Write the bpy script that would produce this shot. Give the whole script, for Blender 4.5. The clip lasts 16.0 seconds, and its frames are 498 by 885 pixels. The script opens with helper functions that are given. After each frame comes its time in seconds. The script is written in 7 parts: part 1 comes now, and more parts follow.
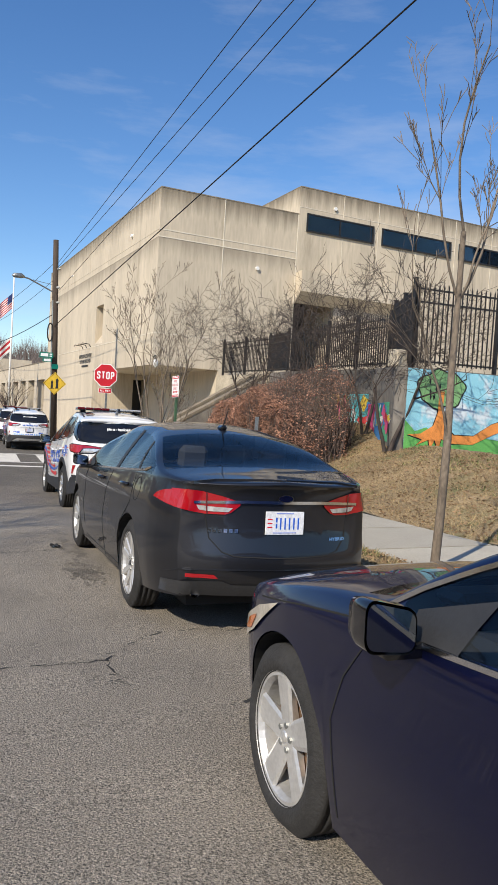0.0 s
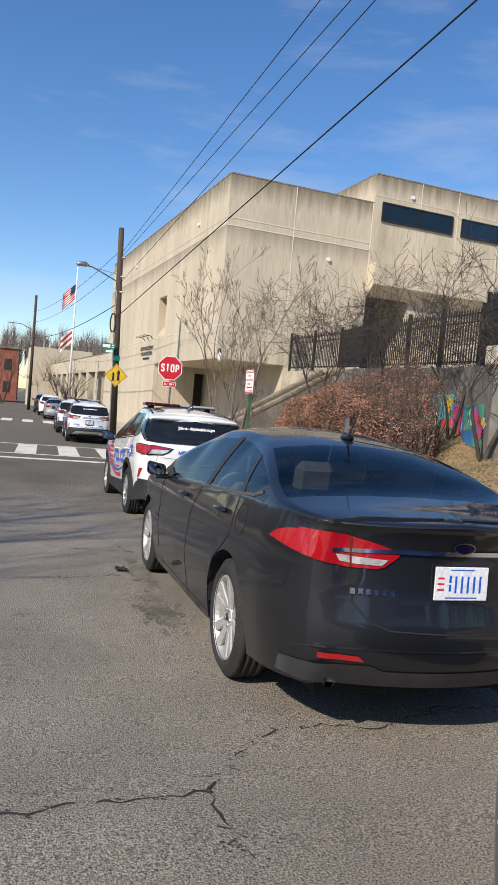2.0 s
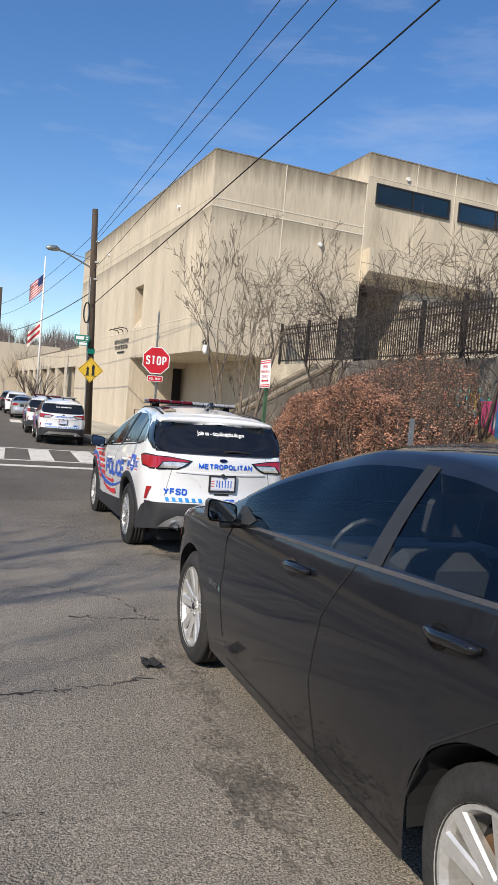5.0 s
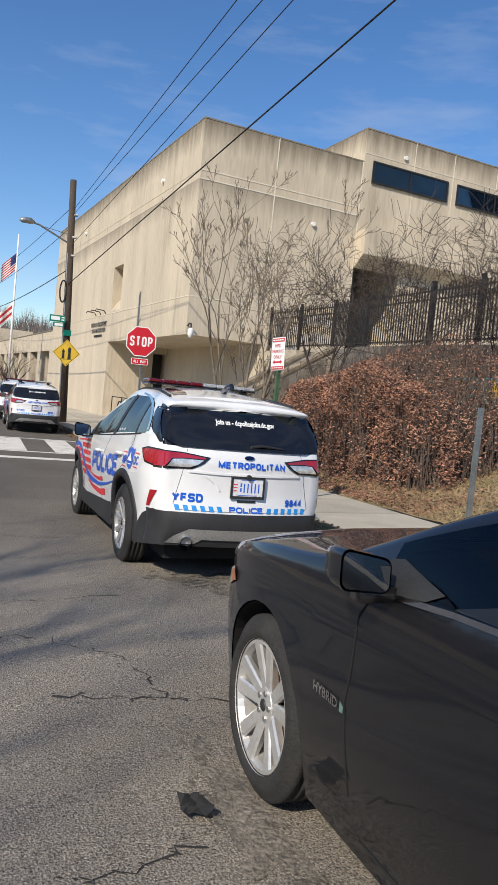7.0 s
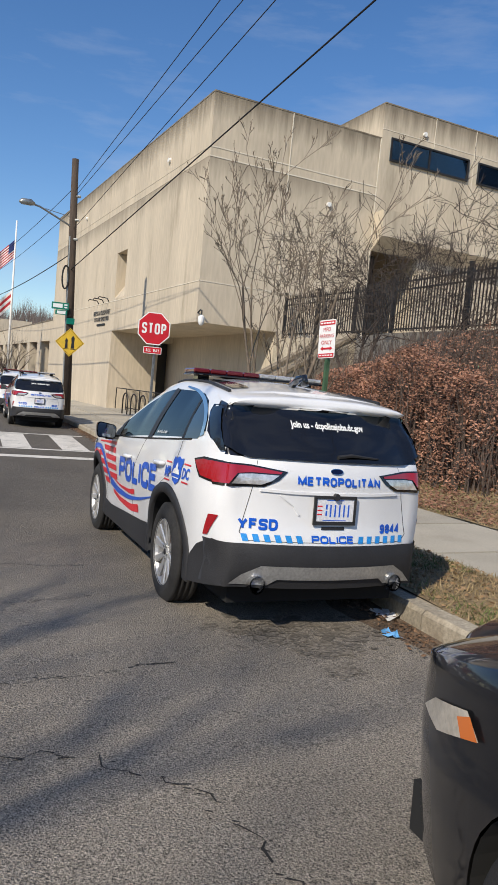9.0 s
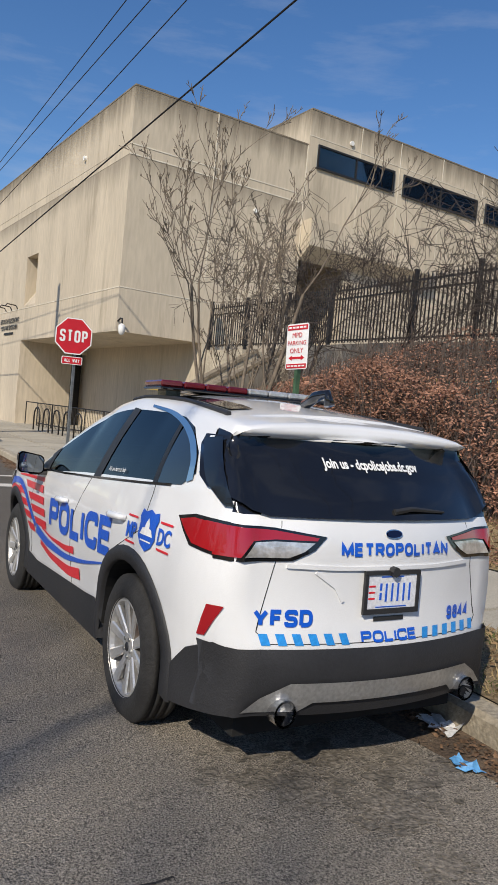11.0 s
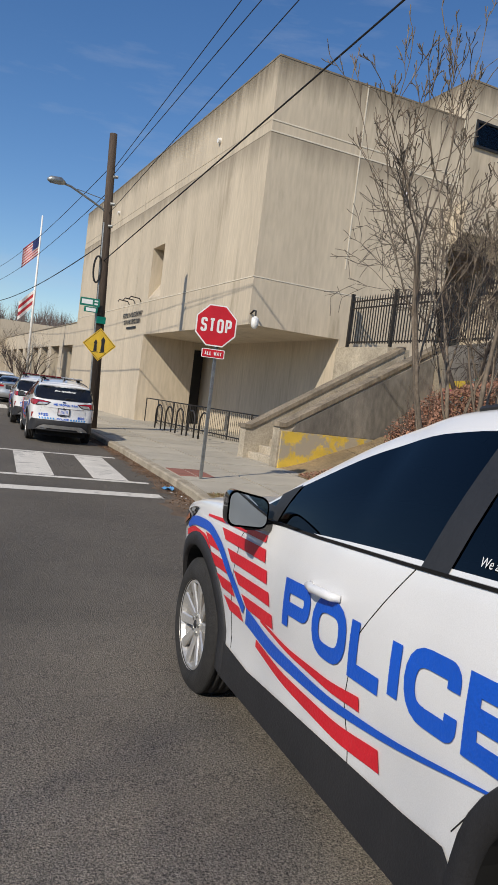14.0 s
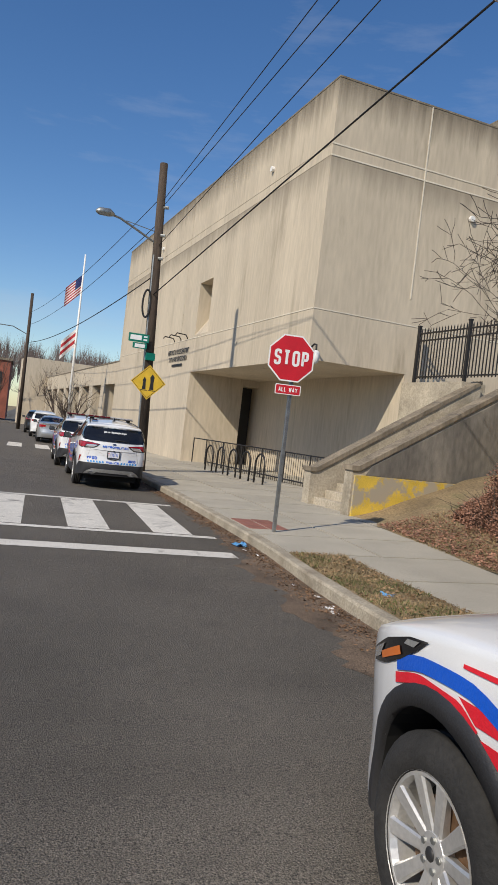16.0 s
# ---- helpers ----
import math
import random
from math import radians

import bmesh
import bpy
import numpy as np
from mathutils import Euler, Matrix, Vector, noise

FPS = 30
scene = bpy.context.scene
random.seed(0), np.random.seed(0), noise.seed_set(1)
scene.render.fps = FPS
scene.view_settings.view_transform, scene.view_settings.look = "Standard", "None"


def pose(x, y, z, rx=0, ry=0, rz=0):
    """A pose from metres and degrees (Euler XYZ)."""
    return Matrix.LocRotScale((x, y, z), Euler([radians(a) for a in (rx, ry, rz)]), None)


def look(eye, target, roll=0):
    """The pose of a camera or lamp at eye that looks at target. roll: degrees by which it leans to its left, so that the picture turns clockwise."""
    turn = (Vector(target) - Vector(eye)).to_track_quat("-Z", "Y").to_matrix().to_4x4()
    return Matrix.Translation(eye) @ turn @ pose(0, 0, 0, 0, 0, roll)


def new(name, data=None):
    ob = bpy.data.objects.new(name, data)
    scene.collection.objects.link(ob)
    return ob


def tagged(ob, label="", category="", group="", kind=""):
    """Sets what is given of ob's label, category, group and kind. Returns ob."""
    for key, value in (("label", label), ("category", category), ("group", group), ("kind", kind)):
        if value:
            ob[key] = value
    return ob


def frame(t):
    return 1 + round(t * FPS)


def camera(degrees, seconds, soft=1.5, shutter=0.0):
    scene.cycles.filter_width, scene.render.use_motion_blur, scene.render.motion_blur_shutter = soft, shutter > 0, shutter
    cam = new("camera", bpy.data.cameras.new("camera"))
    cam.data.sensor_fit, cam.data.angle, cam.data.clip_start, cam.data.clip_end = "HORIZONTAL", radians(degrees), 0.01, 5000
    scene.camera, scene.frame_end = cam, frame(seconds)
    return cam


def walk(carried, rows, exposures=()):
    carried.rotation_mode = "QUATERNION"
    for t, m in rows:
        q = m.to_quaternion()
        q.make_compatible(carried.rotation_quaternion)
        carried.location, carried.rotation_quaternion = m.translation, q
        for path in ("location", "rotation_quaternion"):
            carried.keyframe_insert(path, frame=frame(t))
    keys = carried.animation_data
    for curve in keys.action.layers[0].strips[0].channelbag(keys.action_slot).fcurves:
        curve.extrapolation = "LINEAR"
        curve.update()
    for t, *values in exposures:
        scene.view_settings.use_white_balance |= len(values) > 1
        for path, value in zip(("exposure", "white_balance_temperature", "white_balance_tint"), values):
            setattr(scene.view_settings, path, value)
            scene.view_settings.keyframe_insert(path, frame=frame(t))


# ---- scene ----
cam = camera(38.0, 16.0, soft=0.7)
PATH = [
    (0, (-0.668, 1.072, 1.461), (0.277, 2.834, 1.382), 3.5),
    (0.5, (-0.57, 1.419, 1.482), (0.349, 3.193, 1.392), 4.4),
    (1, (-0.527, 1.816, 1.465), (0.375, 3.598, 1.37), 4.7),
    (1.5, (-0.48, 2.167, 1.456), (0.372, 3.973, 1.357), 4.7),
    (2, (-0.442, 2.56, 1.478), (0.369, 4.386, 1.377), 5.0),
    (2.5, (-0.434, 2.953, 1.465), (0.373, 4.78, 1.365), 5.2),
    (3, (-0.345, 3.37, 1.443), (0.457, 5.2, 1.348), 5.3),
    (3.5, (-0.316, 3.785, 1.45), (0.493, 5.611, 1.353), 4.9),
    (4, (-0.31, 4.154, 1.473), (0.515, 5.973, 1.373), 4.5),
    (6.5, (0.093, 6.474, 1.321), (1.063, 8.219, 1.21), 5.7),
    (7, (0.135, 6.815, 1.313), (1.091, 8.567, 1.188), 5.6),
    (7.5, (0.184, 7.191, 1.323), (1.129, 8.948, 1.181), 5.4),
    (8, (0.196, 7.536, 1.316), (1.143, 9.289, 1.153), 5.4),
    (10.5, (0.601, 9.515, 1.271), (1.692, 11.189, 1.173), 5.3),
    (11, (0.67, 9.878, 1.288), (1.834, 11.502, 1.194), 5.3),
    (11.5, (0.691, 10.264, 1.3), (1.779, 11.94, 1.214), 6.0),
    (12, (0.669, 10.7, 1.298), (1.715, 12.403, 1.217), 6.6),
    (12.5, (0.735, 11.044, 1.285), (1.737, 12.772, 1.194), 6.5),
    (13, (0.801, 11.429, 1.294), (1.759, 13.182, 1.185), 6.6),
    (13.5, (0.864, 11.855, 1.252), (1.806, 13.615, 1.13), 6.8),
    (14, (1.003, 12.253, 1.225), (1.925, 14.024, 1.102), 7.0),
    (14.5, (1.076, 12.653, 1.261), (2.001, 14.423, 1.153), 7.0),
    (15, (1.135, 13.118, 1.241), (2.047, 14.896, 1.164), 6.7),
    (15.5, (1.134, 13.555, 1.235), (1.987, 15.363, 1.183), 6.9),
    (16, (1.078, 13.99, 1.206), (1.905, 15.811, 1.175), 6.6),
]
walk(cam, [(t, look(e, a, r)) for t, e, a, r in PATH],
     exposures=[(0, 0.2), (4.0, 0.2), (6.5, 0.13), (8.0, 0.0), (10.0, -0.07), (11.0, -0.14), (12.0, -0.22), (13.0, -0.24), (16.0, -0.22)])

# ---------- light ----------
SUN_FROM = Vector((-0.672, -0.408, 0.618)).normalized()
sun_el = math.asin(SUN_FROM.z)
world = bpy.data.worlds.new("sky")
scene.world = world
world.use_nodes = True
wn, wl = world.node_tree.nodes, world.node_tree.links
bg = wn["Background"]
sky = wn.new("ShaderNodeTexSky")
sky.sky_type = "NISHITA"
sky.sun_disc = False
sky.sun_elevation = sun_el
sky.sun_rotation = math.atan2(SUN_FROM.x, SUN_FROM.y)
sky.air_density, sky.dust_density, sky.ozone_density = 1.0, 0.3, 2.6
tc = wn.new("ShaderNodeTexCoord")
mp = wn.new("ShaderNodeMapping")
mp.inputs["Scale"].default_value = (1.1, 1.1, 5.5)
mp.inputs["Location"].default_value = (0.1, 0.55, 0.35)
nz = wn.new("ShaderNodeTexNoise")
nz.inputs["Scale"].default_value = 1.6
nz.inputs["Detail"].default_value = 7
nz.inputs["Roughness"].default_value = 0.62
cr = wn.new("ShaderNodeValToRGB")
cr.color_ramp.elements[0].position, cr.color_ramp.elements[0].color = 0.50, (0, 0, 0, 1)
cr.color_ramp.elements[1].position, cr.color_ramp.elements[1].color = 0.86, (0.55, 0.55, 0.55, 1)
cl = wn.new("ShaderNodeMix")
cl.data_type = "RGBA"
cl.inputs["B"].default_value = (6.2, 6.6, 7.4, 1)
wl.new(tc.outputs["Generated"], mp.inputs["Vector"])
wl.new(mp.outputs["Vector"], nz.inputs["Vector"])
wl.new(nz.outputs["Fac"], cr.inputs["Fac"])
wl.new(cr.outputs["Color"], cl.inputs["Factor"])
hs = wn.new("ShaderNodeHueSaturation")
hs.inputs["Hue"].default_value = 0.506
hs.inputs["Saturation"].default_value = 1.23
hs.inputs["Value"].default_value = 1.38
wl.new(sky.outputs["Color"], hs.inputs["Color"])
wl.new(hs.outputs["Color"], cl.inputs["A"])
wl.new(cl.outputs["Result"], bg.inputs["Color"])
bg.inputs["Strength"].default_value = 0.10

sun = new("sun", bpy.data.lights.new("sun", "SUN"))
sun.data.energy, sun.data.angle, sun.data.color = 4.9, radians(0.7), (1.0, 0.905, 0.76)
sun.matrix_world = look(SUN_FROM * 60, (0, 0, 0))


# ---------- materials ----------
def mat(name, color, rough=0.6, metal=0.0, var=0.25, scale=3.0, fine=0.15, fscale=60.0, bump=0.15, bscale=80.0, coat=0.0, spec=0.5, rand=0.0, stain=None, sscale=(1, 1, 1), coords="Object"):
    """Principled material with colour variation at two scales and fine bump."""
    m = bpy.data.materials.new(name)
    m.use_nodes = True
    n, l = m.node_tree.nodes, m.node_tree.links
    b = n["Principled BSDF"]
    b.inputs["Roughness"].default_value = rough
    b.inputs["Metallic"].default_value = metal
    b.inputs["Coat Weight"].default_value = coat
    b.inputs["Coat Roughness"].default_value = 0.03
    b.inputs["Specular IOR Level"].default_value = spec
    t = n.new("ShaderNodeTexCoord")
    mpn = n.new("ShaderNodeMapping")
    mpn.inputs["Scale"].default_value = sscale
    l.new(t.outputs[coords], mpn.inputs["Vector"])
    col = n.new("ShaderNodeRGB")
    col.outputs[0].default_value = (*color, 1)
    out = col.outputs[0]

    def layer(out, scale, amount, detail=5, dark=True):
        tex = n.new("ShaderNodeTexNoise")
        tex.inputs["Scale"].default_value = scale
        tex.inputs["Detail"].default_value = detail
        l.new(mpn.outputs["Vector"], tex.inputs["Vector"])
        r = n.new("ShaderNodeMapRange")
        r.inputs["From Min"].default_value, r.inputs["From Max"].default_value = 0.3, 0.7
        r.inputs["To Min"].default_value, r.inputs["To Max"].default_value = 1 - amount, 1 + amount
        l.new(tex.outputs["Fac"], r.inputs["Value"])
        mx = n.new("ShaderNodeMix")
        mx.data_type, mx.blend_type = "RGBA", "MULTIPLY"
        mx.inputs["Factor"].default_value = 1
        l.new(out, mx.inputs["A"])
        l.new(r.outputs["Result"], mx.inputs["B"])
        return mx.outputs["Result"]
    if var:
        out = layer(out, scale, var)
    if fine:
        out = layer(out, fscale, fine, 3)
    if stain:
        tex = n.new("ShaderNodeTexNoise")
        tex.inputs["Scale"].default_value = stain[1]
        tex.inputs["Detail"].default_value = 8
        tex.inputs["Roughness"].default_value = 0.65
        l.new(mpn.outputs["Vector"], tex.inputs["Vector"])
        r = n.new("ShaderNodeMapRange")
        r.inputs["From Min"].default_value, r.inputs["From Max"].default_value = stain[2], stain[3]
        l.new(tex.outputs["Fac"], r.inputs["Value"])
        mx = n.new("ShaderNodeMix")
        mx.data_type = "RGBA"
        mx.inputs["B"].default_value = (*stain[0], 1)
        l.new(r.outputs["Result"], mx.inputs["Factor"])
        l.new(out, mx.inputs["A"])
        out = mx.outputs["Result"]
    if rand:
        oi = n.new("ShaderNodeObjectInfo")
        gi = n.new("ShaderNodeNewGeometry")
        ad = n.new("ShaderNodeMath")
        ad.operation = "ADD"
        l.new(oi.outputs["Random"], ad.inputs[0])
        l.new(gi.outputs["Random Per Island"], ad.inputs[1])
        r = n.new("ShaderNodeMapRange")
        r.inputs["From Max"].default_value = 2
        r.inputs["To Min"].default_value, r.inputs["To Max"].default_value = 1 - rand, 1 + rand
        l.new(ad.outputs[0], r.inputs["Value"])
        mx = n.new("ShaderNodeMix")
        mx.data_type, mx.blend_type = "RGBA", "MULTIPLY"
        mx.inputs["Factor"].default_value = 1
        l.new(out, mx.inputs["A"])
        l.new(r.outputs["Result"], mx.inputs["B"])
        out = mx.outputs["Result"]
    l.new(out, b.inputs["Base Color"])
    if bump:
        tex = n.new("ShaderNodeTexNoise")
        tex.inputs["Scale"].default_value = bscale
        tex.inputs["Detail"].default_value = 4
        l.new(t.outputs[coords], tex.inputs["Vector"])
        bp = n.new("ShaderNodeBump")
        bp.inputs["Strength"].default_value = bump
        bp.inputs["Distance"].default_value = 0.02
        l.new(tex.outputs["Fac"], bp.inputs["Height"])
        l.new(bp.outputs["Normal"], b.inputs["Normal"])
    return m


def plain(name, color, rough=0.5, metal=0.0, coat=0.0, emit=None):
    m = bpy.data.materials.new(name)
    m.use_nodes = True
    b = m.node_tree.nodes["Principled BSDF"]
    b.inputs["Base Color"].default_value = (*color, 1)
    b.inputs["Roughness"].default_value = rough
    b.inputs["Metallic"].default_value = metal
    b.inputs["Coat Weight"].default_value = coat
    return m


def glass(name, tint, ior=1.5, rough=0.0):
    """Thin tinted pane: clear through-view dimmed by the tint, Fresnel gloss."""
    m = bpy.data.materials.new(name)
    m.use_nodes = True
    n, l = m.node_tree.nodes, m.node_tree.links
    n.remove(n["Principled BSDF"])
    tr = n.new("ShaderNodeBsdfTransparent")
    tr.inputs["Color"].default_value = (*tint, 1)
    gl = n.new("ShaderNodeBsdfGlossy")
    gl.inputs["Roughness"].default_value = rough
    fr = n.new("ShaderNodeFresnel")
    fr.inputs["IOR"].default_value = ior
    mx = n.new("ShaderNodeMixShader")
    l.new(fr.outputs[0], mx.inputs[0])
    l.new(tr.outputs[0], mx.inputs[1])
    l.new(gl.outputs[0], mx.inputs[2])
    l.new(mx.outputs[0], n["Material Output"].inputs[0])
    return m


ASPHALT = mat("asphalt", (0.243, 0.213, 0.173), 0.85, var=0.18, scale=0.8, fine=0.8, fscale=115, bump=0.9, bscale=130, stain=((0.10, 0.088, 0.075), 0.8, 0.60, 0.82))
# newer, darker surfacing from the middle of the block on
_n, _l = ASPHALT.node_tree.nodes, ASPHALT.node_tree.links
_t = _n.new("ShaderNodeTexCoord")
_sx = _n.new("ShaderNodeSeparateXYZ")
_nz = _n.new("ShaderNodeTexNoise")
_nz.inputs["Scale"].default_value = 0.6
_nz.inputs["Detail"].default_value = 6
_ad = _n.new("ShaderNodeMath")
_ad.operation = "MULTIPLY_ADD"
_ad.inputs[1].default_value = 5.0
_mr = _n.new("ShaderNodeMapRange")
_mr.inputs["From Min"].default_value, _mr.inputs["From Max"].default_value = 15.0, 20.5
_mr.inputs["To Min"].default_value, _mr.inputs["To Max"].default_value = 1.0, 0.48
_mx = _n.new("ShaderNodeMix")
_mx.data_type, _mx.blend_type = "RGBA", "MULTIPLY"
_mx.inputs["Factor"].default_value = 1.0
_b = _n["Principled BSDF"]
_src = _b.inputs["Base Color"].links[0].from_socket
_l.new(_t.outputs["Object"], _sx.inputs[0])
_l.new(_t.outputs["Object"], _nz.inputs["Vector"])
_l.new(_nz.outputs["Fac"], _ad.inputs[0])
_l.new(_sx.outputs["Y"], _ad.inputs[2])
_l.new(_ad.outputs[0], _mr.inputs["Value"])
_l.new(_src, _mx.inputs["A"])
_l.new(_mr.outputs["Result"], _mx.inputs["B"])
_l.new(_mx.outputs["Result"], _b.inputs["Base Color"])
CRACK = mat("crack_filler", (0.025, 0.023, 0.021), 0.9, var=0.3, scale=8)
CONCRETE = mat("cast_concrete", (0.525, 0.45, 0.342), 0.85, var=0.10, scale=0.7, fine=0.09, fscale=9, bump=0.25, bscale=30, sscale=(1, 1, 0.16), stain=((0.27, 0.225, 0.16), 1.1, 0.56, 0.80))


def grime(m, z0, z1, color, amount, name):
    """A copy of a concrete with dark run-off streaks that fade down from height z1 to z0."""
    m = m.copy()
    m.name = name
    n, l = m.node_tree.nodes, m.node_tree.links
    b = n["Principled BSDF"]
    src = b.inputs["Base Color"].links[0].from_socket
    t = n.new("ShaderNodeTexCoord")
    sx = n.new("ShaderNodeSeparateXYZ")
    l.new(t.outputs["Object"], sx.inputs[0])
    mpn = n.new("ShaderNodeMapping")
    mpn.inputs["Scale"].default_value = (1, 1, 0.07)
    l.new(t.outputs["Object"], mpn.inputs["Vector"])
    nz = n.new("ShaderNodeTexNoise")
    nz.inputs["Scale"].default_value = 2.6
    nz.inputs["Detail"].default_value = 8
    nz.inputs["Roughness"].default_value = 0.7
    l.new(mpn.outputs["Vector"], nz.inputs["Vector"])
    r1 = n.new("ShaderNodeMapRange")
    r1.inputs["From Min"].default_value, r1.inputs["From Max"].default_value = z0, z1
    r1.inputs["To Min"].default_value, r1.inputs["To Max"].default_value = -0.55, 0.40
    l.new(sx.outputs["Z"], r1.inputs["Value"])
    ad = n.new("ShaderNodeMath")
    l.new(nz.outputs["Fac"], ad.inputs[0])
    l.new(r1.outputs["Result"], ad.inputs[1])
    r2 = n.new("ShaderNodeMapRange")
    r2.inputs["From Min"].default_value, r2.inputs["From Max"].default_value = 0.42, 0.9
    r2.inputs["To Max"].default_value = amount
    l.new(ad.outputs[0], r2.inputs["Value"])
    mx = n.new("ShaderNodeMix")
    mx.data_type = "RGBA"
    mx.inputs["B"].default_value = (*color, 1)
    l.new(r2.outputs["Result"], mx.inputs["Factor"])
    l.new(src, mx.inputs["A"])
    l.new(mx.outputs["Result"], b.inputs["Base Color"])
    return m


CONC_TOP = grime(CONCRETE, 9.3, 11.25, (0.14, 0.115, 0.08), 0.85, "streaked_concrete")
CONC_MID = grime(CONCRETE, 7.4, 9.1, (0.18, 0.15, 0.11), 0.6, "stained_concrete")
CONC_TOP2 = grime(CONCRETE, 10.9, 12.58, (0.14, 0.115, 0.08), 0.85, "streaked_concrete_high")
CONC_DARK = mat("weathered_concrete", (0.20, 0.165, 0.12), 0.9, var=0.35, scale=2.2, fine=0.25, fscale=14, bump=0.3, bscale=30, sscale=(1, 1, 0.2))
CONC_LINE = mat("pale_joint", (0.66, 0.60, 0.49), 0.8, var=0.12, scale=2)
CONC_OLD = mat("old_concrete", (0.40, 0.35, 0.27), 0.9, var=0.2, scale=1.3, fine=0.2, fscale=20, bump=0.35, bscale=40, stain=((0.20, 0.17, 0.12), 1.1, 0.52, 0.75))
CONC_GREY = mat("grey_retaining_concrete", (0.17, 0.155, 0.135), 0.9, var=0.3, scale=1.0, fine=0.2, fscale=12, bump=0.4, bscale=25, sscale=(1, 1, 0.35), stain=((0.33, 0.30, 0.25), 1.3, 0.55, 0.8))
SIDEWALK = mat("pavement_concrete", (0.41, 0.375, 0.305), 0.88, var=0.1, scale=1.1, fine=0.16, fscale=70, bump=0.3, bscale=120, rand=0.16, stain=((0.33, 0.29, 0.23), 0.9, 0.56, 0.8))
KERB = mat("kerb_stone", (0.36, 0.315, 0.24), 0.88, var=0.2, scale=2.5, fine=0.25, fscale=40, bump=0.4, bscale=60, rand=0.1, stain=((0.20, 0.16, 0.11), 2.0, 0.5, 0.75))
GRASS_SOIL = mat("dry_lawn", (0.24, 0.175, 0.095), 0.95, var=0.35, scale=0.8, fine=0.4, fscale=25, bump=0.8, bscale=30, stain=((0.10, 0.115, 0.04), 0.7, 0.52, 0.72))
LITTER = mat("leaf_litter", (0.16, 0.095, 0.055), 0.95, var=0.45, scale=3, fine=0.5, fscale=40, bump=0.9, bscale=50)
PAINT_WHITE = mat("road_paint", (0.62, 0.59, 0.53), 0.8, var=0.1, scale=2, fine=0.3, fscale=60, bump=0.3, stain=((0.2, 0.19, 0.17), 3.0, 0.56, 0.72))
FENCE_BLACK = mat("black_fence_paint", (0.016, 0.014, 0.013), 0.55, var=0.3, scale=6, bump=0.1)
STEEL = mat("galvanised_steel", (0.33, 0.34, 0.33), 0.45, 0.8, var=0.2, scale=8)
GREEN_STEEL = mat("green_post_paint", (0.06, 0.12, 0.06), 0.5, 0.2, var=0.25, scale=9)
WOOD_POLE = mat("weathered_pole_wood", (0.055, 0.039, 0.028), 0.9, var=0.35, scale=2, fine=0.4, fscale=25, bump=0.6, bscale=40, sscale=(3, 3, 0.15))
BARK = mat("pale_bark", (0.17, 0.135, 0.10), 0.9, var=0.3, scale=5, fine=0.25, fscale=40, bump=0.4, bscale=50, sscale=(1, 1, 0.4))
BARK_DARK = mat("dark_bark", (0.075, 0.055, 0.045), 0.9, var=0.3, scale=5, fine=0.25, fscale=40, bump=0.4, bscale=50)
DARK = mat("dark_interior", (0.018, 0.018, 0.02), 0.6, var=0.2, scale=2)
WIN_GLASS = glass("station_window_glass", (0.62, 0.68, 0.70), 1.45)
# grey-blue backing: the pale reflection in the panes is put into its colour
WIN_BACK = mat("reflection_toned_backing", (0.30, 0.34, 0.35), 0.8, var=0.3, scale=0.6)
WIRE = plain("wire_rubber", (0.012, 0.011, 0.011), 0.6)
RED_SIGN = mat("red_sign_sheet", (0.52, 0.012, 0.022), 0.4, var=0.08, scale=5, fine=0.05)
WHITE_SIGN = mat("white_sign_sheet", (0.78, 0.78, 0.76), 0.4, var=0.06, scale=5, fine=0.05)
YELLOW_SIGN = mat("yellow_sign_sheet", (0.62, 0.40, 0.03), 0.4, var=0.1, scale=5, fine=0.05)
GREEN_SIGN = mat("green_sign_sheet", (0.0, 0.16, 0.11), 0.4, var=0.08, scale=5, fine=0.05)
BLACK_MARK = plain("black_marking", (0.012, 0.012, 0.012), 0.5)
WHITE_PAINT = mat("white_paint", (0.75, 0.74, 0.71), 0.5, var=0.08, scale=3, fine=0.05)


# ---------- mesh helpers ----------
def finish(bm, name, material, smooth=False, weld=False):
    if weld:
        bmesh.ops.remove_doubles(bm, verts=bm.verts, dist=1e-5)
    me = bpy.data.meshes.new(name)
    bm.to_mesh(me)
    bm.free()
    for mt in (material if isinstance(material, (list, tuple)) else [material]):
        me.materials.append(mt)
    if smooth:
        for p in me.polygons:
            p.use_smooth = True
    return me


def part(name, bm, material, parent, label="", smooth=False):
    ob = new(name, finish(bm, name, material, smooth))
    ob.parent = parent
    if label:
        ob["label"] = label
    return ob


def thing(name, label, category, m=None, group="", kind=""):
    ob = new(name)
    if m is not None:
        ob.matrix_world = m
    return tagged(ob, label, category, group, kind)


def solid(name, bm, material, label, category, m=None, group="", kind="", smooth=False):
    ob = new(name, finish(bm, name, material, smooth))
    if m is not None:
        ob.matrix_world = m
    return tagged(ob, label, category, group, kind)


def box(bm, x0, x1, y0, y1, z0, z1, bevel=0.0, m=None):
    vs = [bm.verts.new((x, y, z)) for z in (z0, z1) for x, y in ((x0, y0), (x1, y0), (x1, y1), (x0, y1))]
    if m is not None:
        for v in vs:
            v.co = m @ v.co
    fs = [bm.faces.new([vs[i] for i in q]) for q in ((3, 2, 1, 0), (4, 5, 6, 7), (0, 1, 5, 4), (1, 2, 6, 5), (2, 3, 7, 6), (3, 0, 4, 7))]
    if bevel:
        es = list({e for f in fs for e in f.edges})
        bmesh.ops.bevel(bm, geom=es, offset=bevel, segments=1, affect="EDGES", clamp_overlap=True)
    return vs


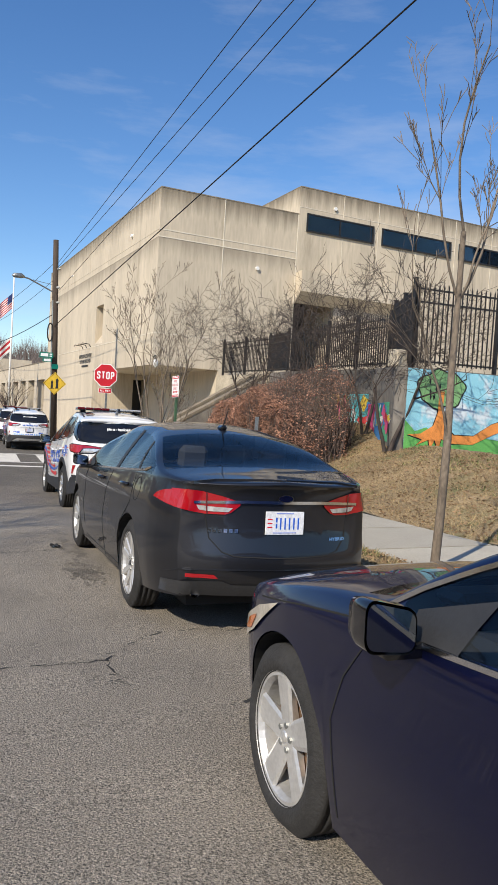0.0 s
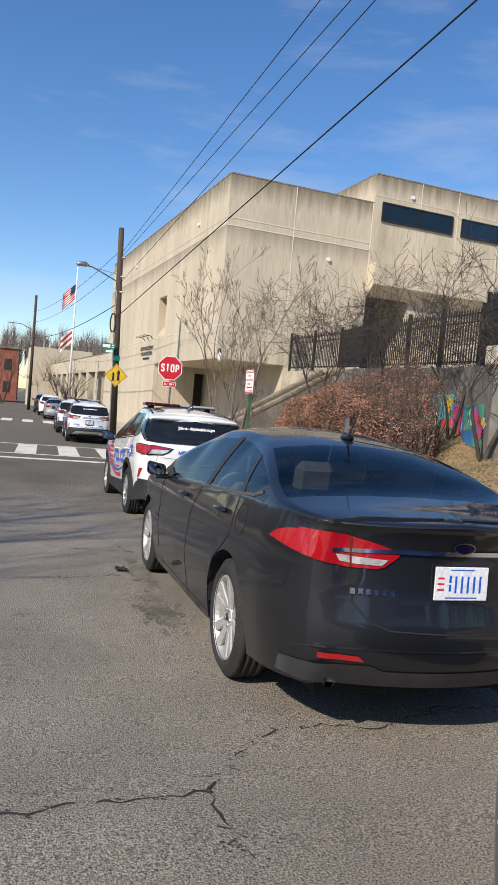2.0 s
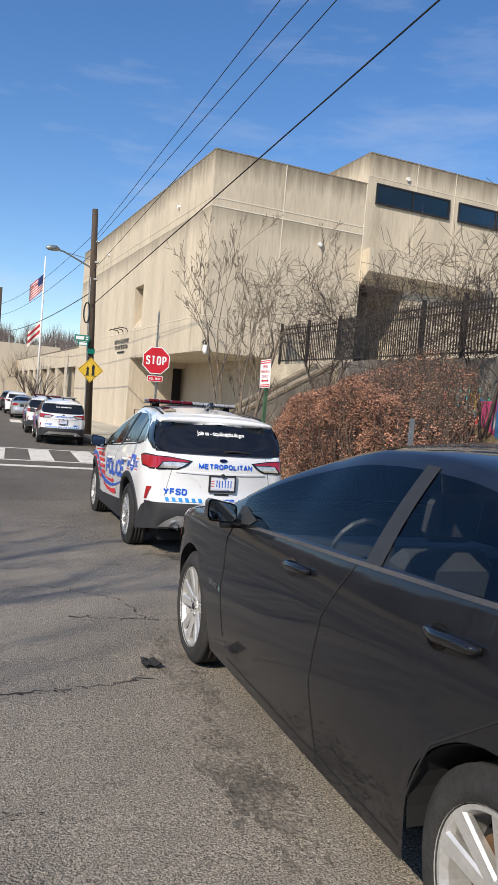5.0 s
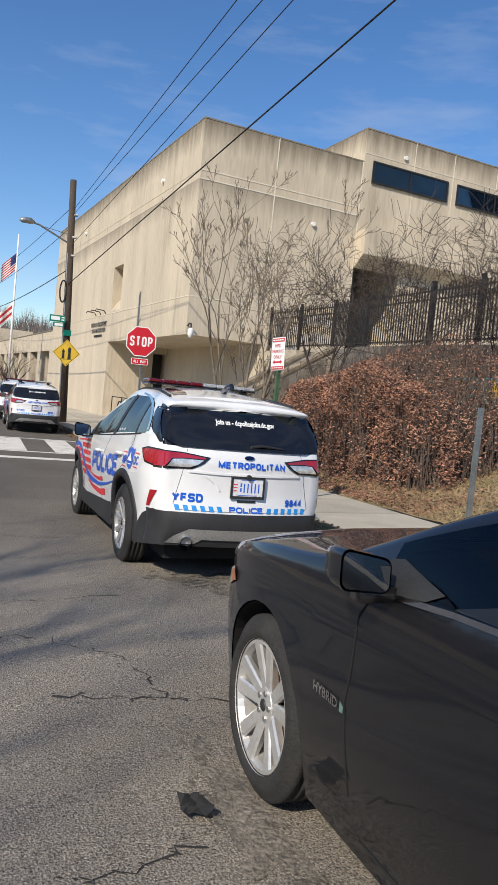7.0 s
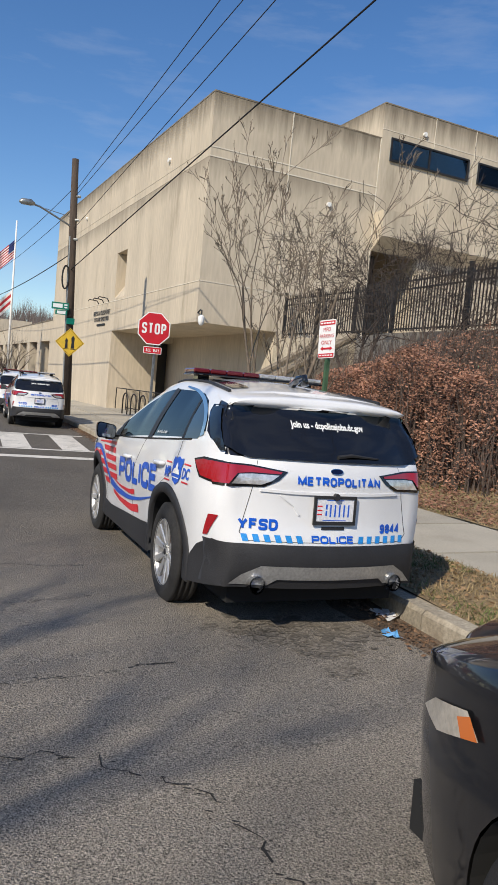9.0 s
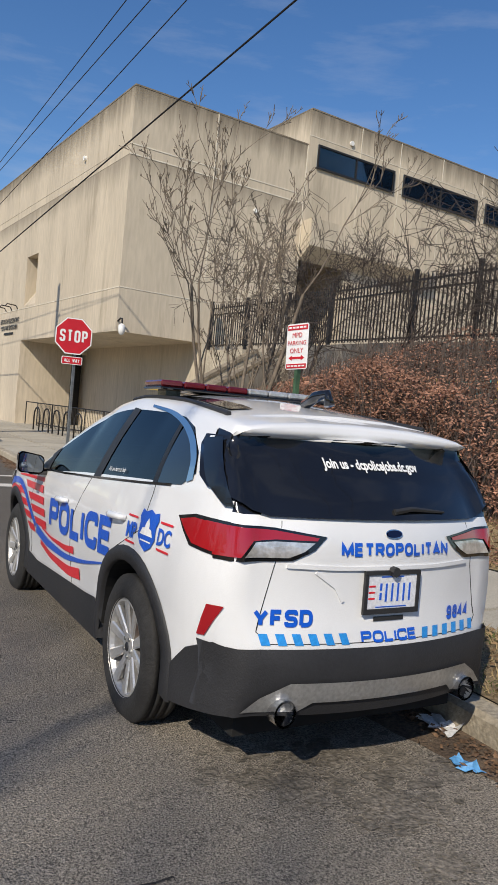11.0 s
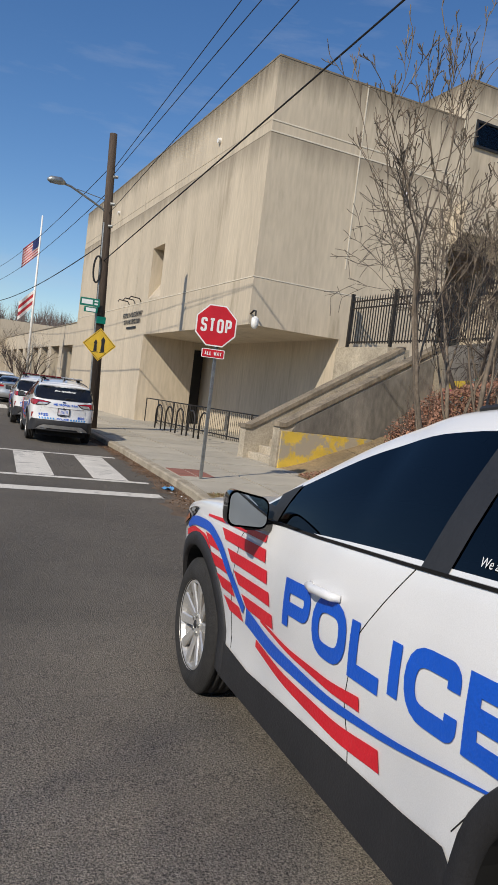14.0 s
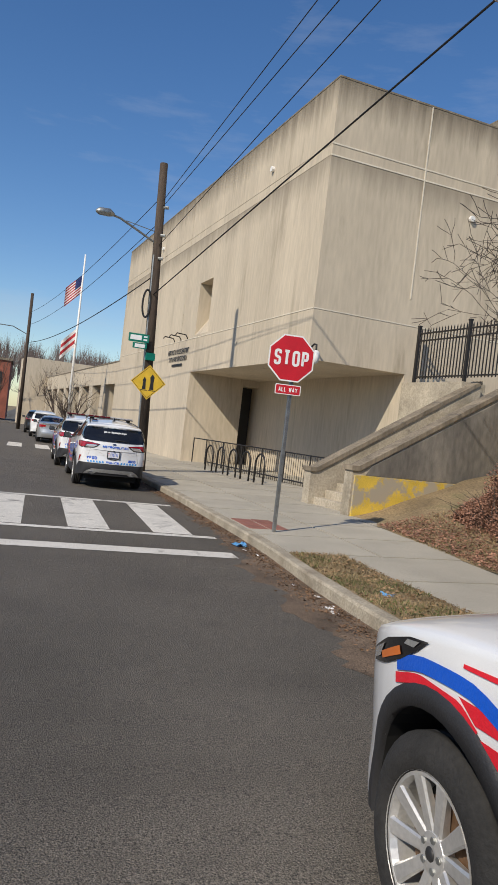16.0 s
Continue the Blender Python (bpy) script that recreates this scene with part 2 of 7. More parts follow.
def boxed(*a, **k):
    bm = bmesh.new()
    box(bm, *a, **k)
    return bm


def tube(bm, pts, radii, n=8, caps=True):
    """A round tube along points."""
    rings = []
    pts = [Vector(p) for p in pts]
    prev = None
    for i, p in enumerate(pts):
        d = (pts[min(i + 1, len(pts) - 1)] - pts[max(i - 1, 0)]).normalized()
        if prev is None:
            a = d.orthogonal().normalized()
        else:
            a = (prev - d * prev.dot(d))
            a = a.normalized() if a.length > 1e-6 else d.orthogonal().normalized()
        prev = a
        b = d.cross(a)
        r = radii[i] if isinstance(radii, (list, tuple)) else radii
        rings.append([bm.verts.new(p + (a * math.cos(2 * math.pi * k / n) + b * math.sin(2 * math.pi * k / n)) * r) for k in range(n)])
    for r0, r1 in zip(rings, rings[1:]):
        for k in range(n):
            bm.faces.new((r0[k], r0[(k + 1) % n], r1[(k + 1) % n], r1[k]))
    if caps and n > 2:
        bm.faces.new(list(reversed(rings[0])))
        bm.faces.new(rings[-1])
    return rings


def tubed(pts, radii, n=8):
    bm = bmesh.new()
    tube(bm, pts, radii, n)
    return bm


def plate(bm, outline, z0, z1, m=None):
    """A flat plate with that outline in local x, y from z0 to z1."""
    m = m or Matrix()
    lo = [bm.verts.new(m @ Vector((x, y, z0))) for x, y in outline]
    hi = [bm.verts.new(m @ Vector((x, y, z1))) for x, y in outline]
    bm.faces.new(list(reversed(lo)))
    bm.faces.new(hi)
    k = len(lo)
    for i in range(k):
        bm.faces.new((lo[i], lo[(i + 1) % k], hi[(i + 1) % k], hi[i]))


def text_mesh(body, size, bold=0.0, shear=0.0, space=1.0):
    """Flat mesh of the built-in font as vertices and faces, centred."""
    cu = bpy.data.curves.new("lettering", "FONT")
    cu.body, cu.size, cu.align_x, cu.align_y = body, size, "CENTER", "CENTER"
    cu.offset, cu.shear, cu.space_character = bold, shear, space
    cu.resolution_u = 3
    ob = new("lettering", cu)
    ev = ob.evaluated_get(bpy.context.evaluated_depsgraph_get())
    me = ev.to_mesh()
    vs = [v.co.copy() for v in me.vertices]
    fs = [tuple(p.vertices) for p in me.polygons]
    ev.to_mesh_clear()
    bpy.data.objects.remove(ob)
    bpy.data.curves.remove(cu)
    return vs, fs


def text_bm(body, size, m, bold=0.0, shear=0.0, space=1.0, sx=1.0):
    vs, fs = text_mesh(body, size, bold, shear, space)
    bm = bmesh.new()
    bv = [bm.verts.new(m @ Vector((v.x * sx, v.y, 0))) for v in vs]
    for f in fs:
        try:
            bm.faces.new([bv[i] for i in f])
        except ValueError:
            pass
    return bm


GLYPHS = {
    "P": (1, ["0,0 0,1 1,1r 1,.46r 0,.46"]), "O": (1.1, ["0,0r 0,1r 1,1r 1,0r*"]), "L": (0.9, ["0,1 0,0 1,0"]), "I": (0, ["0,0 0,1"]),
    "C": (1.05, ["1,.70 1,1r 0,1r 0,0r 1,0r 1,.30"]), "E": (0.95, ["1,1 0,1 0,0 1,0", "0,.52 .92,.52"]), "M": (1.35, ["0,0 0,1 .5,.08 1,1 1,0"]),
    "T": (1.05, ["0,1 1,1", ".5,1 .5,0"]), "R": (1.05, ["0,0 0,1 1,1r 1,.48r 0,.48", ".5,.48 1,0"]), "A": (1.15, ["0,0 .5,1 1,0", ".2,.27 .8,.27"]),
    "N": (1.1, ["0,0 0,1 1,0 1,1"]), "Y": (1.15, ["0,1 .5,.45 1,1", ".5,.45 .5,0"]), "F": (0.9, ["1,1 0,1 0,0", "0,.52 .88,.52"]),
    "S": (1, ["1,.76 1,1r 0,1r 0,.53r 1,.48r 1,0r 0,0r 0,.24"]), "D": (1.05, ["0,0 0,1 1,1r 1,0r 0,0"]), "W": (1.5, ["0,1 .25,0 .5,.85 .75,0 1,1"]),
    "8": (0.95, ["0,0r 0,.5r 1,.5r 1,0r*", ".06,.5r .06,1r .94,1r .94,.5r*"]), "9": (0.95, ["1,.46 0,.42r 0,1r 1,1r 1,0r 0,0r 0,.22"]),
    "4": (1, [".72,0 .72,1 0,.30 1,.30"]), "3": (0.95, ["0,.78 0,1r 1,1r 1,.54r .35,.52", ".35,.52 1,.52r 1,0r 0,0r 0,.22"]), "5": (0.95, ["1,1 0,1 0,.5 1,.62r 1,0r 0,0r 0,.22"]), " ": (0.5, [])}


def block_letters(body, span, tall, weight=0.25, gap=0.12):
    """Heavy grotesque capitals of even stroke, fitted to span x tall and centred; as vertices and faces."""
    t = weight
    free = span / tall - len(body) * t - gap * (len(body) - 1)
    unit = free / sum(GLYPHS[ch][0] for ch in body)
    vs, fs, x0 = [], [], 0.0
    for ch in body:
        k, strokes = GLYPHS[ch]
        w = k * unit
        for layer, stroke in enumerate(strokes):
            loop = stroke.endswith("*")
            raw = []
            for word in stroke.rstrip("*").split():
                a, b = word.rstrip("r").split(",")
                raw.append((Vector((x0 + t / 2 + float(a) * w, t / 2 + float(b) * (1 - t))), word.endswith("r")))
            pts, n = [], len(raw)
            for i, (p, soft_corner) in enumerate(raw):
                if not soft_corner:
                    pts.append(p)
                    continue
                a, b = raw[i - 1][0], raw[(i + 1) % n][0]
                r = min(0.42, 0.5 * (a - p).length, 0.5 * (b - p).length)
                pa, pb = p + (a - p).normalized() * r, p + (b - p).normalized() * r
                pts += [pa * (1 - u) ** 2 + p * 2 * u * (1 - u) * 1.0 + pb * u * u for u in (0, 0.2, 0.4, 0.6, 0.8, 1)]
            if loop:
                pts.append(pts[0])
            fine = []
            for a, b in zip(pts, pts[1:]):
                m = max(1, int((b - a).length / 0.22))
                if (b - a).length > 1e-5:
                    fine += [a.lerp(b, i / m) for i in range(m)]
            fine.append(pts[-1])
            base, m = len(vs), len(fine)
            for i, p in enumerate(fine):
                a = fine[i - 1] if i else (fine[-2] if loop else p)
                b = fine[i + 1] if i < m - 1 else (fine[1] if loop else p)
                d1 = (p - a).normalized() if (p - a).length > 1e-6 else (b - p).normalized()
                d2 = (b - p).normalized() if (b - p).length > 1e-6 else d1
                nrm = Vector((-d1.y - d2.y, d1.x + d2.x))
                nrm = nrm.normalized() if nrm.length > 1e-4 else Vector((-d1.y, d1.x))
                h = t / 2 / max(0.5, nrm.dot(Vector((-d1.y, d1.x))))
                for sgn in (1, -1):
                    q = p + nrm * h * sgn
                    vs.append(Vector(((q.x - span / tall / 2) * tall, (q.y - 0.5) * tall, layer * 0.0005)))
            fs += [(base + 2 * i + 1, base + 2 * i + 3, base + 2 * i + 2, base + 2 * i) for i in range(m - 1)]
        x0 += w + t + gap
    return vs, fs


def lerp_table(tab, x):
    if x <= tab[0][0]:
        return tab[0][1]
    for (a, va), (b, vb) in zip(tab, tab[1:]):
        if x <= b:
            return va + (vb - va) * (x - a) / (b - a)
    return tab[-1][1]


def smooth_table(tab, x):
    """Monotone-ish cubic through a table."""
    xs = [p[0] for p in tab]
    ys = [p[1] for p in tab]
    if x <= xs[0]:
        return ys[0]
    if x >= xs[-1]:
        return ys[-1]
    i = next(k for k in range(len(xs) - 1) if x <= xs[k + 1])

    def slope(k):
        if k == 0 or k == len(xs) - 1:
            j = 0 if k == 0 else len(xs) - 2
            return (ys[j + 1] - ys[j]) / (xs[j + 1] - xs[j])
        a = (ys[k] - ys[k - 1]) / (xs[k] - xs[k - 1])
        b = (ys[k + 1] - ys[k]) / (xs[k + 1] - xs[k])
        return 0 if a * b <= 0 else 2 * a * b / (a + b)
    h = xs[i + 1] - xs[i]
    u = (x - xs[i]) / h
    return ((2 * u**3 - 3 * u**2 + 1) * ys[i] + (u**3 - 2 * u**2 + u) * h * slope(i)
            + (-2 * u**3 + 3 * u**2) * ys[i + 1] + (u**3 - u**2) * h * slope(i + 1))


# ---------- street frame: s along the street, d to the right of its datum ----------
SX, SY = 0.1219, 0.9925
HEAD = -7.0


def road_z(s):
    return lerp_table(((-60, 1.0), (5.03, 0.0), (21.5, -0.5), (60, -0.62), (400, -3.0)), s)


def st(s, d, z=0.0):
    return Vector((s * SX + d * SY, s * SY - d * SX, road_z(s) + z))


KERB_D = ((-60, 2.1), (8, 2.12), (12, 2.16), (20, 2.55), (24, 2.82), (30, 2.8), (36, 2.6), (300, 2.6))
WALK_IN = ((-60, 3.1), (7, 3.2), (13.5, 3.4), (20, 3.6), (24, 3.75))
WALK_OUT = ((-60, 4.8), (8, 4.9), (12, 5.0), (16, 5.15), (22, 5.5), (27, 6.0))


def kd(s):
    return lerp_table(KERB_D, s)


def walk_z(s, d):
    return 0.15 + 0.02 * (d - kd(s))

# ---------- ground ----------
def ribbon(ss, dlo, dhi, zf, nd=2, wig=0.0):
    """Strip of ground between two offset lines."""
    bm = bmesh.new()
    prev = None
    for s in ss:
        a, b = dlo(s), dhi(s)
        row = []
        for k in range(nd + 1):
            d = a + (b - a) * k / nd
            p = st(s, d, zf(s, d))
            if wig:
                p.z += wig * noise.noise(p * 0.9) + wig * 0.5 * noise.noise(p * 3.1)
            row.append(bm.verts.new(p))
        if prev:
            for k in range(nd):
                bm.faces.new((prev[k], prev[k + 1], row[k + 1], row[k]))
        prev = row
    return bm


def frange(a, b, step):
    n = max(1, round((b - a) / step))
    return [a + (b - a) * i / n for i in range(n + 1)]


far_s = frange(-40, 70, 1.0) + frange(75, 1500, 60)
bm = bmesh.new()
prev = None
for x in frange(-1500, 1500, 60):
    row = [bm.verts.new((x, y, -4.5)) for y in frange(-1200, 1800, 60)]
    if prev:
        for k in range(len(row) - 1):
            bm.faces.new((prev[k], row[k], row[k + 1], prev[k + 1]))
    prev = row
solid("ground", bm, GRASS_SOIL, "brown winter ground reaching to the horizon", "ground", kind="structure")

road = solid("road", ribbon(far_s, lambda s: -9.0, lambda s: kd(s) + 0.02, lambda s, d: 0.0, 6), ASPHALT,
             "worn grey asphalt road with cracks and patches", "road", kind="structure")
solid("verge", ribbon(far_s, lambda s: -40.0, lambda s: -8.9, lambda s, d: -0.05, 3), GRASS_SOIL, "brown verge across the street", "verge", kind="structure")

# kerb stones
kerb = thing("kerb", "worn concrete kerb along the road", "kerb", kind="structure")
ks = frange(-20, 62, 1.6)
for a, b in zip(ks, ks[1:]):
    bm = bmesh.new()
    g = 0.006
    pts = []
    for s in (a + g, b - g):
        d0 = kd(s)
        pts.append([st(s, d0, -0.2), st(s, d0 + 0.01, 0.125), st(s, d0 + 0.035, 0.152), st(s, d0 + 0.17, 0.155), st(s, d0 + 0.17, -0.2)])
    v = [[bm.verts.new(p) for p in q] for q in pts]
    for i in range(5):
        j = (i + 1) % 5
        bm.faces.new((v[0][i], v[0][j], v[1][j], v[1][i]))
    bm.faces.new(list(reversed(v[0])))
    bm.faces.new(v[1])
    part("kerb_stone", bm, KERB, kerb)

# planted strip between kerb and walk
solid("grass_strip", ribbon(frange(-20, 23.0, 0.4), lambda s: kd(s) + 0.16, lambda s: lerp_table(WALK_IN, s) + 0.01, lambda s, d: walk_z(s, d) + 0.0, 5, 0.03), GRASS_SOIL,
      "dry brown grass strip with green tufts beside the kerb", "grass strip", kind="structure")

# pavement slabs
pav = thing("pavement", "pale concrete slab pavement", "pavement", kind="structure")


def slab(s0, s1, f0, f1, lift=0.0, material=None):
    bm = bmesh.new()
    g = 0.028
    lo, hi = [], []
    for s, f in ((s0 + g, f0), (s1 - g, f0), (s1 - g, f1), (s0 + g, f1)):
        d = f(s) + (g if f is f0 else -g)
        z = walk_z(s, d) + lift
        lo.append(bm.verts.new(st(s, d, z - 0.1)))
        hi.append(bm.verts.new(st(s, d, z)))
    bm.faces.new(hi if (hi[1].co - hi[0].co).cross(hi[2].co - hi[1].co).z > 0 else list(reversed(hi)))
    for i in range(4):
        bm.faces.new((lo[i], lo[(i + 1) % 4], hi[(i + 1) % 4], hi[i]))
    bmesh.ops.recalc_face_normals(bm, faces=bm.faces)
    part("slab", bm, material or SIDEWALK, pav)


for a, b in zip(frange(-20, 23, 1.53), frange(-20, 23, 1.53)[1:]):
    slab(a, b, lambda s: lerp_table(WALK_IN, s), lambda s: lerp_table(WALK_OUT, s), random.uniform(-0.004, 0.004))
rows = frange(23.0, 62, 1.56)
for a, b in zip(rows, rows[1:]):
    edges = [kd, lambda s: kd(s) + 1.55, lambda s: kd(s) + 3.1, lambda s: kd(s) + 4.65, lambda s: kd(s) + 6.2, lambda s: kd(s) + 7.75, lambda s: kd(s) + 9.4]
    edges[0] = lambda s: kd(s) + 0.165
    stop = 2 if a < 25.8 else 6
    for f0, f1 in list(zip(edges, edges[1:]))[:stop]:
        slab(a, b, f0, f1, random.uniform(-0.003, 0.003))
TACTILE = mat("red_tactile_paving", (0.24, 0.10, 0.075), 0.85, var=0.2, scale=3, fine=0.2, fscale=40, bump=0.3, rand=0.2)
for i in range(3):
    for j in range(2):
        a, d = 25.3 + i * 0.38, 3.2 + j * 0.36
        bm = boxed(-0.17, 0.17, -0.17, 0.17, -0.05, 0.007, 0.004)
        bmesh.ops.transform(bm, matrix=Matrix.Translation(st(a, d, walk_z(a, d))) @ Matrix.Rotation(radians(-7), 4, "Z"), verts=bm.verts)
        part("tactile_tile", bm, TACTILE, pav, "red tactile paving tile")
# bedding under the slabs
solid("pavement_bed", ribbon(frange(-20, 62, 1.0), lambda s: kd(s) + 0.17, lambda s: lerp_table(WALK_OUT, s) + (0.0 if s < 25.5 else 6.0), lambda s, d: walk_z(s, d) - 0.02, 2), CRACK,
      "dirt-filled bed under the pavement slabs", "pavement bed", kind="structure")

# lawn bank: rises from the walk to the retaining walls
WALL_LINE = ((-20, 8.6), (14.0, 8.6), (15.5, 9.2), (17.5, 9.9), (22, 10.0), (27.5, 9.7), (33, 9.9))


def bank_z(s, d):
    d0 = lerp_table(WALK_OUT, s)
    u = max(0.0, (d - d0) / (lerp_table(WALL_LINE, s) - d0))
    top = lerp_table(((-20, 1.2), (12, 1.05), (15, 1.15), (20, 1.75), (25, 1.5), (27, 1.3)), s)
    return walk_z(s, min(d, d0)) + (top - 0.1) * (u * u * (3 - 2 * u) * 0.5 + u * 0.5)


solid("lawn_bank", ribbon(frange(-20, 27.9, 0.3), lambda s: lerp_table(WALK_OUT, s) - 0.01, lambda s: lerp_table(WALL_LINE, s) + 0.3, bank_z, 16, 0.05), GRASS_SOIL,
      "sloping lawn of dry straw-coloured grass with green patches", "lawn", kind="structure")

# road markings
def marking(pts, label):
    bm = bmesh.new()
    vs = [bm.verts.new(st(s, d, 0.005)) for s, d in pts]
    bm.faces.new(vs)
    bmesh.ops.recalc_face_normals(bm, faces=bm.faces)
    if bm.faces[:][0].normal.z < 0:
        bmesh.ops.reverse_faces(bm, faces=bm.faces)
    solid("road_marking", bm, PAINT_WHITE, label, "road marking", group="crosswalk markings", kind="structure")


marking(((23.2, -6), (23.6, -6), (23.6, 2.3), (23.2, 2.3)), "worn white stop line on asphalt")
marking(((24.75, -6), (24.95, -6), (24.95, 2.4), (24.75, 2.4)), "thin white crosswalk border line")
marking(((28.65, -6), (28.85, -6), (28.85, 2.45), (28.65, 2.45)), "thin white crosswalk border line")
for d in (1.45, 0.16, -1.13, -2.42, -3.71, -5.0):
    marking(((25.0, d), (25.0, d + 0.62), (28.6, d + 0.68), (28.6, d + 0.06)), "wide worn white crosswalk bar")
for d in (1.2, 0.0, -1.2, -2.4, -3.6):
    marking(((46.5, d), (46.5, d + 0.62), (50, d + 0.62), (50, d)), "wide worn white crosswalk bar")

# cracks in the asphalt
def crack(pts, w=0.012, seed=0):
    rnd = random.Random(seed)
    bm = bmesh.new()
    fine = []
    for (s0, d0), (s1, d1) in zip(pts, pts[1:]):
        n = max(2, int(math.hypot(s1 - s0, d1 - d0) / 0.045))
        for i in range(n):
            u = i / n
            fine.append((s0 + (s1 - s0) * u + rnd.gauss(0, 0.016), d0 + (d1 - d0) * u + rnd.gauss(0, 0.018)))
    prev = None
    for i, (s, d) in enumerate(fine):
        q = fine[min(i + 1, len(fine) - 1)]
        p = fine[max(i - 1, 0)]
        t = Vector((q[0] - p[0], q[1] - p[1]))
        t = t.normalized() if t.length > 0 else Vector((1, 0))
        ww = w * 0.7 * rnd.uniform(0.05, 1.0) ** 0.7 * (0.35 + 0.9 * abs(noise.noise(Vector((s * 2.3, d * 2.3, seed)))) * 2)
        pair = (bm.verts.new(st(s - t.y * ww, d + t.x * ww, 0.004)), bm.verts.new(st(s + t.y * ww, d - t.x * ww, 0.004)))
        if prev and rnd.random() > 0.16:
            bm.faces.new((prev[0], prev[1], pair[1], pair[0]))
        prev = pair
    for _ in range(len(fine)):
        cs, cd = rnd.choice(fine)
        cs, cd, r = cs + rnd.gauss(0, 0.02), cd + rnd.gauss(0, 0.02), rnd.uniform(0.003, 0.011)
        bm.faces.new([bm.verts.new(st(cs + r * math.cos(a + r * 99), cd + r * math.sin(a) * 1.5, 0.0035)) for a in (0, 1.3, 2.4, 3.9, 5.0)])
    bmesh.ops.recalc_face_normals(bm, faces=bm.faces)
    solid("road_crack", bm, CRACK, "dark jagged crack in the asphalt", "crack", group="road cracks", kind="structure")


# dirt drifted along the kerb
DIRT = mat("gutter_dirt", (0.15, 0.105, 0.07), 0.95, var=0.4, scale=2.5, fine=0.5, fscale=60, bump=0.8, bscale=70)
bm = bmesh.new()
prev = None
for s in frange(-5, 34, 0.12):
    w = lerp_table(((-5, 0.16), (10, 0.22), (14, 0.3), (18, 0.55), (22, 0.55), (25, 0.3), (34, 0.2)), s) * (1 + 0.7 * noise.noise(Vector((s * 1.3, 0, 0))) + 0.4 * noise.noise(Vector((s * 5, 1, 0))))
    row = [bm.verts.new(st(s, kd(s) - max(0.04, w), 0.0025)), bm.verts.new(st(s, kd(s) - max(0.02, w * 0.5), 0.008)), bm.verts.new(st(s, kd(s) + 0.01, 0.02))]
    if prev:
        for k in range(2):
            bm.faces.new((prev[k], prev[k + 1], row[k + 1], row[k]))
    prev = row
bmesh.ops.recalc_face_normals(bm, faces=bm.faces)
solid("gutter_dirt", bm, DIRT, "brown dirt drifted along the gutter", "dirt", kind="structure", smooth=True)

# ---------- police station ----------
station = thing("police_station", "tan cast-concrete brutalist police station with weathered parapets", "building", pose(10.66, 31.8, 0, 0, 0, -2.4))
TOP, TOP2, SOF = 11.25, 12.58, 3.4
for q in ((10.4, 48, 0.0, 22, 2.2, 8.0), (3.2, 7.0, 0.004, 26.2, -1.0, SOF), (0.0, 2.45, 11.1, 26.2, -1.0, SOF), (2.45, 3.2, 12.0, 26.2, -1.0, SOF), (2.45, 3.2, 11.1, 12.0, 3.1, SOF), (7.004, 10.4, 3.2, 22, 2.2, 8.0), (9.3, 10.396, 0.004, 3.19, 2.2, 7.996)):
    part("lower_wall", boxed(*q), CONCRETE, station)
part("right_block", boxed(7.004, 48, -0.02, 22, 8.0, TOP2), CONC_TOP2, station, "upper block with ribbon windows")
part("parapet_wall", boxed(0, 7.0, 0, 26.2, 9.1, TOP), CONC_TOP, station, "streaked parapet wall")


def carve(outer, cut):
    """Mesh of a box with a wedge cut out of it."""
    a = new("stock", finish(outer, "stock", CONC_MID))
    b = new("cutter", finish(cut, "cutter", CONC_MID))
    md = a.modifiers.new("cut", "BOOLEAN")
    md.object, md.operation, md.solver = b, "DIFFERENCE", "EXACT"
    ev = a.evaluated_get(bpy.context.evaluated_depsgraph_get())
    bm = bmesh.new()
    bm.from_mesh(ev.to_mesh())
    ev.to_mesh_clear()
    bpy.data.objects.remove(a)
    bpy.data.objects.remove(b)
    return bm


wedge = bmesh.new()
prof = [(-0.2, 7.12), (1.0, 7.12), (1.0, 6.40), (0.0, 4.95), (-0.2, 4.95)]
wa = [wedge.verts.new((x, 9.35, z)) for x, z in prof]
wb = [wedge.verts.new((x, 11.0, z)) for x, z in prof]
for i in range(5):
    wedge.faces.new((wa[i], wa[(i + 1) % 5], wb[(i + 1) % 5], wb[i]))
wedge.faces.new(wa)
wedge.faces.new(list(reversed(wb)))
bmesh.ops.recalc_face_normals(wedge, faces=wedge.faces)
part("upper_wall", carve(boxed(0, 7.0, 0, 26.2, SOF, 9.1), wedge), CONC_MID, station, "board-marked upper wall")
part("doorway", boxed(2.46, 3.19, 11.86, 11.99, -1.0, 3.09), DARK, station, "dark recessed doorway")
# near-black sheet paints the shade at the back of the entrance recess
part("entrance_back", boxed(7.02, 9.29, 3.0, 3.19, 2.2, 7.5), DARK, station, "dark sheet standing in for the shade of the entrance recess")
# parapet caps, bands and joints
for a, b, y0, y1, z in ((-0.012, 7.0, -0.012, 26.21, TOP), (7.0, 48.0, -0.034, 22.0, TOP2)):
    part("parapet", boxed(a, b, y0, y1, z - 0.001, z + 0.05), CONC_DARK, station, "stained parapet cap")


def groove(x0, x1, y0, y1, z0, z1, material=CONC_LINE):
    part("joint", boxed(x0, x1, y0, y1, z0, z1), material, station)


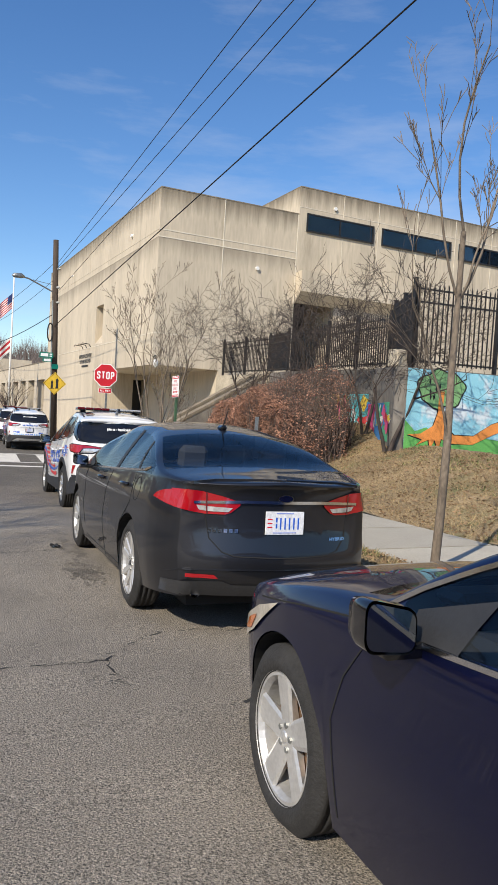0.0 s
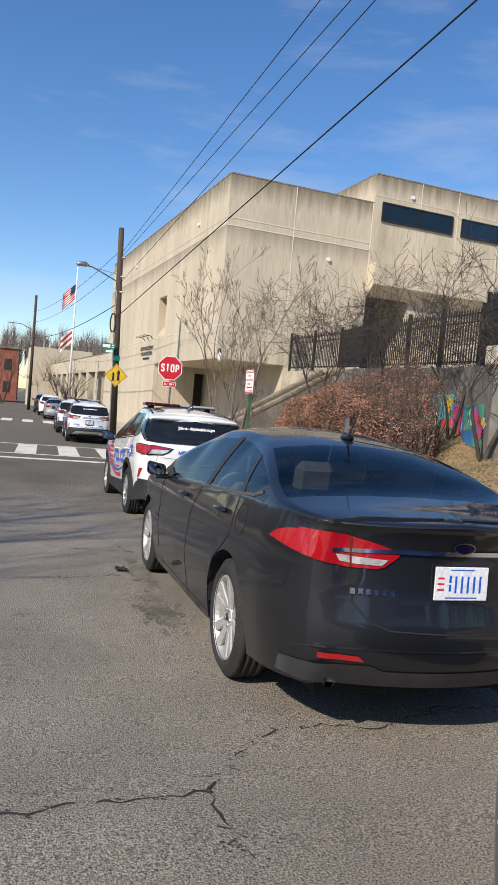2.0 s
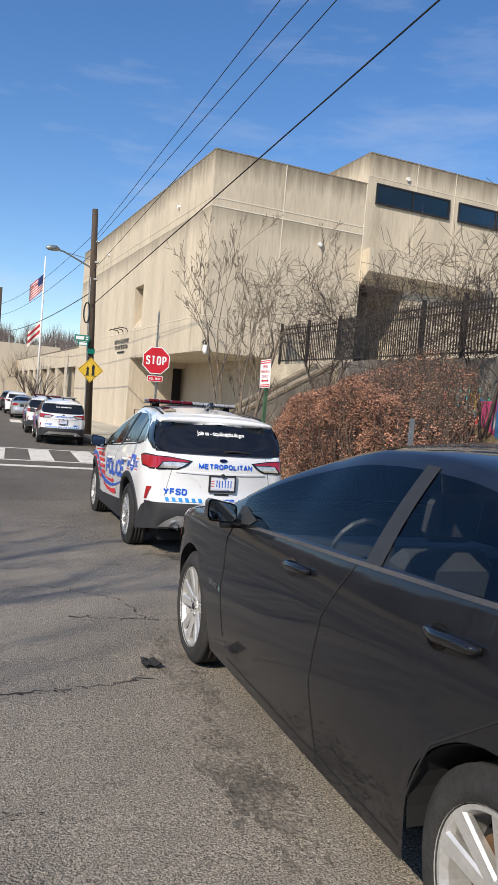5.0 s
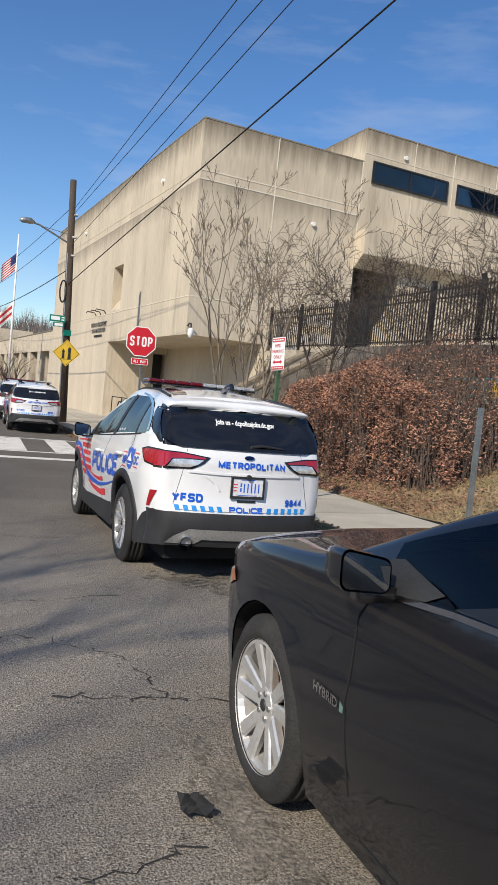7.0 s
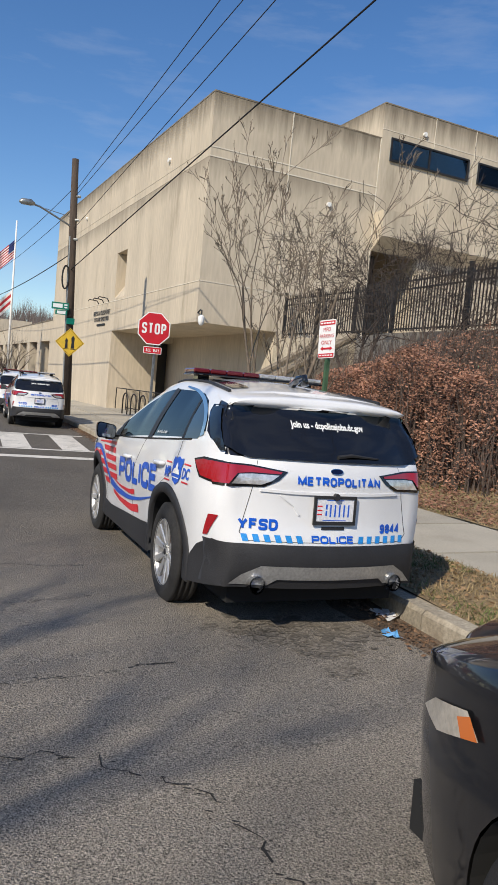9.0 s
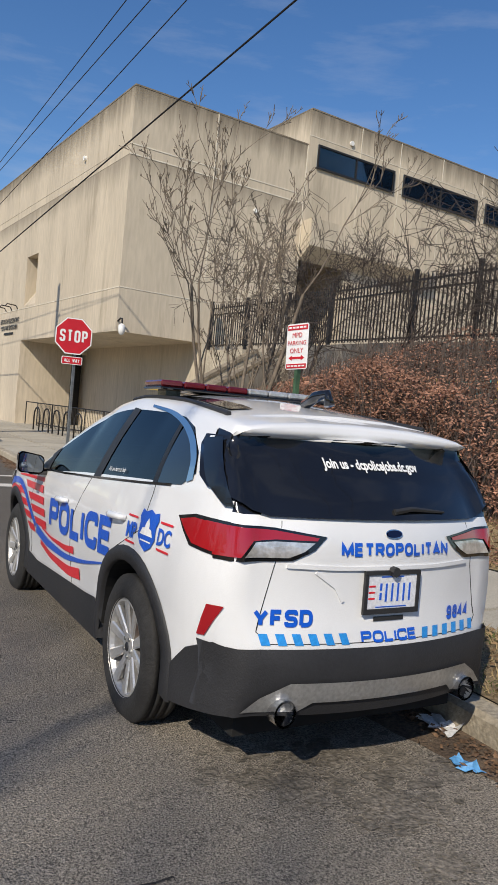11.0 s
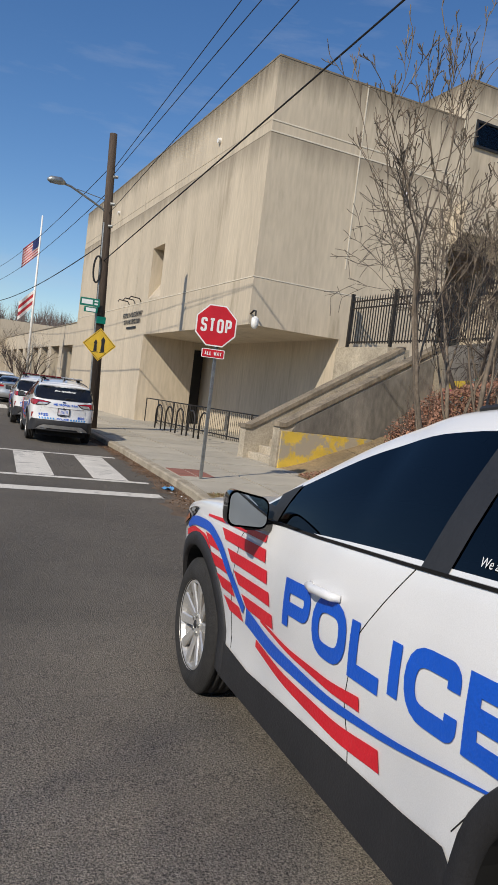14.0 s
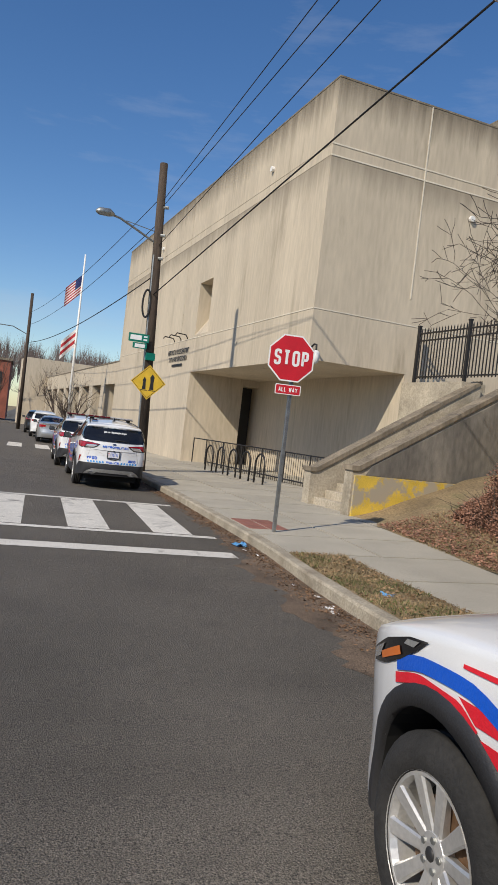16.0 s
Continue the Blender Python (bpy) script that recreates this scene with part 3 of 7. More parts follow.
for z in (9.42, 9.10):
    groove(-0.012, 7.0, -0.014, 0.0, z - 0.02, z + 0.02)
    groove(-0.008, 0.0, -0.014, 26.2, z - 0.005, z + 0.005, CONC_OLD)
groove(-0.013, 7.0, -0.012, 0.0, 4.82, 4.85)
groove(-0.013, 0.0, -0.012, 26.2, 4.82, 4.85)
groove(3.08, 3.12, -0.015, 0.0, 5.6, TOP)
groove(6.95, 6.995, -0.015, 0.0, 4.9, TOP)
for x in (9.5, 11.62, 14.1, 16.7, 19.3, 21.9):
    groove(x, x + 0.03, -0.032, -0.02, 8.2, TOP2)
groove(7.004, 40, -0.031, -0.02, 11.62, 11.65)
for y in (13.1, 19.5):
    groove(-0.006, 0.0, y, y + 0.01, 4.85, TOP, CONC_OLD)
# ribbon windows
for x0, x1 in ((7.4, 11.35), (11.85, 16.4), (16.95, 21.5), (22.1, 26.6)):
    w = part("window", boxed(x0, x1, -0.05, -0.024, 10.5, 11.38), WIN_BACK, station, "dark-framed ribbon window")
    xm = (x0 + x1) / 2 - 0.05
    for a, b in ((x0 + 0.07, xm - 0.03), (xm + 0.03, x1 - 0.07)):
        part("pane", boxed(a, b, -0.062, -0.055, 10.57, 11.31), WIN_GLASS, w)
    bm = bmesh.new()
    for q in ((x0, x1, 10.5, 10.57), (x0, x1, 11.31, 11.38), (x0, x0 + 0.07, 10.57, 11.31), (x1 - 0.07, x1, 10.57, 11.31), (xm - 0.03, xm + 0.03, 10.57, 11.31)):
        box(bm, q[0], q[1], -0.10, -0.05, q[2], q[3])
    part("window_frame", bm, FENCE_BLACK, w)
# entrance hood
bm = bmesh.new()
hood = [(0.0, 8.45), (-0.6, 8.5), (-0.6, 7.5), (0.0, 7.0)]
v0 = [bm.verts.new((7.02, y, z)) for y, z in hood]
v1 = [bm.verts.new((13.5, y, z)) for y, z in hood]
for i in range(4):
    bm.faces.new((v0[i], v0[(i + 1) % 4], v1[(i + 1) % 4], v1[i]))
bm.faces.new(v0)
bm.faces.new(list(reversed(v1)))
bmesh.ops.recalc_face_normals(bm, faces=bm.faces)
part("entrance_hood", bm, CONCRETE, station, "projecting concrete entrance hood")
# small deep window on the street side
w = part("small_window", boxed(0.97, 0.995, 9.36, 10.99, 6.42, 7.11), DARK, station, "deep-set small dark window")
# low wing with recessed bays
bm = bmesh.new()
box(bm, 0.02, 9, 26.2, 66, 3.2, 4.55)
box(bm, 2.2, 9, 26.2, 66, -1.2, 3.2)
box(bm, 0.02, 2.2, 26.2, 27.0, -1.2, 3.2)
y = 27.0
while y < 65:
    box(bm, 0.02, 2.2, y + 3.4, y + 4.8, -1.2, 3.2)
    y += 4.8
part("low_wing", bm, CONCRETE, station, "long single-storey concrete wing with recessed bays")
part("low_wing_parapet", boxed(-0.01, 9, 26.2, 66, 4.55, 4.62), CONC_DARK, station)
y = 27.0
k = 0
while y < 62:
    part("bay_door", boxed(2.1, 2.19, y + 0.6, y + 2.2, -1.0, 2.4), DARK, station)
    y += 4.8
part("end_tower", boxed(-2.5, 5, 66, 72, -1.2, 6.6), CONCRETE, station, "taller concrete end block")
# lettering of the front wall
tl = (("METROPOLITAN POLICE DEPARTMENT", 4.36, 0.30), ("YOUTH & FAMILY SERVICES DIVISION", 4.04, 0.28))
for body, z, size in tl:
    part("wall_letters", text_bm(body, size, Matrix.Translation((-0.03, 13.2, z)) @ Matrix(((0, 0, -1, 0), (-1, 0, 0, 0), (0, 1, 0, 0), (0, 0, 0, 1))), 0.012, sx=0.62), BLACK_MARK, station, "dark metal wall lettering")
bm = bmesh.new()
box(bm, -0.04, -0.03, 12.4, 14.0, 3.72, 3.82)
part("wall_letters", bm, BLACK_MARK, station, "short unreadable dark lettering line")
for y in (12.0, 13.0, 14.0):
    lamp = part("wall_lamp", tubed([(0, y, 4.86), (-0.1, y, 5.02), (-0.5, y, 5.05), (-0.56, y, 4.95)], 0.025, 6), FENCE_BLACK, station, "small goose-neck sign lamp")
# camera dome on a bracket at the corner
cam_arm = part("security_camera", tubed([(0.05, -0.0, 3.72), (0.05, -0.2, 3.80), (0.05, -0.34, 3.78), (0.05, -0.36, 3.6)], 0.028, 8), FENCE_BLACK, station, "bracketed dome security camera")
bm = bmesh.new()
tube(bm, [(0.05, -0.36, 3.62), (0.05, -0.36, 3.56), (0.05, -0.36, 3.40), (0.05, -0.36, 3.30), (0.05, -0.36, 3.25)], [0.04, 0.11, 0.11, 0.085, 0.03], 12)
part("camera_dome", bm, WHITE_PAINT, cam_arm, "white camera dome", True)
for x, z in ((4.9, 8.35), (9.0, 11.85)):
    part("vent", tubed([(x, -0.1, z), (x, 0.02, z)], 0.09, 10), WHITE_PAINT, station)
for y, z in ((4.2, 9.9), (18, 9.9)):
    part("vent", tubed([(-0.1, y, z), (0.02, y, z)], 0.09, 10), WHITE_PAINT, station)

# ---------- stair, cheek walls, terrace ----------
stair = thing("stairs", "worn concrete stairs between cheek walls", "stairs")
n, x0, z0 = 14, 9.6, -0.33
for i in range(n):
    part("step", boxed(x0 + i * 0.29, x0 + i * 0.29 + 0.33, 27.05, 28.75, z0 - 0.3 + i * 0.185, z0 + (i + 1) * 0.185, 0.012), CONC_OLD, stair)


def cheek(name, y0, y1, za, zb, xa, xb, label):
    ob = thing(name, label, "wall")
    for (inset, drop, t, mt, nm) in ((0.0, 0.10, 0, CONC_OLD, "body"), (0.04, 0.0, 0.1, CONC_OLD, "coping")):
        bm = bmesh.new()
        if nm == "body":
            prof = [(xa, -1.0), (xb, -1.0), (xb, zb - 0.1), (xa + 0.15, za - 0.1), (xa, za - 0.1)]
            ya, yb = y0, y1
        else:
            prof = [(xa - 0.04, za - 0.1), (xa + 0.15, za - 0.1), (xb, zb - 0.1), (xb, zb), (xa + 0.13, za), (xa - 0.04, za)]
            ya, yb = y0 - 0.04, y1 + 0.04
        a = [bm.verts.new((x, ya, z)) for x, z in prof]
        b = [bm.verts.new((x, yb, z)) for x, z in prof]
        for i in range(len(prof)):
            j = (i + 1) % len(prof)
            bm.faces.new((a[i], a[j], b[j], b[i]))
        bm.faces.new(a)
        bm.faces.new(list(reversed(b)))
        bmesh.ops.recalc_face_normals(bm, faces=bm.faces)
        part(nm, bm, CONC_OLD if nm == "body" else CONC_DARK, ob, "dark-edged coping" if nm == "coping" else "")
    return ob


cheek("stair_wall", 28.75, 29.05, 0.55, 3.2, 9.45, 14.2, "tan concrete stair cheek wall with dark coping")
w2 = cheek("stair_wall", 26.75, 27.05, 0.75, 3.3, 9.3, 14.0, "concrete cheek wall with yellow paint on its foot")
YELLOW_WALL = mat("worn_yellow_paint", (0.62, 0.43, 0.06), 0.8, var=0.2, scale=2, stain=((0.38, 0.33, 0.25), 2.2, 0.47, 0.55))
bm = bmesh.new()
box(bm, 9.34, 13.6, 26.70, 26.748, -0.6, 0.56, 0.006)
part("plinth", bm, YELLOW_WALL, w2, "low plinth with flaking yellow paint")
bm = bmesh.new()
plate(bm, [(9.62, 0.57), (13.6, 0.57), (13.6, 2.85), (9.75, 0.78)], 0.0, 0.02, Matrix.Translation((0, 26.748, 0)) @ Matrix.Rotation(radians(90), 4, "X"))
part("weathered_face", bm, CONC_GREY, w2, "grey weather-stained wall face")
bm = bmesh.new()
box(bm, 13.82, 14.6, 29.05, 31.7, -1, 3.15)
box(bm, 13.9, 26, 17.5, 31.7, -1, 2.6)
solid("terrace", bm, CONC_OLD, "raised concrete terrace in front of the station", "terrace", kind="structure")

# ---------- retaining walls ----------
GRAFFITI = []
for nm, c in (("blue", (0.05, 0.22, 0.55)), ("pink", (0.62, 0.08, 0.22)), ("green", (0.08, 0.36, 0.20)), ("yellow", (0.62, 0.44, 0.05)), ("white", (0.7, 0.7, 0.68)), ("teal", (0.10, 0.42, 0.45)), ("red", (0.5, 0.05, 0.05))):
    GRAFFITI.append(mat("mural_paint_" + nm, c, 0.7, var=0.15, scale=2.5, fine=0.1))


def wall_run(pts, z0, tops, t, material, name, label):
    bm = bmesh.new()
    for (a, b), za, zb in zip(zip(pts, pts[1:]), tops, tops[1:]):
        a, b = Vector((*a, 0)), Vector((*b, 0))
        u = (b - a).normalized()
        nrm = Vector((u.y, -u.x, 0)) * t
        q = [a, b, b + nrm, a + nrm]
        zt = [za, zb, zb, za]
        lo = [bm.verts.new((p.x, p.y, z0)) for p in q]
        hi = [bm.verts.new((p.x, p.y, z)) for p, z in zip(q, zt)]
        bm.faces.new(list(reversed(lo)))
        bm.faces.new(hi)
        for i in range(4):
            bm.faces.new((lo[i], lo[(i + 1) % 4], hi[(i + 1) % 4], hi[i]))
    bmesh.ops.recalc_face_normals(bm, faces=bm.faces)
    return solid(name, bm, material, label, "wall", kind="structure")


BACK = [(13.85, 26.7), (13.0, 24.2), (12.6, 21.0), (12.2, 17.2)]
wall_run(list(reversed(BACK)), -0.5, [2.95, 3.05, 3.1, 3.15], 0.3, CONC_GREY, "retaining_wall", "stained grey concrete retaining wall")
# painted band at the wall's foot
band = thing("graffiti_mural", "colourful graffiti band painted on the retaining wall", "mural")
rnd = random.Random(5)
PAINTED = BACK + [(10.42, 14.2)]


def on_back(u, z, off):
    ls = [0]
    for a, b in zip(PAINTED, PAINTED[1:]):
        ls.append(ls[-1] + math.dist(a, b))
    u = min(max(u, 0), ls[-1] - 1e-6)
    off += 0.3 if u > ls[-2] else 0.0
    i = next(k for k in range(len(ls) - 1) if u < ls[k + 1])
    f = (u - ls[i]) / (ls[i + 1] - ls[i])
    a, b = Vector(PAINTED[i]), Vector(PAINTED[i + 1])
    p = a + (b - a) * f
    d = (b - a).normalized()
    return Vector((p.x + d.y * off, p.y - d.x * off, z))


cols = ["yellow", "green", "blue", "pink", "teal", "white", "red"]
u = 0.4
while u < 12.6:
    wdt = rnd.uniform(0.9, 1.7)
    bm = bmesh.new()
    bm.faces.new([bm.verts.new(on_back(q, z, 0.006)) for q, z in ((u, 1.0), (u + wdt, 1.0), (u + wdt, 2.25 if u < 8.5 else 1.95), (u, 2.25 if u < 8.5 else 1.95))])
    part("paint_field", bm, GRAFFITI[[3, 2, 5, 0, 1, 1, 0][int(u * 1.3) % 7]], band)
    for _ in range(9):
        bm = bmesh.new()
        cu, cz = u + rnd.uniform(0.1, wdt), rnd.uniform(1.35, 2.1 if u < 8.5 else 1.75)
        ru, rz, ph = rnd.uniform(0.08, 0.35), rnd.uniform(0.08, 0.28), rnd.uniform(0, 6)
        n = 14
        off = 0.008 + rnd.random() * 0.012
        bm.faces.new([bm.verts.new(on_back(cu + ru * math.cos(k * 2 * math.pi / n) * (1 + 0.35 * math.sin(3 * k + ph)), cz + rz * math.sin(k * 2 * math.pi / n) * (1 + 0.3 * math.cos(2 * k + ph)), off)) for k in range(n)])
        part("paint_shape", bm, rnd.choice(GRAFFITI), band)
    u += wdt

# mural wall facing the lawn
MUR_A, MUR_B = Vector((10.2, 13.95, 0)), Vector((22.0, 12.3, 0))
wall_run([(12.2, 17.2), (10.3, 14.0)], 0.3, [2.95, 2.75], 0.3, CONC_GREY, "retaining_wall", "grey concrete return wall beside the mural")
mural = wall_run([(MUR_A.x, MUR_A.y), (MUR_B.x, MUR_B.y)], 0.0, [2.75, 2.75], -0.3, CONC_GREY, "mural_wall", "concrete retaining wall carrying a painted landscape mural")
mu = (MUR_B - MUR_A).normalized()
mn = Vector((mu.y, -mu.x, 0))
SKYB = mat("mural_sky_blue", (0.28, 0.60, 0.72), 0.75, var=0.12, scale=1.2, stain=((0.66, 0.74, 0.78), 0.9, 0.55, 0.62))
LEAFG = mat("mural_leaf_green", (0.20, 0.40, 0.17), 0.75, var=0.2, scale=2.5)
HILLG = mat("mural_hill_green", (0.13, 0.42, 0.10), 0.75, var=0.15, scale=1.5)
ORANGE = mat("mural_orange", (0.75, 0.27, 0.06), 0.75, var=0.12, scale=2.5)
paint = thing("landscape_mural", "painted mural of a tree under a pale blue sky", "mural")


def mural_shape(name, pts, material, off, label=""):
    bm = bmesh.new()
    bm.faces.new([bm.verts.new(MUR_A + mu * a + mn * off + Vector((0, 0, z))) for a, z in pts])
    part(name, bm, material, paint, label)


mural_shape("sky_field", [(0.02, 0.75), (9, 0.75), (9, 2.73), (0.02, 2.73)], SKYB, 0.006, "pale blue painted sky")
mural_shape("hill", [(0.02, 0.2), (9, 0.2), (9, 1.5), (4.2, 1.30), (3.2, 1.12), (2.2, 1.22), (1.3, 1.02), (0.6, 1.40), (0.3, 1.30), (0.02, 1.55)], HILLG, 0.010, "green painted hills")
crown = [(0.95 + 0.62 * math.cos(t) * (1 + 0.08 * math.sin(5 * t)), 2.30 + 0.42 * math.sin(t) * (1 + 0.1 * math.cos(7 * t))) for t in [k * 2 * math.pi / 40 for k in range(40)]]
mural_shape("crown_outline", [((a - 0.95) * 1.06 + 0.95, (z - 2.3) * 1.08 + 2.3) for a, z in crown], BLACK_MARK, 0.012)
mural_shape("painted_crown", crown, LEAFG, 0.015, "painted green tree crown")
for k in range(9):
    a, z = 0.95 + rnd.uniform(-0.4, 0.4), 2.32 + rnd.uniform(-0.25, 0.25)
    mural_shape("leaf_mark", [(a, z - 0.08), (a + 0.03, z), (a, z + 0.08), (a - 0.03, z)], BLACK_MARK, 0.018)
trunk = [(0.88, 2.25), (0.88, 1.75), (0.78, 1.45), (0.45, 1.25), (0.1, 1.22), (0.5, 1.12), (0.35, 0.98), (0.68, 1.12), (0.72, 0.9), (0.85, 1.12), (0.95, 0.85), (1.02, 1.15), (1.3, 1.05), (1.9, 1.05), (2.5, 1.32), (3.3, 1.6), (3.3, 1.85), (2.4, 1.55), (1.9, 1.25), (1.35, 1.25), (1.1, 1.45), (1.0, 1.75), (1.03, 2.25)]
mural_shape("trunk_outline", [(a + (0.025 if a > 0.95 else -0.025), z + (0.02 if i > 12 else -0.02)) for i, (a, z) in enumerate(trunk)], BLACK_MARK, 0.012)
mural_shape("painted_trunk", trunk, ORANGE, 0.020, "painted orange trunk and roots")
# concrete cap block at the wall's end
solid("wall_block", boxed(10.05, 10.35, 14.15, 14.5, 2.75, 3.15, 0.02), CONC_OLD, "tan concrete block on the wall's end", "block")


# ---------- fences ----------
def fence(pts, z0s, height, label, spacing=0.125, post=2.3):
    fe = thing("metal_fence", label, "fence")
    w = 0.0125
    pk = boxed(-w, w, -w, w, 0.06, height - 0.03)
    tip = pk.verts.new((0, 0, height + 0.05))
    c = [pk.verts.new((sx * w, sy * w, height - 0.03)) for sx, sy in ((-1, -1), (1, -1), (1, 1), (-1, 1))]
    for k in range(4):
        pk.faces.new((c[k], c[(k + 1) % 4], tip))
    picket = finish(pk, "picket", FENCE_BLACK)
    for (a, b), za, zb in zip(zip(pts, pts[1:]), z0s, z0s[1:]):
        a, b = Vector((*a, za)), Vector((*b, zb))
        L = (b - a).length
        u = (b - a) / L
        n = max(1, round(L / spacing))
        for i in range(n + 1):
            o = new("picket", picket)
            o.location = a + u * (L * i / n)
            o.parent = fe
        for h in (0.12, height * 0.78, height - 0.12):
            rails = bmesh.new()
            side = Vector((-u.y, u.x, 0)).normalized() * 0.02
            q = []
            for p in (a, b):
                for dz in (-0.02, 0.02):
                    q += [rails.verts.new(p + side + Vector((0, 0, h + dz))), rails.verts.new(p - side + Vector((0, 0, h + dz)))]
            for f in ((0, 2, 6, 4), (1, 5, 7, 3), (2, 3, 7, 6), (0, 4, 5, 1)):
                rails.faces.new([q[k] for k in f])
            part("rail", rails, FENCE_BLACK, fe)
        m = max(1, round(L / post))
        for i in range(m + (1 if b == Vector((*pts[-1], z0s[-1])) else 0)):
            p = a + u * (L * i / m)
            bm = bmesh.new()
            box(bm, p.x - 0.04, p.x + 0.04, p.y - 0.04, p.y + 0.04, p.z - 0.15, p.z + height + 0.08)
            box(bm, p.x - 0.05, p.x + 0.05, p.y - 0.05, p.y + 0.05, p.z + height + 0.08, p.z + height + 0.12)
            part("post", bm, FENCE_BLACK, fe)
    return fe


fence([(13.95, 31.3), (13.95, 27.0), (13.15, 24.2), (12.75, 21.0), (12.35, 17.3)], [3.2, 3.2, 3.1, 3.05, 3.0], 1.5, "black steel picket fence with pointed tips on the retaining wall")
fence([(12.3, 17.1), (10.45, 14.1)], [3.0, 2.8], 1.75, "tall black steel picket fence on the return wall")
fence([(10.4, 14.1), (22, 12.45)], [2.8, 2.8], 1.9, "tall black steel picket fence above the mural", 0.13)

# ramp rail and bicycle hoops under the overhang
rail = thing("ramp_railing", "black steel railing with thin bars along the entrance ramp", "railing")
a, b = Vector((11.35, 40.6, -0.3)), Vector((12.0, 30.0, -0.3))
for i in range(81):
    p = a.lerp(b, i / 80)
    part("bar", tubed([p, p + Vector((0, 0, 0.95))], 0.009, 5), FENCE_BLACK, rail)
for h in (0.12, 0.98):
    part("rail", tubed([a + Vector((0, 0, h)), b + Vector((0, 0, h))], 0.022, 8), FENCE_BLACK, rail)
for i in range(8):
    p = a.lerp(b, i / 7)
    part("post", tubed([p, p + Vector((0, 0, 1.0))], 0.025, 8), FENCE_BLACK, rail)
part("rail_return", tubed([a + Vector((0, 0, 0.98)), a + Vector((-0.1, 1.2, 0.98)), a + Vector((-0.1, 1.2, 0))], 0.025, 8), FENCE_BLACK, rail)
for i in range(5):
    y = 32.7 + i * 0.95
    hoop = [(0, -0.3, 0), (0, -0.3, 0.55)] + [(0, -0.3 * math.cos(t), 0.55 + 0.3 * math.sin(t)) for t in [k * math.pi / 8 for k in range(1, 8)]] + [(0, 0.3, 0.55), (0, 0.3, 0)]
    c = Vector((10.0 - 0.02 * i, y, road_z(33) + 0.28))
    solid("bicycle_hoop", tubed([Vector(p) for p in hoop], 0.028, 8), FENCE_BLACK, "black steel bicycle parking hoop on the pavement", "bicycle rack", Matrix.Translation(c), "bicycle hoops", smooth=True)

# ---------- utility pole, lamp, wires ----------
POLE = Vector((7.32, 35.6, -0.4))
pole = thing("utility_pole", "weathered brown wooden utility pole with street lamp arm", "utility pole")
part("pole_shaft", tubed([POLE, POLE + Vector((-0.17, 0, 5)), POLE + Vector((-0.31, 0.02, 9.4))], [0.17, 0.15, 0.12], 14), WOOD_POLE, pole, smooth=True)
arm = part("lamp_arm", tubed([POLE + Vector((-0.25, 0, 6.95)), POLE + Vector((-0.9, -0.1, 7.2)), POLE + Vector((-1.5, -0.2, 7.42)), POLE + Vector((-1.8, -0.25, 7.46))], 0.035, 8), STEEL, pole)
part("brace", tubed([POLE + Vector((-0.25, 0, 7.3)), POLE + Vector((-1.3, -0.15, 7.4))], 0.012, 6), STEEL, pole)
bm = bmesh.new()
tube(bm, [POLE + Vector((-1.7, -0.24, 7.46)), POLE + Vector((-1.85, -0.26, 7.49)), POLE + Vector((-2.15, -0.29, 7.47)), POLE + Vector((-2.25, -0.3, 7.45))], [0.05, 0.12, 0.11, 0.04], 10)
part("lamp_head", bm, STEEL, arm, "grey cobra-head street lamp", True)
part("conduit", tubed([POLE + Vector((-0.17, -0.06, 0)), POLE + Vector((-0.33, -0.06, 6.6))], 0.03, 8), STEEL, pole)
loop = [(0.12 * math.sin(t) - 0.40, -0.1, 5.1 + 0.42 * math.cos(t)) for t in [k * 2 * math.pi / 20 for k in range(21)]]
part("cable_coil", tubed([POLE + Vector(p) for p in loop], 0.03, 6), WIRE, pole, "coiled black cable")
for z in (8.05, 7.2, 6.5):
    part("insulator", tubed([POLE + Vector((-0.2, -0.12, z)), POLE + Vector((-0.08, -0.2, z))], 0.05, 8), STEEL, pole)


def wire(a, b, sag, r, label):
    pts = []
    for i in range(25):
        u = i / 24
        p = Vector(a).lerp(Vector(b), u)
        p.z -= sag * 4 * u * (1 - u)
        pts.append(p)
    solid("overhead_wire", tubed(pts, r, 6), WIRE, label, "wire", group="overhead wires", smooth=True)



# ---------- signs ----------
def octagon(r):
    return [(r * math.cos(radians(22.5 + 45 * k)), r * math.sin(radians(22.5 + 45 * k))) for k in range(8)]


def face(x, y, z, yaw, lean=0.0):
    """Sign frame: local x across, y up, z out towards the viewer; yaw 0 faces -y."""
    return Matrix.Translation((x, y, z)) @ Matrix.Rotation(radians(yaw), 4, "Z") @ Matrix.Rotation(radians(lean), 4, "Y") @ Matrix.Rotation(radians(90), 4, "X")


def rounded(w, h, r, n=4):
    pts = []
    for cx, cy, a0 in ((w / 2 - r, h / 2 - r, 0), (-w / 2 + r, h / 2 - r, 90), (-w / 2 + r, -h / 2 + r, 180), (w / 2 - r, -h / 2 + r, 270)):
        for k in range(n + 1):
            a = radians(a0 + 90 * k / n)
            pts.append((cx + r * math.cos(a), cy + r * math.sin(a)))
    return pts


def flat(name, outline, z, m, material, parent, label="", t=0.0015):
    bm = bmesh.new()
    plate(bm, outline, z, z + t, m)
    return part(name, bm, material, parent, label)


def rect(x0, x1, y0, y1):
    return [(x0, y0), (x1, y0), (x1, y1), (x0, y1)]


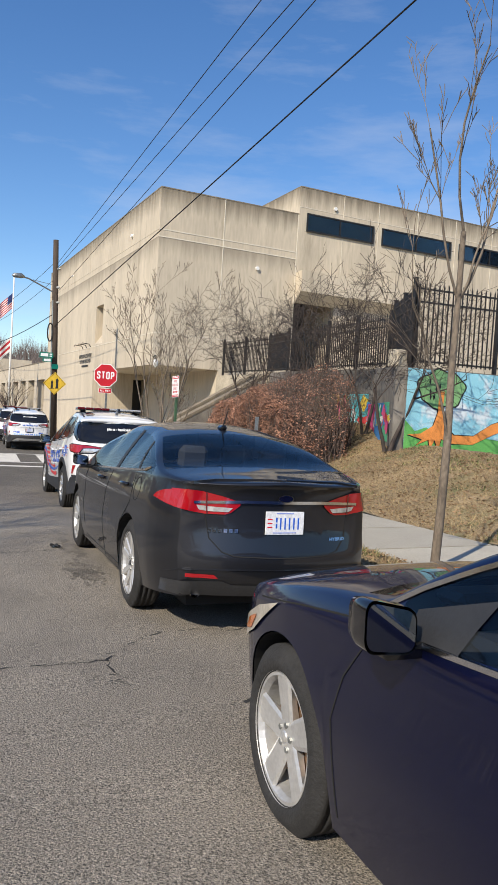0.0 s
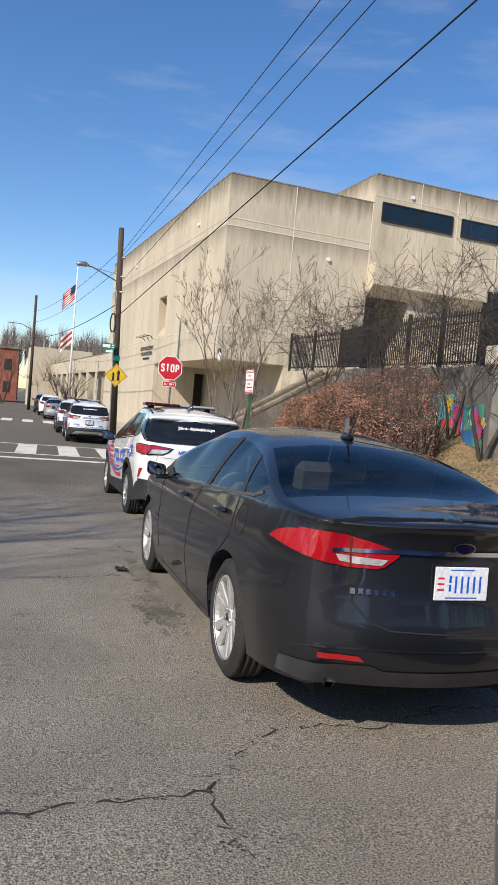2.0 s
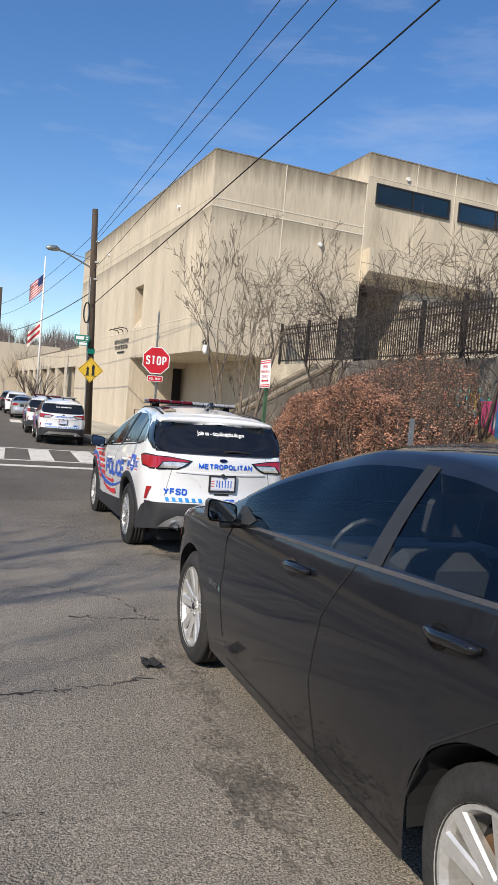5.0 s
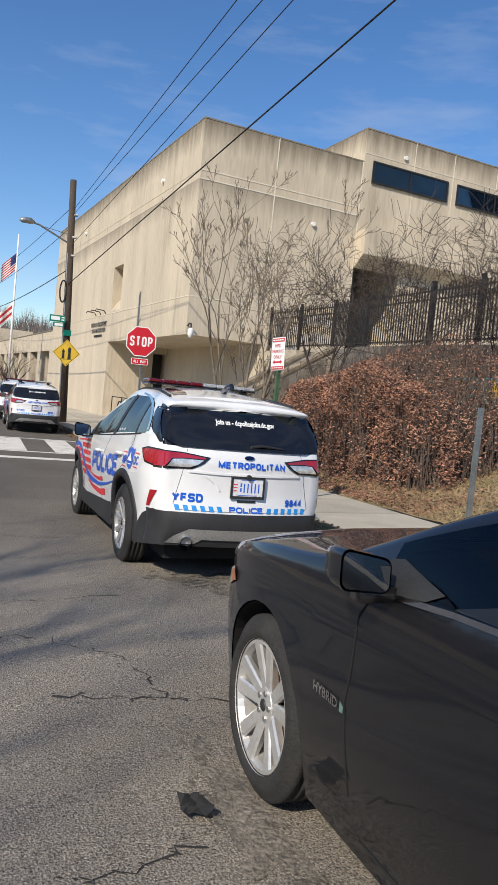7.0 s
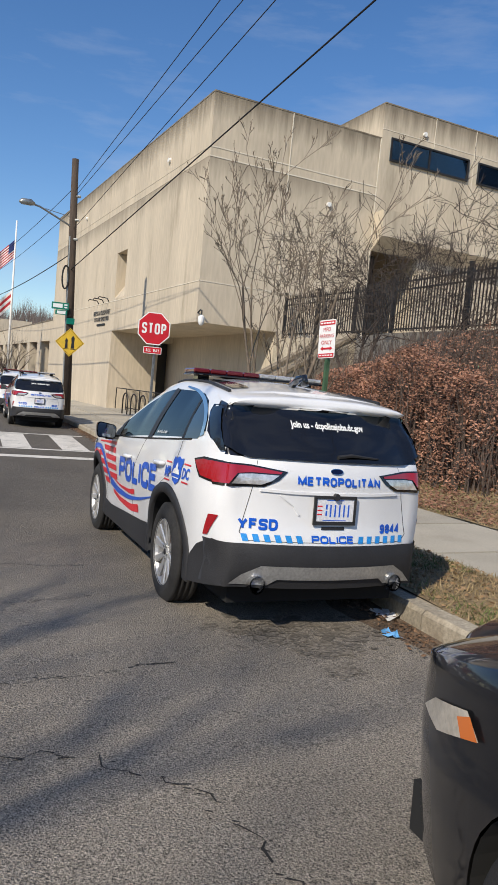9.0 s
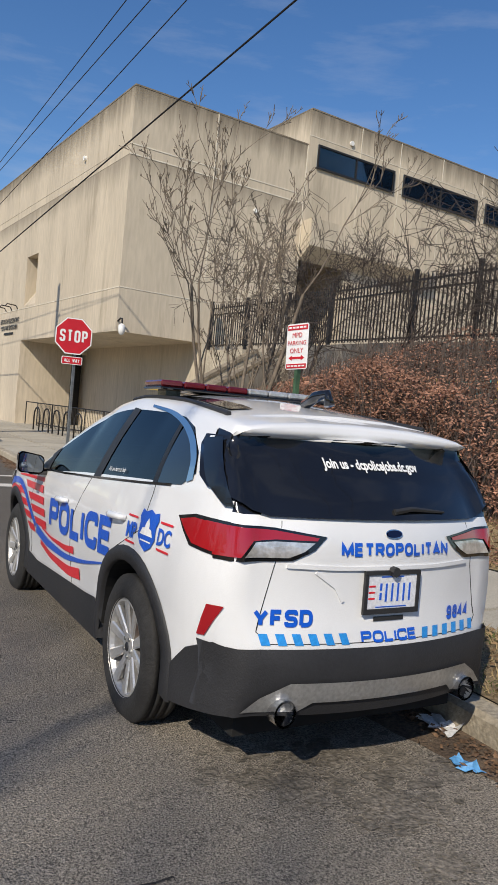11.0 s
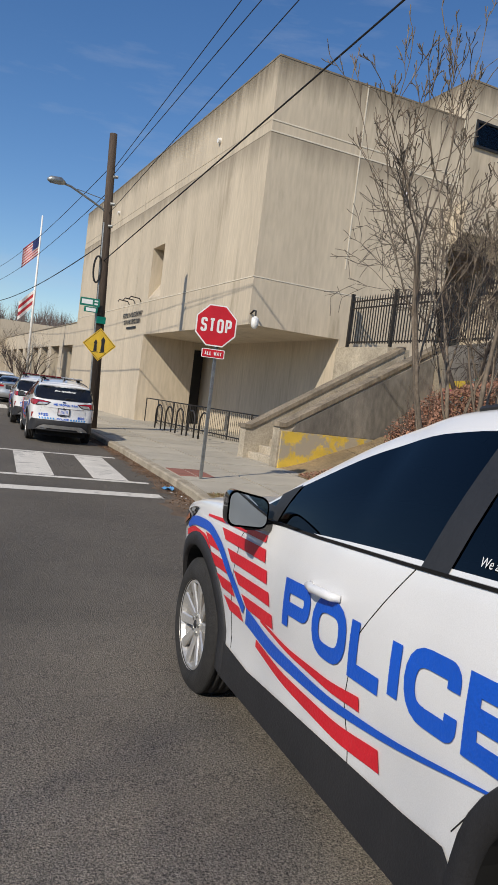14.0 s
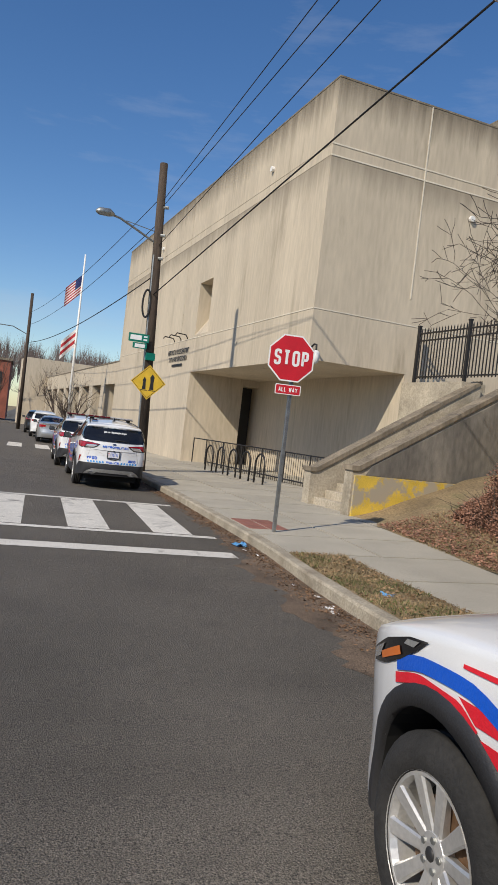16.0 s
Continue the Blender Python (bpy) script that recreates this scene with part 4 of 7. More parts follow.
# stop sign
SP = Vector((6.36, 24.25, 0))
stop = thing("stop_sign", "red octagonal stop sign on a perforated steel post", "stop sign")
zg = road_z(24.8) + 0.16
bm = bmesh.new()
box(bm, SP.x - 0.025, SP.x + 0.025, SP.y, SP.y + 0.05, zg, 2.8)
part("post", bm, STEEL, stop)
M = face(SP.x - 0.07, SP.y - 0.03, 2.43, -14)
flat("sign_plate", octagon(0.40), -0.004, M, WHITE_SIGN, stop)
flat("sign_face", octagon(0.375), -0.002, M, RED_SIGN, stop, "red sign face")


def block_bm(body, span, tall, m, weight=0.2):
    vs, fs = block_letters(body, span, tall, weight)
    bm = bmesh.new()
    bv = [bm.verts.new(m @ v) for v in vs]
    for f in fs:
        bm.faces.new([bv[i] for i in f])
    return bm


part("lettering", block_bm("STOP", 0.56, 0.25, M @ Matrix.Translation((0, 0, 0.004)), 0.17), WHITE_SIGN, stop)
M2 = face(SP.x - 0.07, SP.y - 0.03, 1.93, -14)
flat("plaque", rounded(0.42, 0.16, 0.02), -0.004, M2, WHITE_SIGN, stop)
flat("plaque_face", rounded(0.39, 0.135, 0.015), -0.002, M2, RED_SIGN, stop)
part("lettering", block_bm("ALL WAY", 0.31, 0.075, M2 @ Matrix.Translation((0, 0, 0.004)), 0.17), WHITE_SIGN, stop)

# parking sign
PP = Vector((5.27, 15.56, 0))
park = thing("parking_sign", "white and red police parking sign on a green steel post", "sign")
bm = bmesh.new()
box(bm, PP.x - 0.02, PP.x + 0.03, PP.y, PP.y + 0.04, road_z(16) + 0.1, 1.95)
part("post", bm, GREEN_STEEL, park)
M = face(PP.x - 0.035, PP.y + 0.02, 1.95, -84, -3) @ Matrix.Diagonal((0.92, 0.74, 1, 1))
flat("sign_plate", rounded(0.33, 0.62, 0.03), -0.006, M, WHITE_SIGN, park)
flat("header_bar", rect(-0.15, 0.15, 0.225, 0.29), -0.002, M, RED_SIGN, park)
flat("footer_bar", rect(-0.15, 0.15, -0.295, -0.235), -0.002, M, RED_SIGN, park)
for a, y in (("MPD", 0.15), ("PARKING", 0.045), ("ONLY", -0.06)):
    part("lettering", text_bm(a, 0.095 if a != "PARKING" else 0.085, M @ Matrix.Translation((0, y, 0.002)), 0.0, sx=0.8), RED_SIGN, park)
flat("arrow", [(-0.12, -0.155), (-0.07, -0.12), (-0.07, -0.14), (0.07, -0.14), (0.07, -0.12), (0.12, -0.155), (0.07, -0.19), (0.07, -0.17), (-0.07, -0.17), (-0.07, -0.19)], -0.002, M, RED_SIGN, park)
for k in range(5):
    flat("print_bar", rect(-0.13 + k * 0.055, -0.09 + k * 0.055, -0.275, -0.255), 0.001, M, WHITE_SIGN, park)
    flat("print_bar", rect(-0.13 + k * 0.055, -0.09 + k * 0.055, 0.245, 0.27), 0.001, M, WHITE_SIGN, park)

# crossing sign on the utility pole, street name signs
cross = thing("crossing_sign", "yellow diamond crossing sign fixed to the utility pole", "sign")
M = face(POLE.x - 0.10, POLE.y - 0.22, 2.33, -12)
r = 0.53
flat("sign_plate", [(r, 0), (0, r), (-r, 0), (0, -r)], -0.004, M, YELLOW_SIGN, cross)
bm = bmesh.new()
for a, b in zip([(r, 0), (0, r), (-r, 0), (0, -r)], [(0, r), (-r, 0), (0, -r), (r, 0)]):
    p, q = Vector((*a, 0)) * 0.93, Vector((*b, 0)) * 0.93
    p2, q2 = p * 0.965, q * 0.965
    bm.faces.new([bm.verts.new(M @ Vector((v.x, v.y, 0.001))) for v in (p, q, q2, p2)])
part("border_line", bm, BLACK_MARK, cross)
for cx, w, h in ((-0.12, 0.11, 0.36), (0.11, 0.13, 0.46)):
    flat("dark_symbol", [(cx - w / 2, -0.22), (cx + w / 2, -0.22), (cx + w * 0.35, 0.0), (cx + w * 0.5, h - 0.3), (cx, h - 0.2), (cx - w * 0.5, h - 0.3), (cx - w * 0.35, 0.0)], 0.001, M, BLACK_MARK, cross, "plain dark symbol")
for x in (-0.22, 0.02):
    flat("dark_symbol", rect(x, x + 0.2, -0.255, -0.235), 0.001, M, BLACK_MARK, cross)
name_sign = thing("street_name_sign", "green street name sign with pale markings on the pole", "sign")
M = face(POLE.x - 0.55, POLE.y - 0.24, 3.62, -8) @ Matrix.Diagonal((0.85, 0.85, 1, 1))
flat("sign_plate", rounded(0.72, 0.30, 0.02), -0.006, M, GREEN_SIGN, name_sign)
flat("sign_plate", rounded(0.50, 0.20, 0.02), -0.006, M @ Matrix.Translation((0.06, -0.27, 0)), GREEN_SIGN, name_sign)
for x0, x1, y0, y1 in ((-0.3, 0.1, -0.08, 0.09), (0.17, 0.3, 0.03, 0.09), (0.17, 0.3, -0.08, -0.02), (-0.12, 0.24, -0.335, -0.21)):
    flat("marking_bar", rect(x0, x1, y0, y1), -0.002, M, WHITE_SIGN, name_sign)
part("bracket", boxed(POLE.x - 0.26, POLE.x + 0.02, POLE.y - 0.22, POLE.y - 0.1, 3.0, 3.22), GREEN_SIGN, name_sign)

# small metal marker post on the grass strip
BP = Vector((5.1, 11.6, road_z(12) + 0.1))
solid("marker_post", boxed(BP.x - 0.03, BP.x + 0.03, BP.y - 0.01, BP.y + 0.01, BP.z, 1.42), STEEL, "thin grey steel post on the grass strip", "post")

# flagpole
flag = thing("flagpole", "white flagpole with two hanging flags", "flagpole")
FP = Vector((9.45, 60.5, -0.5))
part("pole", tubed([FP, FP + Vector((0, 0, 11.6))], [0.1, 0.05], 10), WHITE_PAINT, flag, smooth=True)
RED_CLOTH = mat("red_cloth", (0.45, 0.03, 0.04), 0.8, var=0.1)
WHITE_CLOTH = mat("white_cloth", (0.72, 0.71, 0.7), 0.8, var=0.08)
BLUE_CLOTH = mat("blue_cloth", (0.03, 0.05, 0.18), 0.8, var=0.1)


def cloth(z, stripes, wid, hgt, canton=None):
    n = 10
    for i, mt in enumerate(stripes):
        bm = bmesh.new()
        prev = None
        for k in range(n + 1):
            u = k / n
            y = 0.13 * math.sin(5 * u + z) * u
            drop = -0.62 * u * wid
            a = Vector((-0.05 - u * wid * 0.58, y, z + drop - hgt * i / len(stripes)))
            b = Vector((-0.05 - u * wid * 0.58, y, z + drop - hgt * (i + 1) / len(stripes)))
            row = (bm.verts.new(FP + a), bm.verts.new(FP + b))
            if prev:
                bm.faces.new((prev[0], prev[1], row[1], row[0]))
            prev = row
        part("flag_stripe", bm, mt, flag)
    if canton:
        bm = bmesh.new()
        prev = None
        for k in range(5):
            u = k / n
            y = 0.13 * math.sin(5 * u + z) * u - 0.008
            row = [bm.verts.new(FP + Vector((-0.05 - u * wid * 0.58, y, z - 0.62 * u * wid - hgt * f))) for f in (0, 0.54)]
            if prev:
                bm.faces.new((prev[0], prev[1], row[1], row[0]))
            prev = row
        part("flag_canton", bm, canton, flag)


cloth(10.3, [RED_CLOTH, WHITE_CLOTH] * 6 + [RED_CLOTH], 1.6, 1.2, BLUE_CLOTH)
cloth(6.9, [WHITE_CLOTH, RED_CLOTH, WHITE_CLOTH, RED_CLOTH, WHITE_CLOTH], 1.5, 1.15)

# wires
wire((7.1, 35.5, 5.0), (6.9, -2.4, 10.0), 0.0, 0.018, "thick black cable overhead")
wire((7.1, 35.5, 7.9), (4.5, -2.4, 10.0), 0.0, 0.0098, "thin black wire overhead")
wire((7.1, 35.5, 7.7), (5.3, -2.4, 10.0), 0.0, 0.0098, "thin black wire overhead")
wire((7.1, 35.5, 6.5), (5.3, -2.4, 10.0), 0.0, 0.0098, "thin black wire overhead")
wire((7.05, 35.7, 8.0), (8.1, 74, 8.6), 0.5, 0.012, "thin black wire overhead")
wire((7.05, 35.7, 7.2), (8.1, 74, 7.6), 0.5, 0.012, "thin black wire overhead")
wire((7.1, 35.7, 5.6), (8.1, 74, 6.2), 0.5, 0.02, "thick black cable overhead")
p2 = thing("utility_pole", "far wooden utility pole with lamp arm beside the wing", "utility pole")
part("pole_shaft", tubed([(8.1, 74, -1), (8.1, 74, 10.1)], [0.16, 0.12], 10), WOOD_POLE, p2, smooth=True)
part("lamp_arm", tubed([(8.1, 74, 6.8), (6.9, 74, 7.3), (5.7, 74, 7.3)], 0.035, 6), STEEL, p2)


# ---------- bare trees ----------
def tree(name, base, height, stems, spread, material, label, seed, r0=0.05, levels=4, lean=(0, 0), low=0.15, group="", kids=4, wide=1.0, bole=0.49, long=(0.45, 0.75), thin=(0.6, 0.85), fork=0.4, rise=1.0, twig_r=0.0034):
    """Bare winter tree: curved tapering stems that fork into twigs."""
    rnd = random.Random(seed)
    tr = thing(name, label, "tree", Matrix.Translation(base), group)
    trunk, twig = bmesh.new(), bmesh.new()

    def grow(bm, p, d, length, r, level):
        n = 5 if level < 2 else 3
        pts, rad = [p.copy()], [r]
        q = p.copy()
        dd = d.copy()
        for i in range(n):
            dd = (dd + Vector((rnd.gauss(0, 0.10), rnd.gauss(0, 0.10), rnd.gauss(0.05 * rise, 0.06))) * (1.2 if level else 0.5)).normalized()
            q = q + dd * (length / n)
            pts.append(q.copy())
            rad.append(max(twig_r, r * (1 - (0.45 if level < 2 else 0.6) * (i + 1) / n)))
        tube(bm, pts, rad, 8 if level == 0 else (5 if level < 2 else 3), caps=False)
        if level >= levels:
            return
        nk = kids + (1 if level < 2 else 0)
        for k in range(nk):
            f = rnd.uniform(0.35 if level else fork, 1.0) if k else 1.0
            i = min(n, max(1, round(f * n)))
            o = pts[i]
            ang = rnd.uniform(0.25, 0.75) * wide
            ax = dd.orthogonal().normalized()
            ax.rotate(Matrix.Rotation(rnd.uniform(0, 6.28), 3, dd))
            nd = (dd * math.cos(ang) + ax * math.sin(ang) + Vector((0, 0, 0.12 * rise))).normalized()
            grow(trunk if level < 1 else twig, o, nd, length * rnd.uniform(*long), rad[i] * rnd.uniform(*thin), level + 1)
    for k in range(stems):
        a = 2 * math.pi * k / stems + rnd.uniform(-0.4, 0.4)
        d = Vector((math.cos(a) * spread + lean[0], math.sin(a) * spread + lean[1], 1)).normalized()
        o = Vector((math.cos(a) * 0.06, math.sin(a) * 0.06, -0.1)) if stems > 1 else Vector((0, 0, -0.1))
        grow(trunk, o, d, height * bole * rnd.uniform(0.86, 1.14), r0 * rnd.uniform(0.75, 1.1), 0)
    part("trunk", trunk, material, tr, smooth=True)
    part("twig_crown", twig, material, tr, smooth=True)
    return tr


# ---------- hedge ----------
LEAF_RED = mat("dry_red_leaves", (0.25, 0.13, 0.085), 0.8, var=0.45, scale=2.0, fine=0.3, fscale=20, bump=0, rand=0.75)


def leaves(rnd, n, place, size, up=0.4):
    bm = bmesh.new()
    vs, fs = [], []
    for _ in range(n):
        c = place(rnd)
        if c is None:
            continue
        a = Vector((rnd.gauss(0, 1), rnd.gauss(0, 1), rnd.gauss(0, up))).normalized()
        b = a.cross(Vector((rnd.gauss(0, 1), rnd.gauss(0, 1), rnd.gauss(0, 1)))).normalized()
        L = size * rnd.uniform(0.6, 1.4)
        w = L * 0.42
        k = len(vs)
        vs += [c - a * L * 0.5, c + b * w * 0.5, c + a * L * 0.5, c - b * w * 0.5]
        fs.append((k, k + 1, k + 2, k + 3))
    return vs, fs


def leaf_object(vs, fs, name, material, parent, label=""):
    me = bpy.data.meshes.new(name)
    me.from_pydata([tuple(v) for v in vs], [], fs)
    me.materials.append(material)
    ob = new(name, me)
    ob.parent = parent
    ob["kind"] = "stuff"
    if label:
        ob["label"] = label
    return ob

BARK_TWIG = mat("brown_twigs", (0.055, 0.042, 0.035), 0.9, var=0.3, scale=5, bump=0.3)
# crape-myrtle like tree before the station, trees by the fence, street tree
tree("street_tree", (5.55, 17.0, road_z(17.5) + 0.12), 5.2, 6, 0.19, BARK, "multi-stemmed bare street tree with thin branches", 11, 0.032, 5, kids=3, wide=1.0, bole=0.55, long=(0.32, 0.52), thin=(0.45, 0.65), rise=1.1, fork=0.3, twig_r=0.0040)
LOW = "low spreading bare tree with dark tangled twigs"
for p, h, n, seed in (((10.6, 22.2, 1.3), 4.6, 3, 12), ((11.2, 20.0, 1.35), 4.5, 3, 13), ((11.35, 16.94, 1.2), 4.6, 2, 16), ((9.89, 14.1, 0.9), 4.3, 2, 14)):
    tree("bare_tree", p, h, n, 0.30, BARK_TWIG, LOW, seed, 0.055, 5, group="bare trees on the bank", kids=3, wide=1.55, bole=0.36, long=(0.55, 0.88), thin=(0.45, 0.7), fork=0.7, rise=0.15, twig_r=0.0052)
tree("street_tree", (4.05, 6.1, 0.12), 5.0, 1, 0.0, BARK, "slender leaning bare street tree in the grass strip", 19, 0.048, 4, lean=(0.085, -0.02), kids=4, wide=0.85, bole=0.60, long=(0.28, 0.55), thin=(0.35, 0.6), fork=0.45)
# trees across the street, which throw their shadows over the road
tree("bare_tree", (-8.4, 5.8, 0.0), 9.0, 2, 0.15, BARK_DARK, "tall bare tree across the street", 17, 0.13, 4)
tree("bare_tree", (-9.4, 7.4, -0.1), 9.0, 2, 0.15, BARK_DARK, "tall bare tree across the street", 18, 0.13, 4)

hedge = thing("hedge", "dense reddish-brown winter hedge on the bank", "hedge", kind="")


def hedge_top(s, d):
    h = lerp_table(((15.9, 0.8), (16.6, 1.7), (18.3, 2.1), (21, 1.9), (22.6, 1.7), (23.6, 1.15), (24.5, 0.5), (25.4, 0.1)), s)
    edge = min((d - 5.9) / 0.5, (8.7 - d) / 0.5)
    return h * (0.75 + 0.25 * max(0, min(1, edge))) + 0.22 * noise.noise(Vector((s * 1.1, d * 1.1, 3)))


def hedge_place(rnd):
    s = rnd.uniform(15.9, 25.6)
    d = rnd.uniform(5.9, 8.7)
    if d > 7.2 + (s - 15.9) * 0.8:
        return None
    h = hedge_top(s, d)
    u = rnd.random()
    z = h * (1 - 0.9 * u * u) if rnd.random() < 0.6 else h * u
    if rnd.random() < 0.55:
        d = 5.95 + abs(rnd.gauss(0, 0.28)) + 0.25 * noise.noise(Vector((s * 1.5, z * 1.5, 0)))
    d += 0.3 * (s < 16.8) * (16.8 - s) + 0.26 * max(0.0, s - 21.5)
    p = st(s, d, bank_z(s, d) + max(0.02, z))
    if noise.noise(p * 3.6) + 0.6 * noise.noise(p * 9.0) < 0.0 and rnd.random() < 0.8:
        return None
    return p


rnd = random.Random(21)
vs, fs = leaves(rnd, 125000, hedge_place, 0.052)
leaf_object(vs, fs, "hedge_leaves", LEAF_RED, hedge, "small dry red-brown leaves")
bm = bmesh.new()
for _ in range(3000):
    s, d = rnd.uniform(16.1, 25.4), rnd.uniform(6.05, 8.5)
    if d > 7.2 + (s - 15.9) * 0.8:
        continue
    h = hedge_top(s, d) * rnd.uniform(0.7, 1.12)
    d += 0.26 * max(0.0, s - 21.5)
    a = st(s, d, bank_z(s, d))
    b = a + Vector((rnd.gauss(0, 0.12), rnd.gauss(0, 0.12), h * 0.55))
    c = b + Vector((rnd.gauss(0, 0.18), rnd.gauss(0, 0.18), h * 0.5))
    tube(bm, [a, b, c], [0.012, 0.007, 0.003], 3, False)
tagged(part("stem_mass", bm, BARK_DARK, hedge), kind="stuff")

# fallen leaves, dry grass blades
GRASS_DRY = mat("dry_grass_blades", (0.30, 0.225, 0.12), 0.9, var=0.3, scale=1.5, fine=0.2, bump=0, rand=0.35)
GRASS_GREEN = mat("green_grass_blades", (0.10, 0.13, 0.035), 0.9, var=0.3, scale=1.5, fine=0.2, bump=0, rand=0.35)


def blades(n, place, size, material, name, label, seed):
    rnd = random.Random(seed)
    vs, fs = [], []
    for _ in range(n):
        p = place(rnd)
        if p is None:
            continue
        a = rnd.uniform(0, 6.28)
        L = size * rnd.uniform(0.5, 1.4)
        dirv = Vector((math.cos(a), math.sin(a), 0))
        tip = p + Vector((rnd.gauss(0, 0.6) * L, rnd.gauss(0, 0.6) * L, L * rnd.uniform(0.4, 1)))
        k = len(vs)
        vs += [p - dirv * 0.006, p + dirv * 0.006, tip]
        fs.append((k, k + 1, k + 2))
    me = bpy.data.meshes.new(name)
    me.from_pydata([tuple(v) for v in vs], [], fs)
    me.materials.append(material)
    tagged(new(name, me), label, "grass", kind="stuff")


def on_bank(rnd, green=False):
    s = rnd.uniform(4, 26)
    d0 = lerp_table(WALK_OUT, s)
    d = d0 + (lerp_table(WALL_LINE, s) - d0) * rnd.random()
    p = st(s, d, bank_z(s, d))
    if green and noise.noise(Vector((p.x * 0.8, p.y * 0.8, 5))) < 0.12:
        return None
    p.z += 0.05 * noise.noise(p * 0.9) + 0.025 * noise.noise(p * 3.1)
    return p


def on_strip(rnd, green=False):
    s = rnd.uniform(2, 23)
    a, b = kd(s) + 0.18, lerp_table(WALK_IN, s)
    d = a + (b - a) * rnd.random()
    p = st(s, d, walk_z(s, d))
    if green and noise.noise(Vector((p.x * 1.2, p.y * 1.2, 9))) < 0.05:
        return None
    return p


blades(60000, on_bank, 0.06, GRASS_DRY, "lawn_grass", "short dry straw-coloured lawn grass", 31)
blades(30000, lambda r: on_bank(r, True), 0.06, GRASS_GREEN, "lawn_grass", "patches of green lawn grass", 32)
blades(26000, on_strip, 0.055, GRASS_DRY, "strip_grass", "short dry grass beside the kerb", 33)
blades(20000, lambda r: on_strip(r, True), 0.055, GRASS_GREEN, "strip_grass", "green tufts of grass beside the kerb", 34)


def scatter(n, place, size, material, name, label, seed):
    rnd = random.Random(seed)
    vs, fs = leaves(rnd, n, place, size, 0.15)
    me = bpy.data.meshes.new(name)
    me.from_pydata([tuple(v) for v in vs], [], fs)
    me.materials.append(material)
    tagged(new(name, me), label, "leaves", kind="stuff")


def gutter(rnd):
    s = rnd.uniform(8, 34)
    d = kd(s) - abs(rnd.gauss(0, 0.16 if s > 17 else 0.1)) - 0.02
    return st(s, d, 0.012 + rnd.random() * 0.02)


def bed(rnd):
    s = rnd.uniform(15, 26.3)
    d = lerp_table(WALK_OUT, s) + abs(rnd.gauss(0, 0.6))
    return st(s, d, bank_z(s, d) + 0.03 + rnd.random() * 0.03)


scatter(7500, gutter, 0.035, LITTER, "gutter_leaves", "brown leaf litter along the gutter", 41)
scatter(9000, bed, 0.05, LEAF_RED, "fallen_leaves", "fallen red-brown leaves at the hedge foot", 42)
LITTER_TAN = mat("tan_dry_leaves", (0.27, 0.175, 0.095), 0.9, var=0.4, scale=3, bump=0, rand=0.5)
scatter(16000, lambda r: (lambda q: q + Vector((0, 0, 0.02 + 0.02 * r.random())))(on_bank(r)), 0.055, LITTER_TAN, "fallen_leaves", "dry tan leaves scattered over the lawn", 43)
scatter(5000, lambda r: (lambda q: q + Vector((0, 0, 0.02 + 0.01 * r.random())))(on_strip(r)), 0.045, LITTER_TAN, "fallen_leaves", "dry tan leaves on the grass strip", 44)
LITTER_WHITE = mat("paper_litter", (0.7, 0.7, 0.7), 0.8, var=0.1)
LITTER_BLUE = mat("blue_plastic_litter", (0.12, 0.35, 0.65), 0.5, var=0.1)


def rubbish(s, d, z, size, material, label, seed):
    rnd = random.Random(seed)
    bm = bmesh.new()
    g = [[bm.verts.new(st(s + (i / 5 - 0.5) * size + rnd.gauss(0, size * 0.08), d + (j / 5 - 0.5) * size * 0.6 + rnd.gauss(0, size * 0.08), z + abs(rnd.gauss(0, size * 0.1)))) for j in range(6)] for i in range(6)]
    for i in range(5):
        for j in range(5):
            bm.faces.new((g[i][j], g[i][j + 1], g[i + 1][j + 1], g[i + 1][j]))
    solid("litter", bm, material, label, "litter", group="litter by the kerb")


rubbish(12.5, 2.12, 0.015, 0.22, LITTER_WHITE, "crumpled white paper litter in the gutter", 1)
rubbish(12.13, 1.92, 0.008, 0.13, LITTER_BLUE, "crumpled blue plastic litter on the asphalt", 2)
rubbish(20.6, 3.1, 0.16, 0.16, LITTER_BLUE, "blue plastic litter on the grass strip", 3)
rubbish(19.6, 3.3, 0.16, 0.16, LITTER_WHITE, "white paper litter on the grass strip", 4)
rubbish(24.2, 2.6, 0.01, 0.3, LITTER_BLUE, "pale blue litter in the gutter", 5)
for k in range(36):
    rr = random.Random(100 + k)
    s = rr.uniform(17, 24)
    rubbish(s, kd(s) - abs(rr.gauss(0, 0.12)) - 0.05, 0.01, rr.uniform(0.03, 0.10), rr.choice((LITTER_WHITE, LITTER, LITTER_WHITE)), "small pale litter scrap in the gutter", 10 + k)
MASK = mat("dark_rag", (0.02, 0.02, 0.02), 0.9, var=0.2)
rubbish(9.05, 0.13, 0.012, 0.15, MASK, "dark flattened rag on the asphalt", 60)

STAIN = mat("oil_stain", (0.16, 0.14, 0.113), 0.75, var=0.4, scale=5, fine=0.5, fscale=48, bump=0.7, bscale=60)


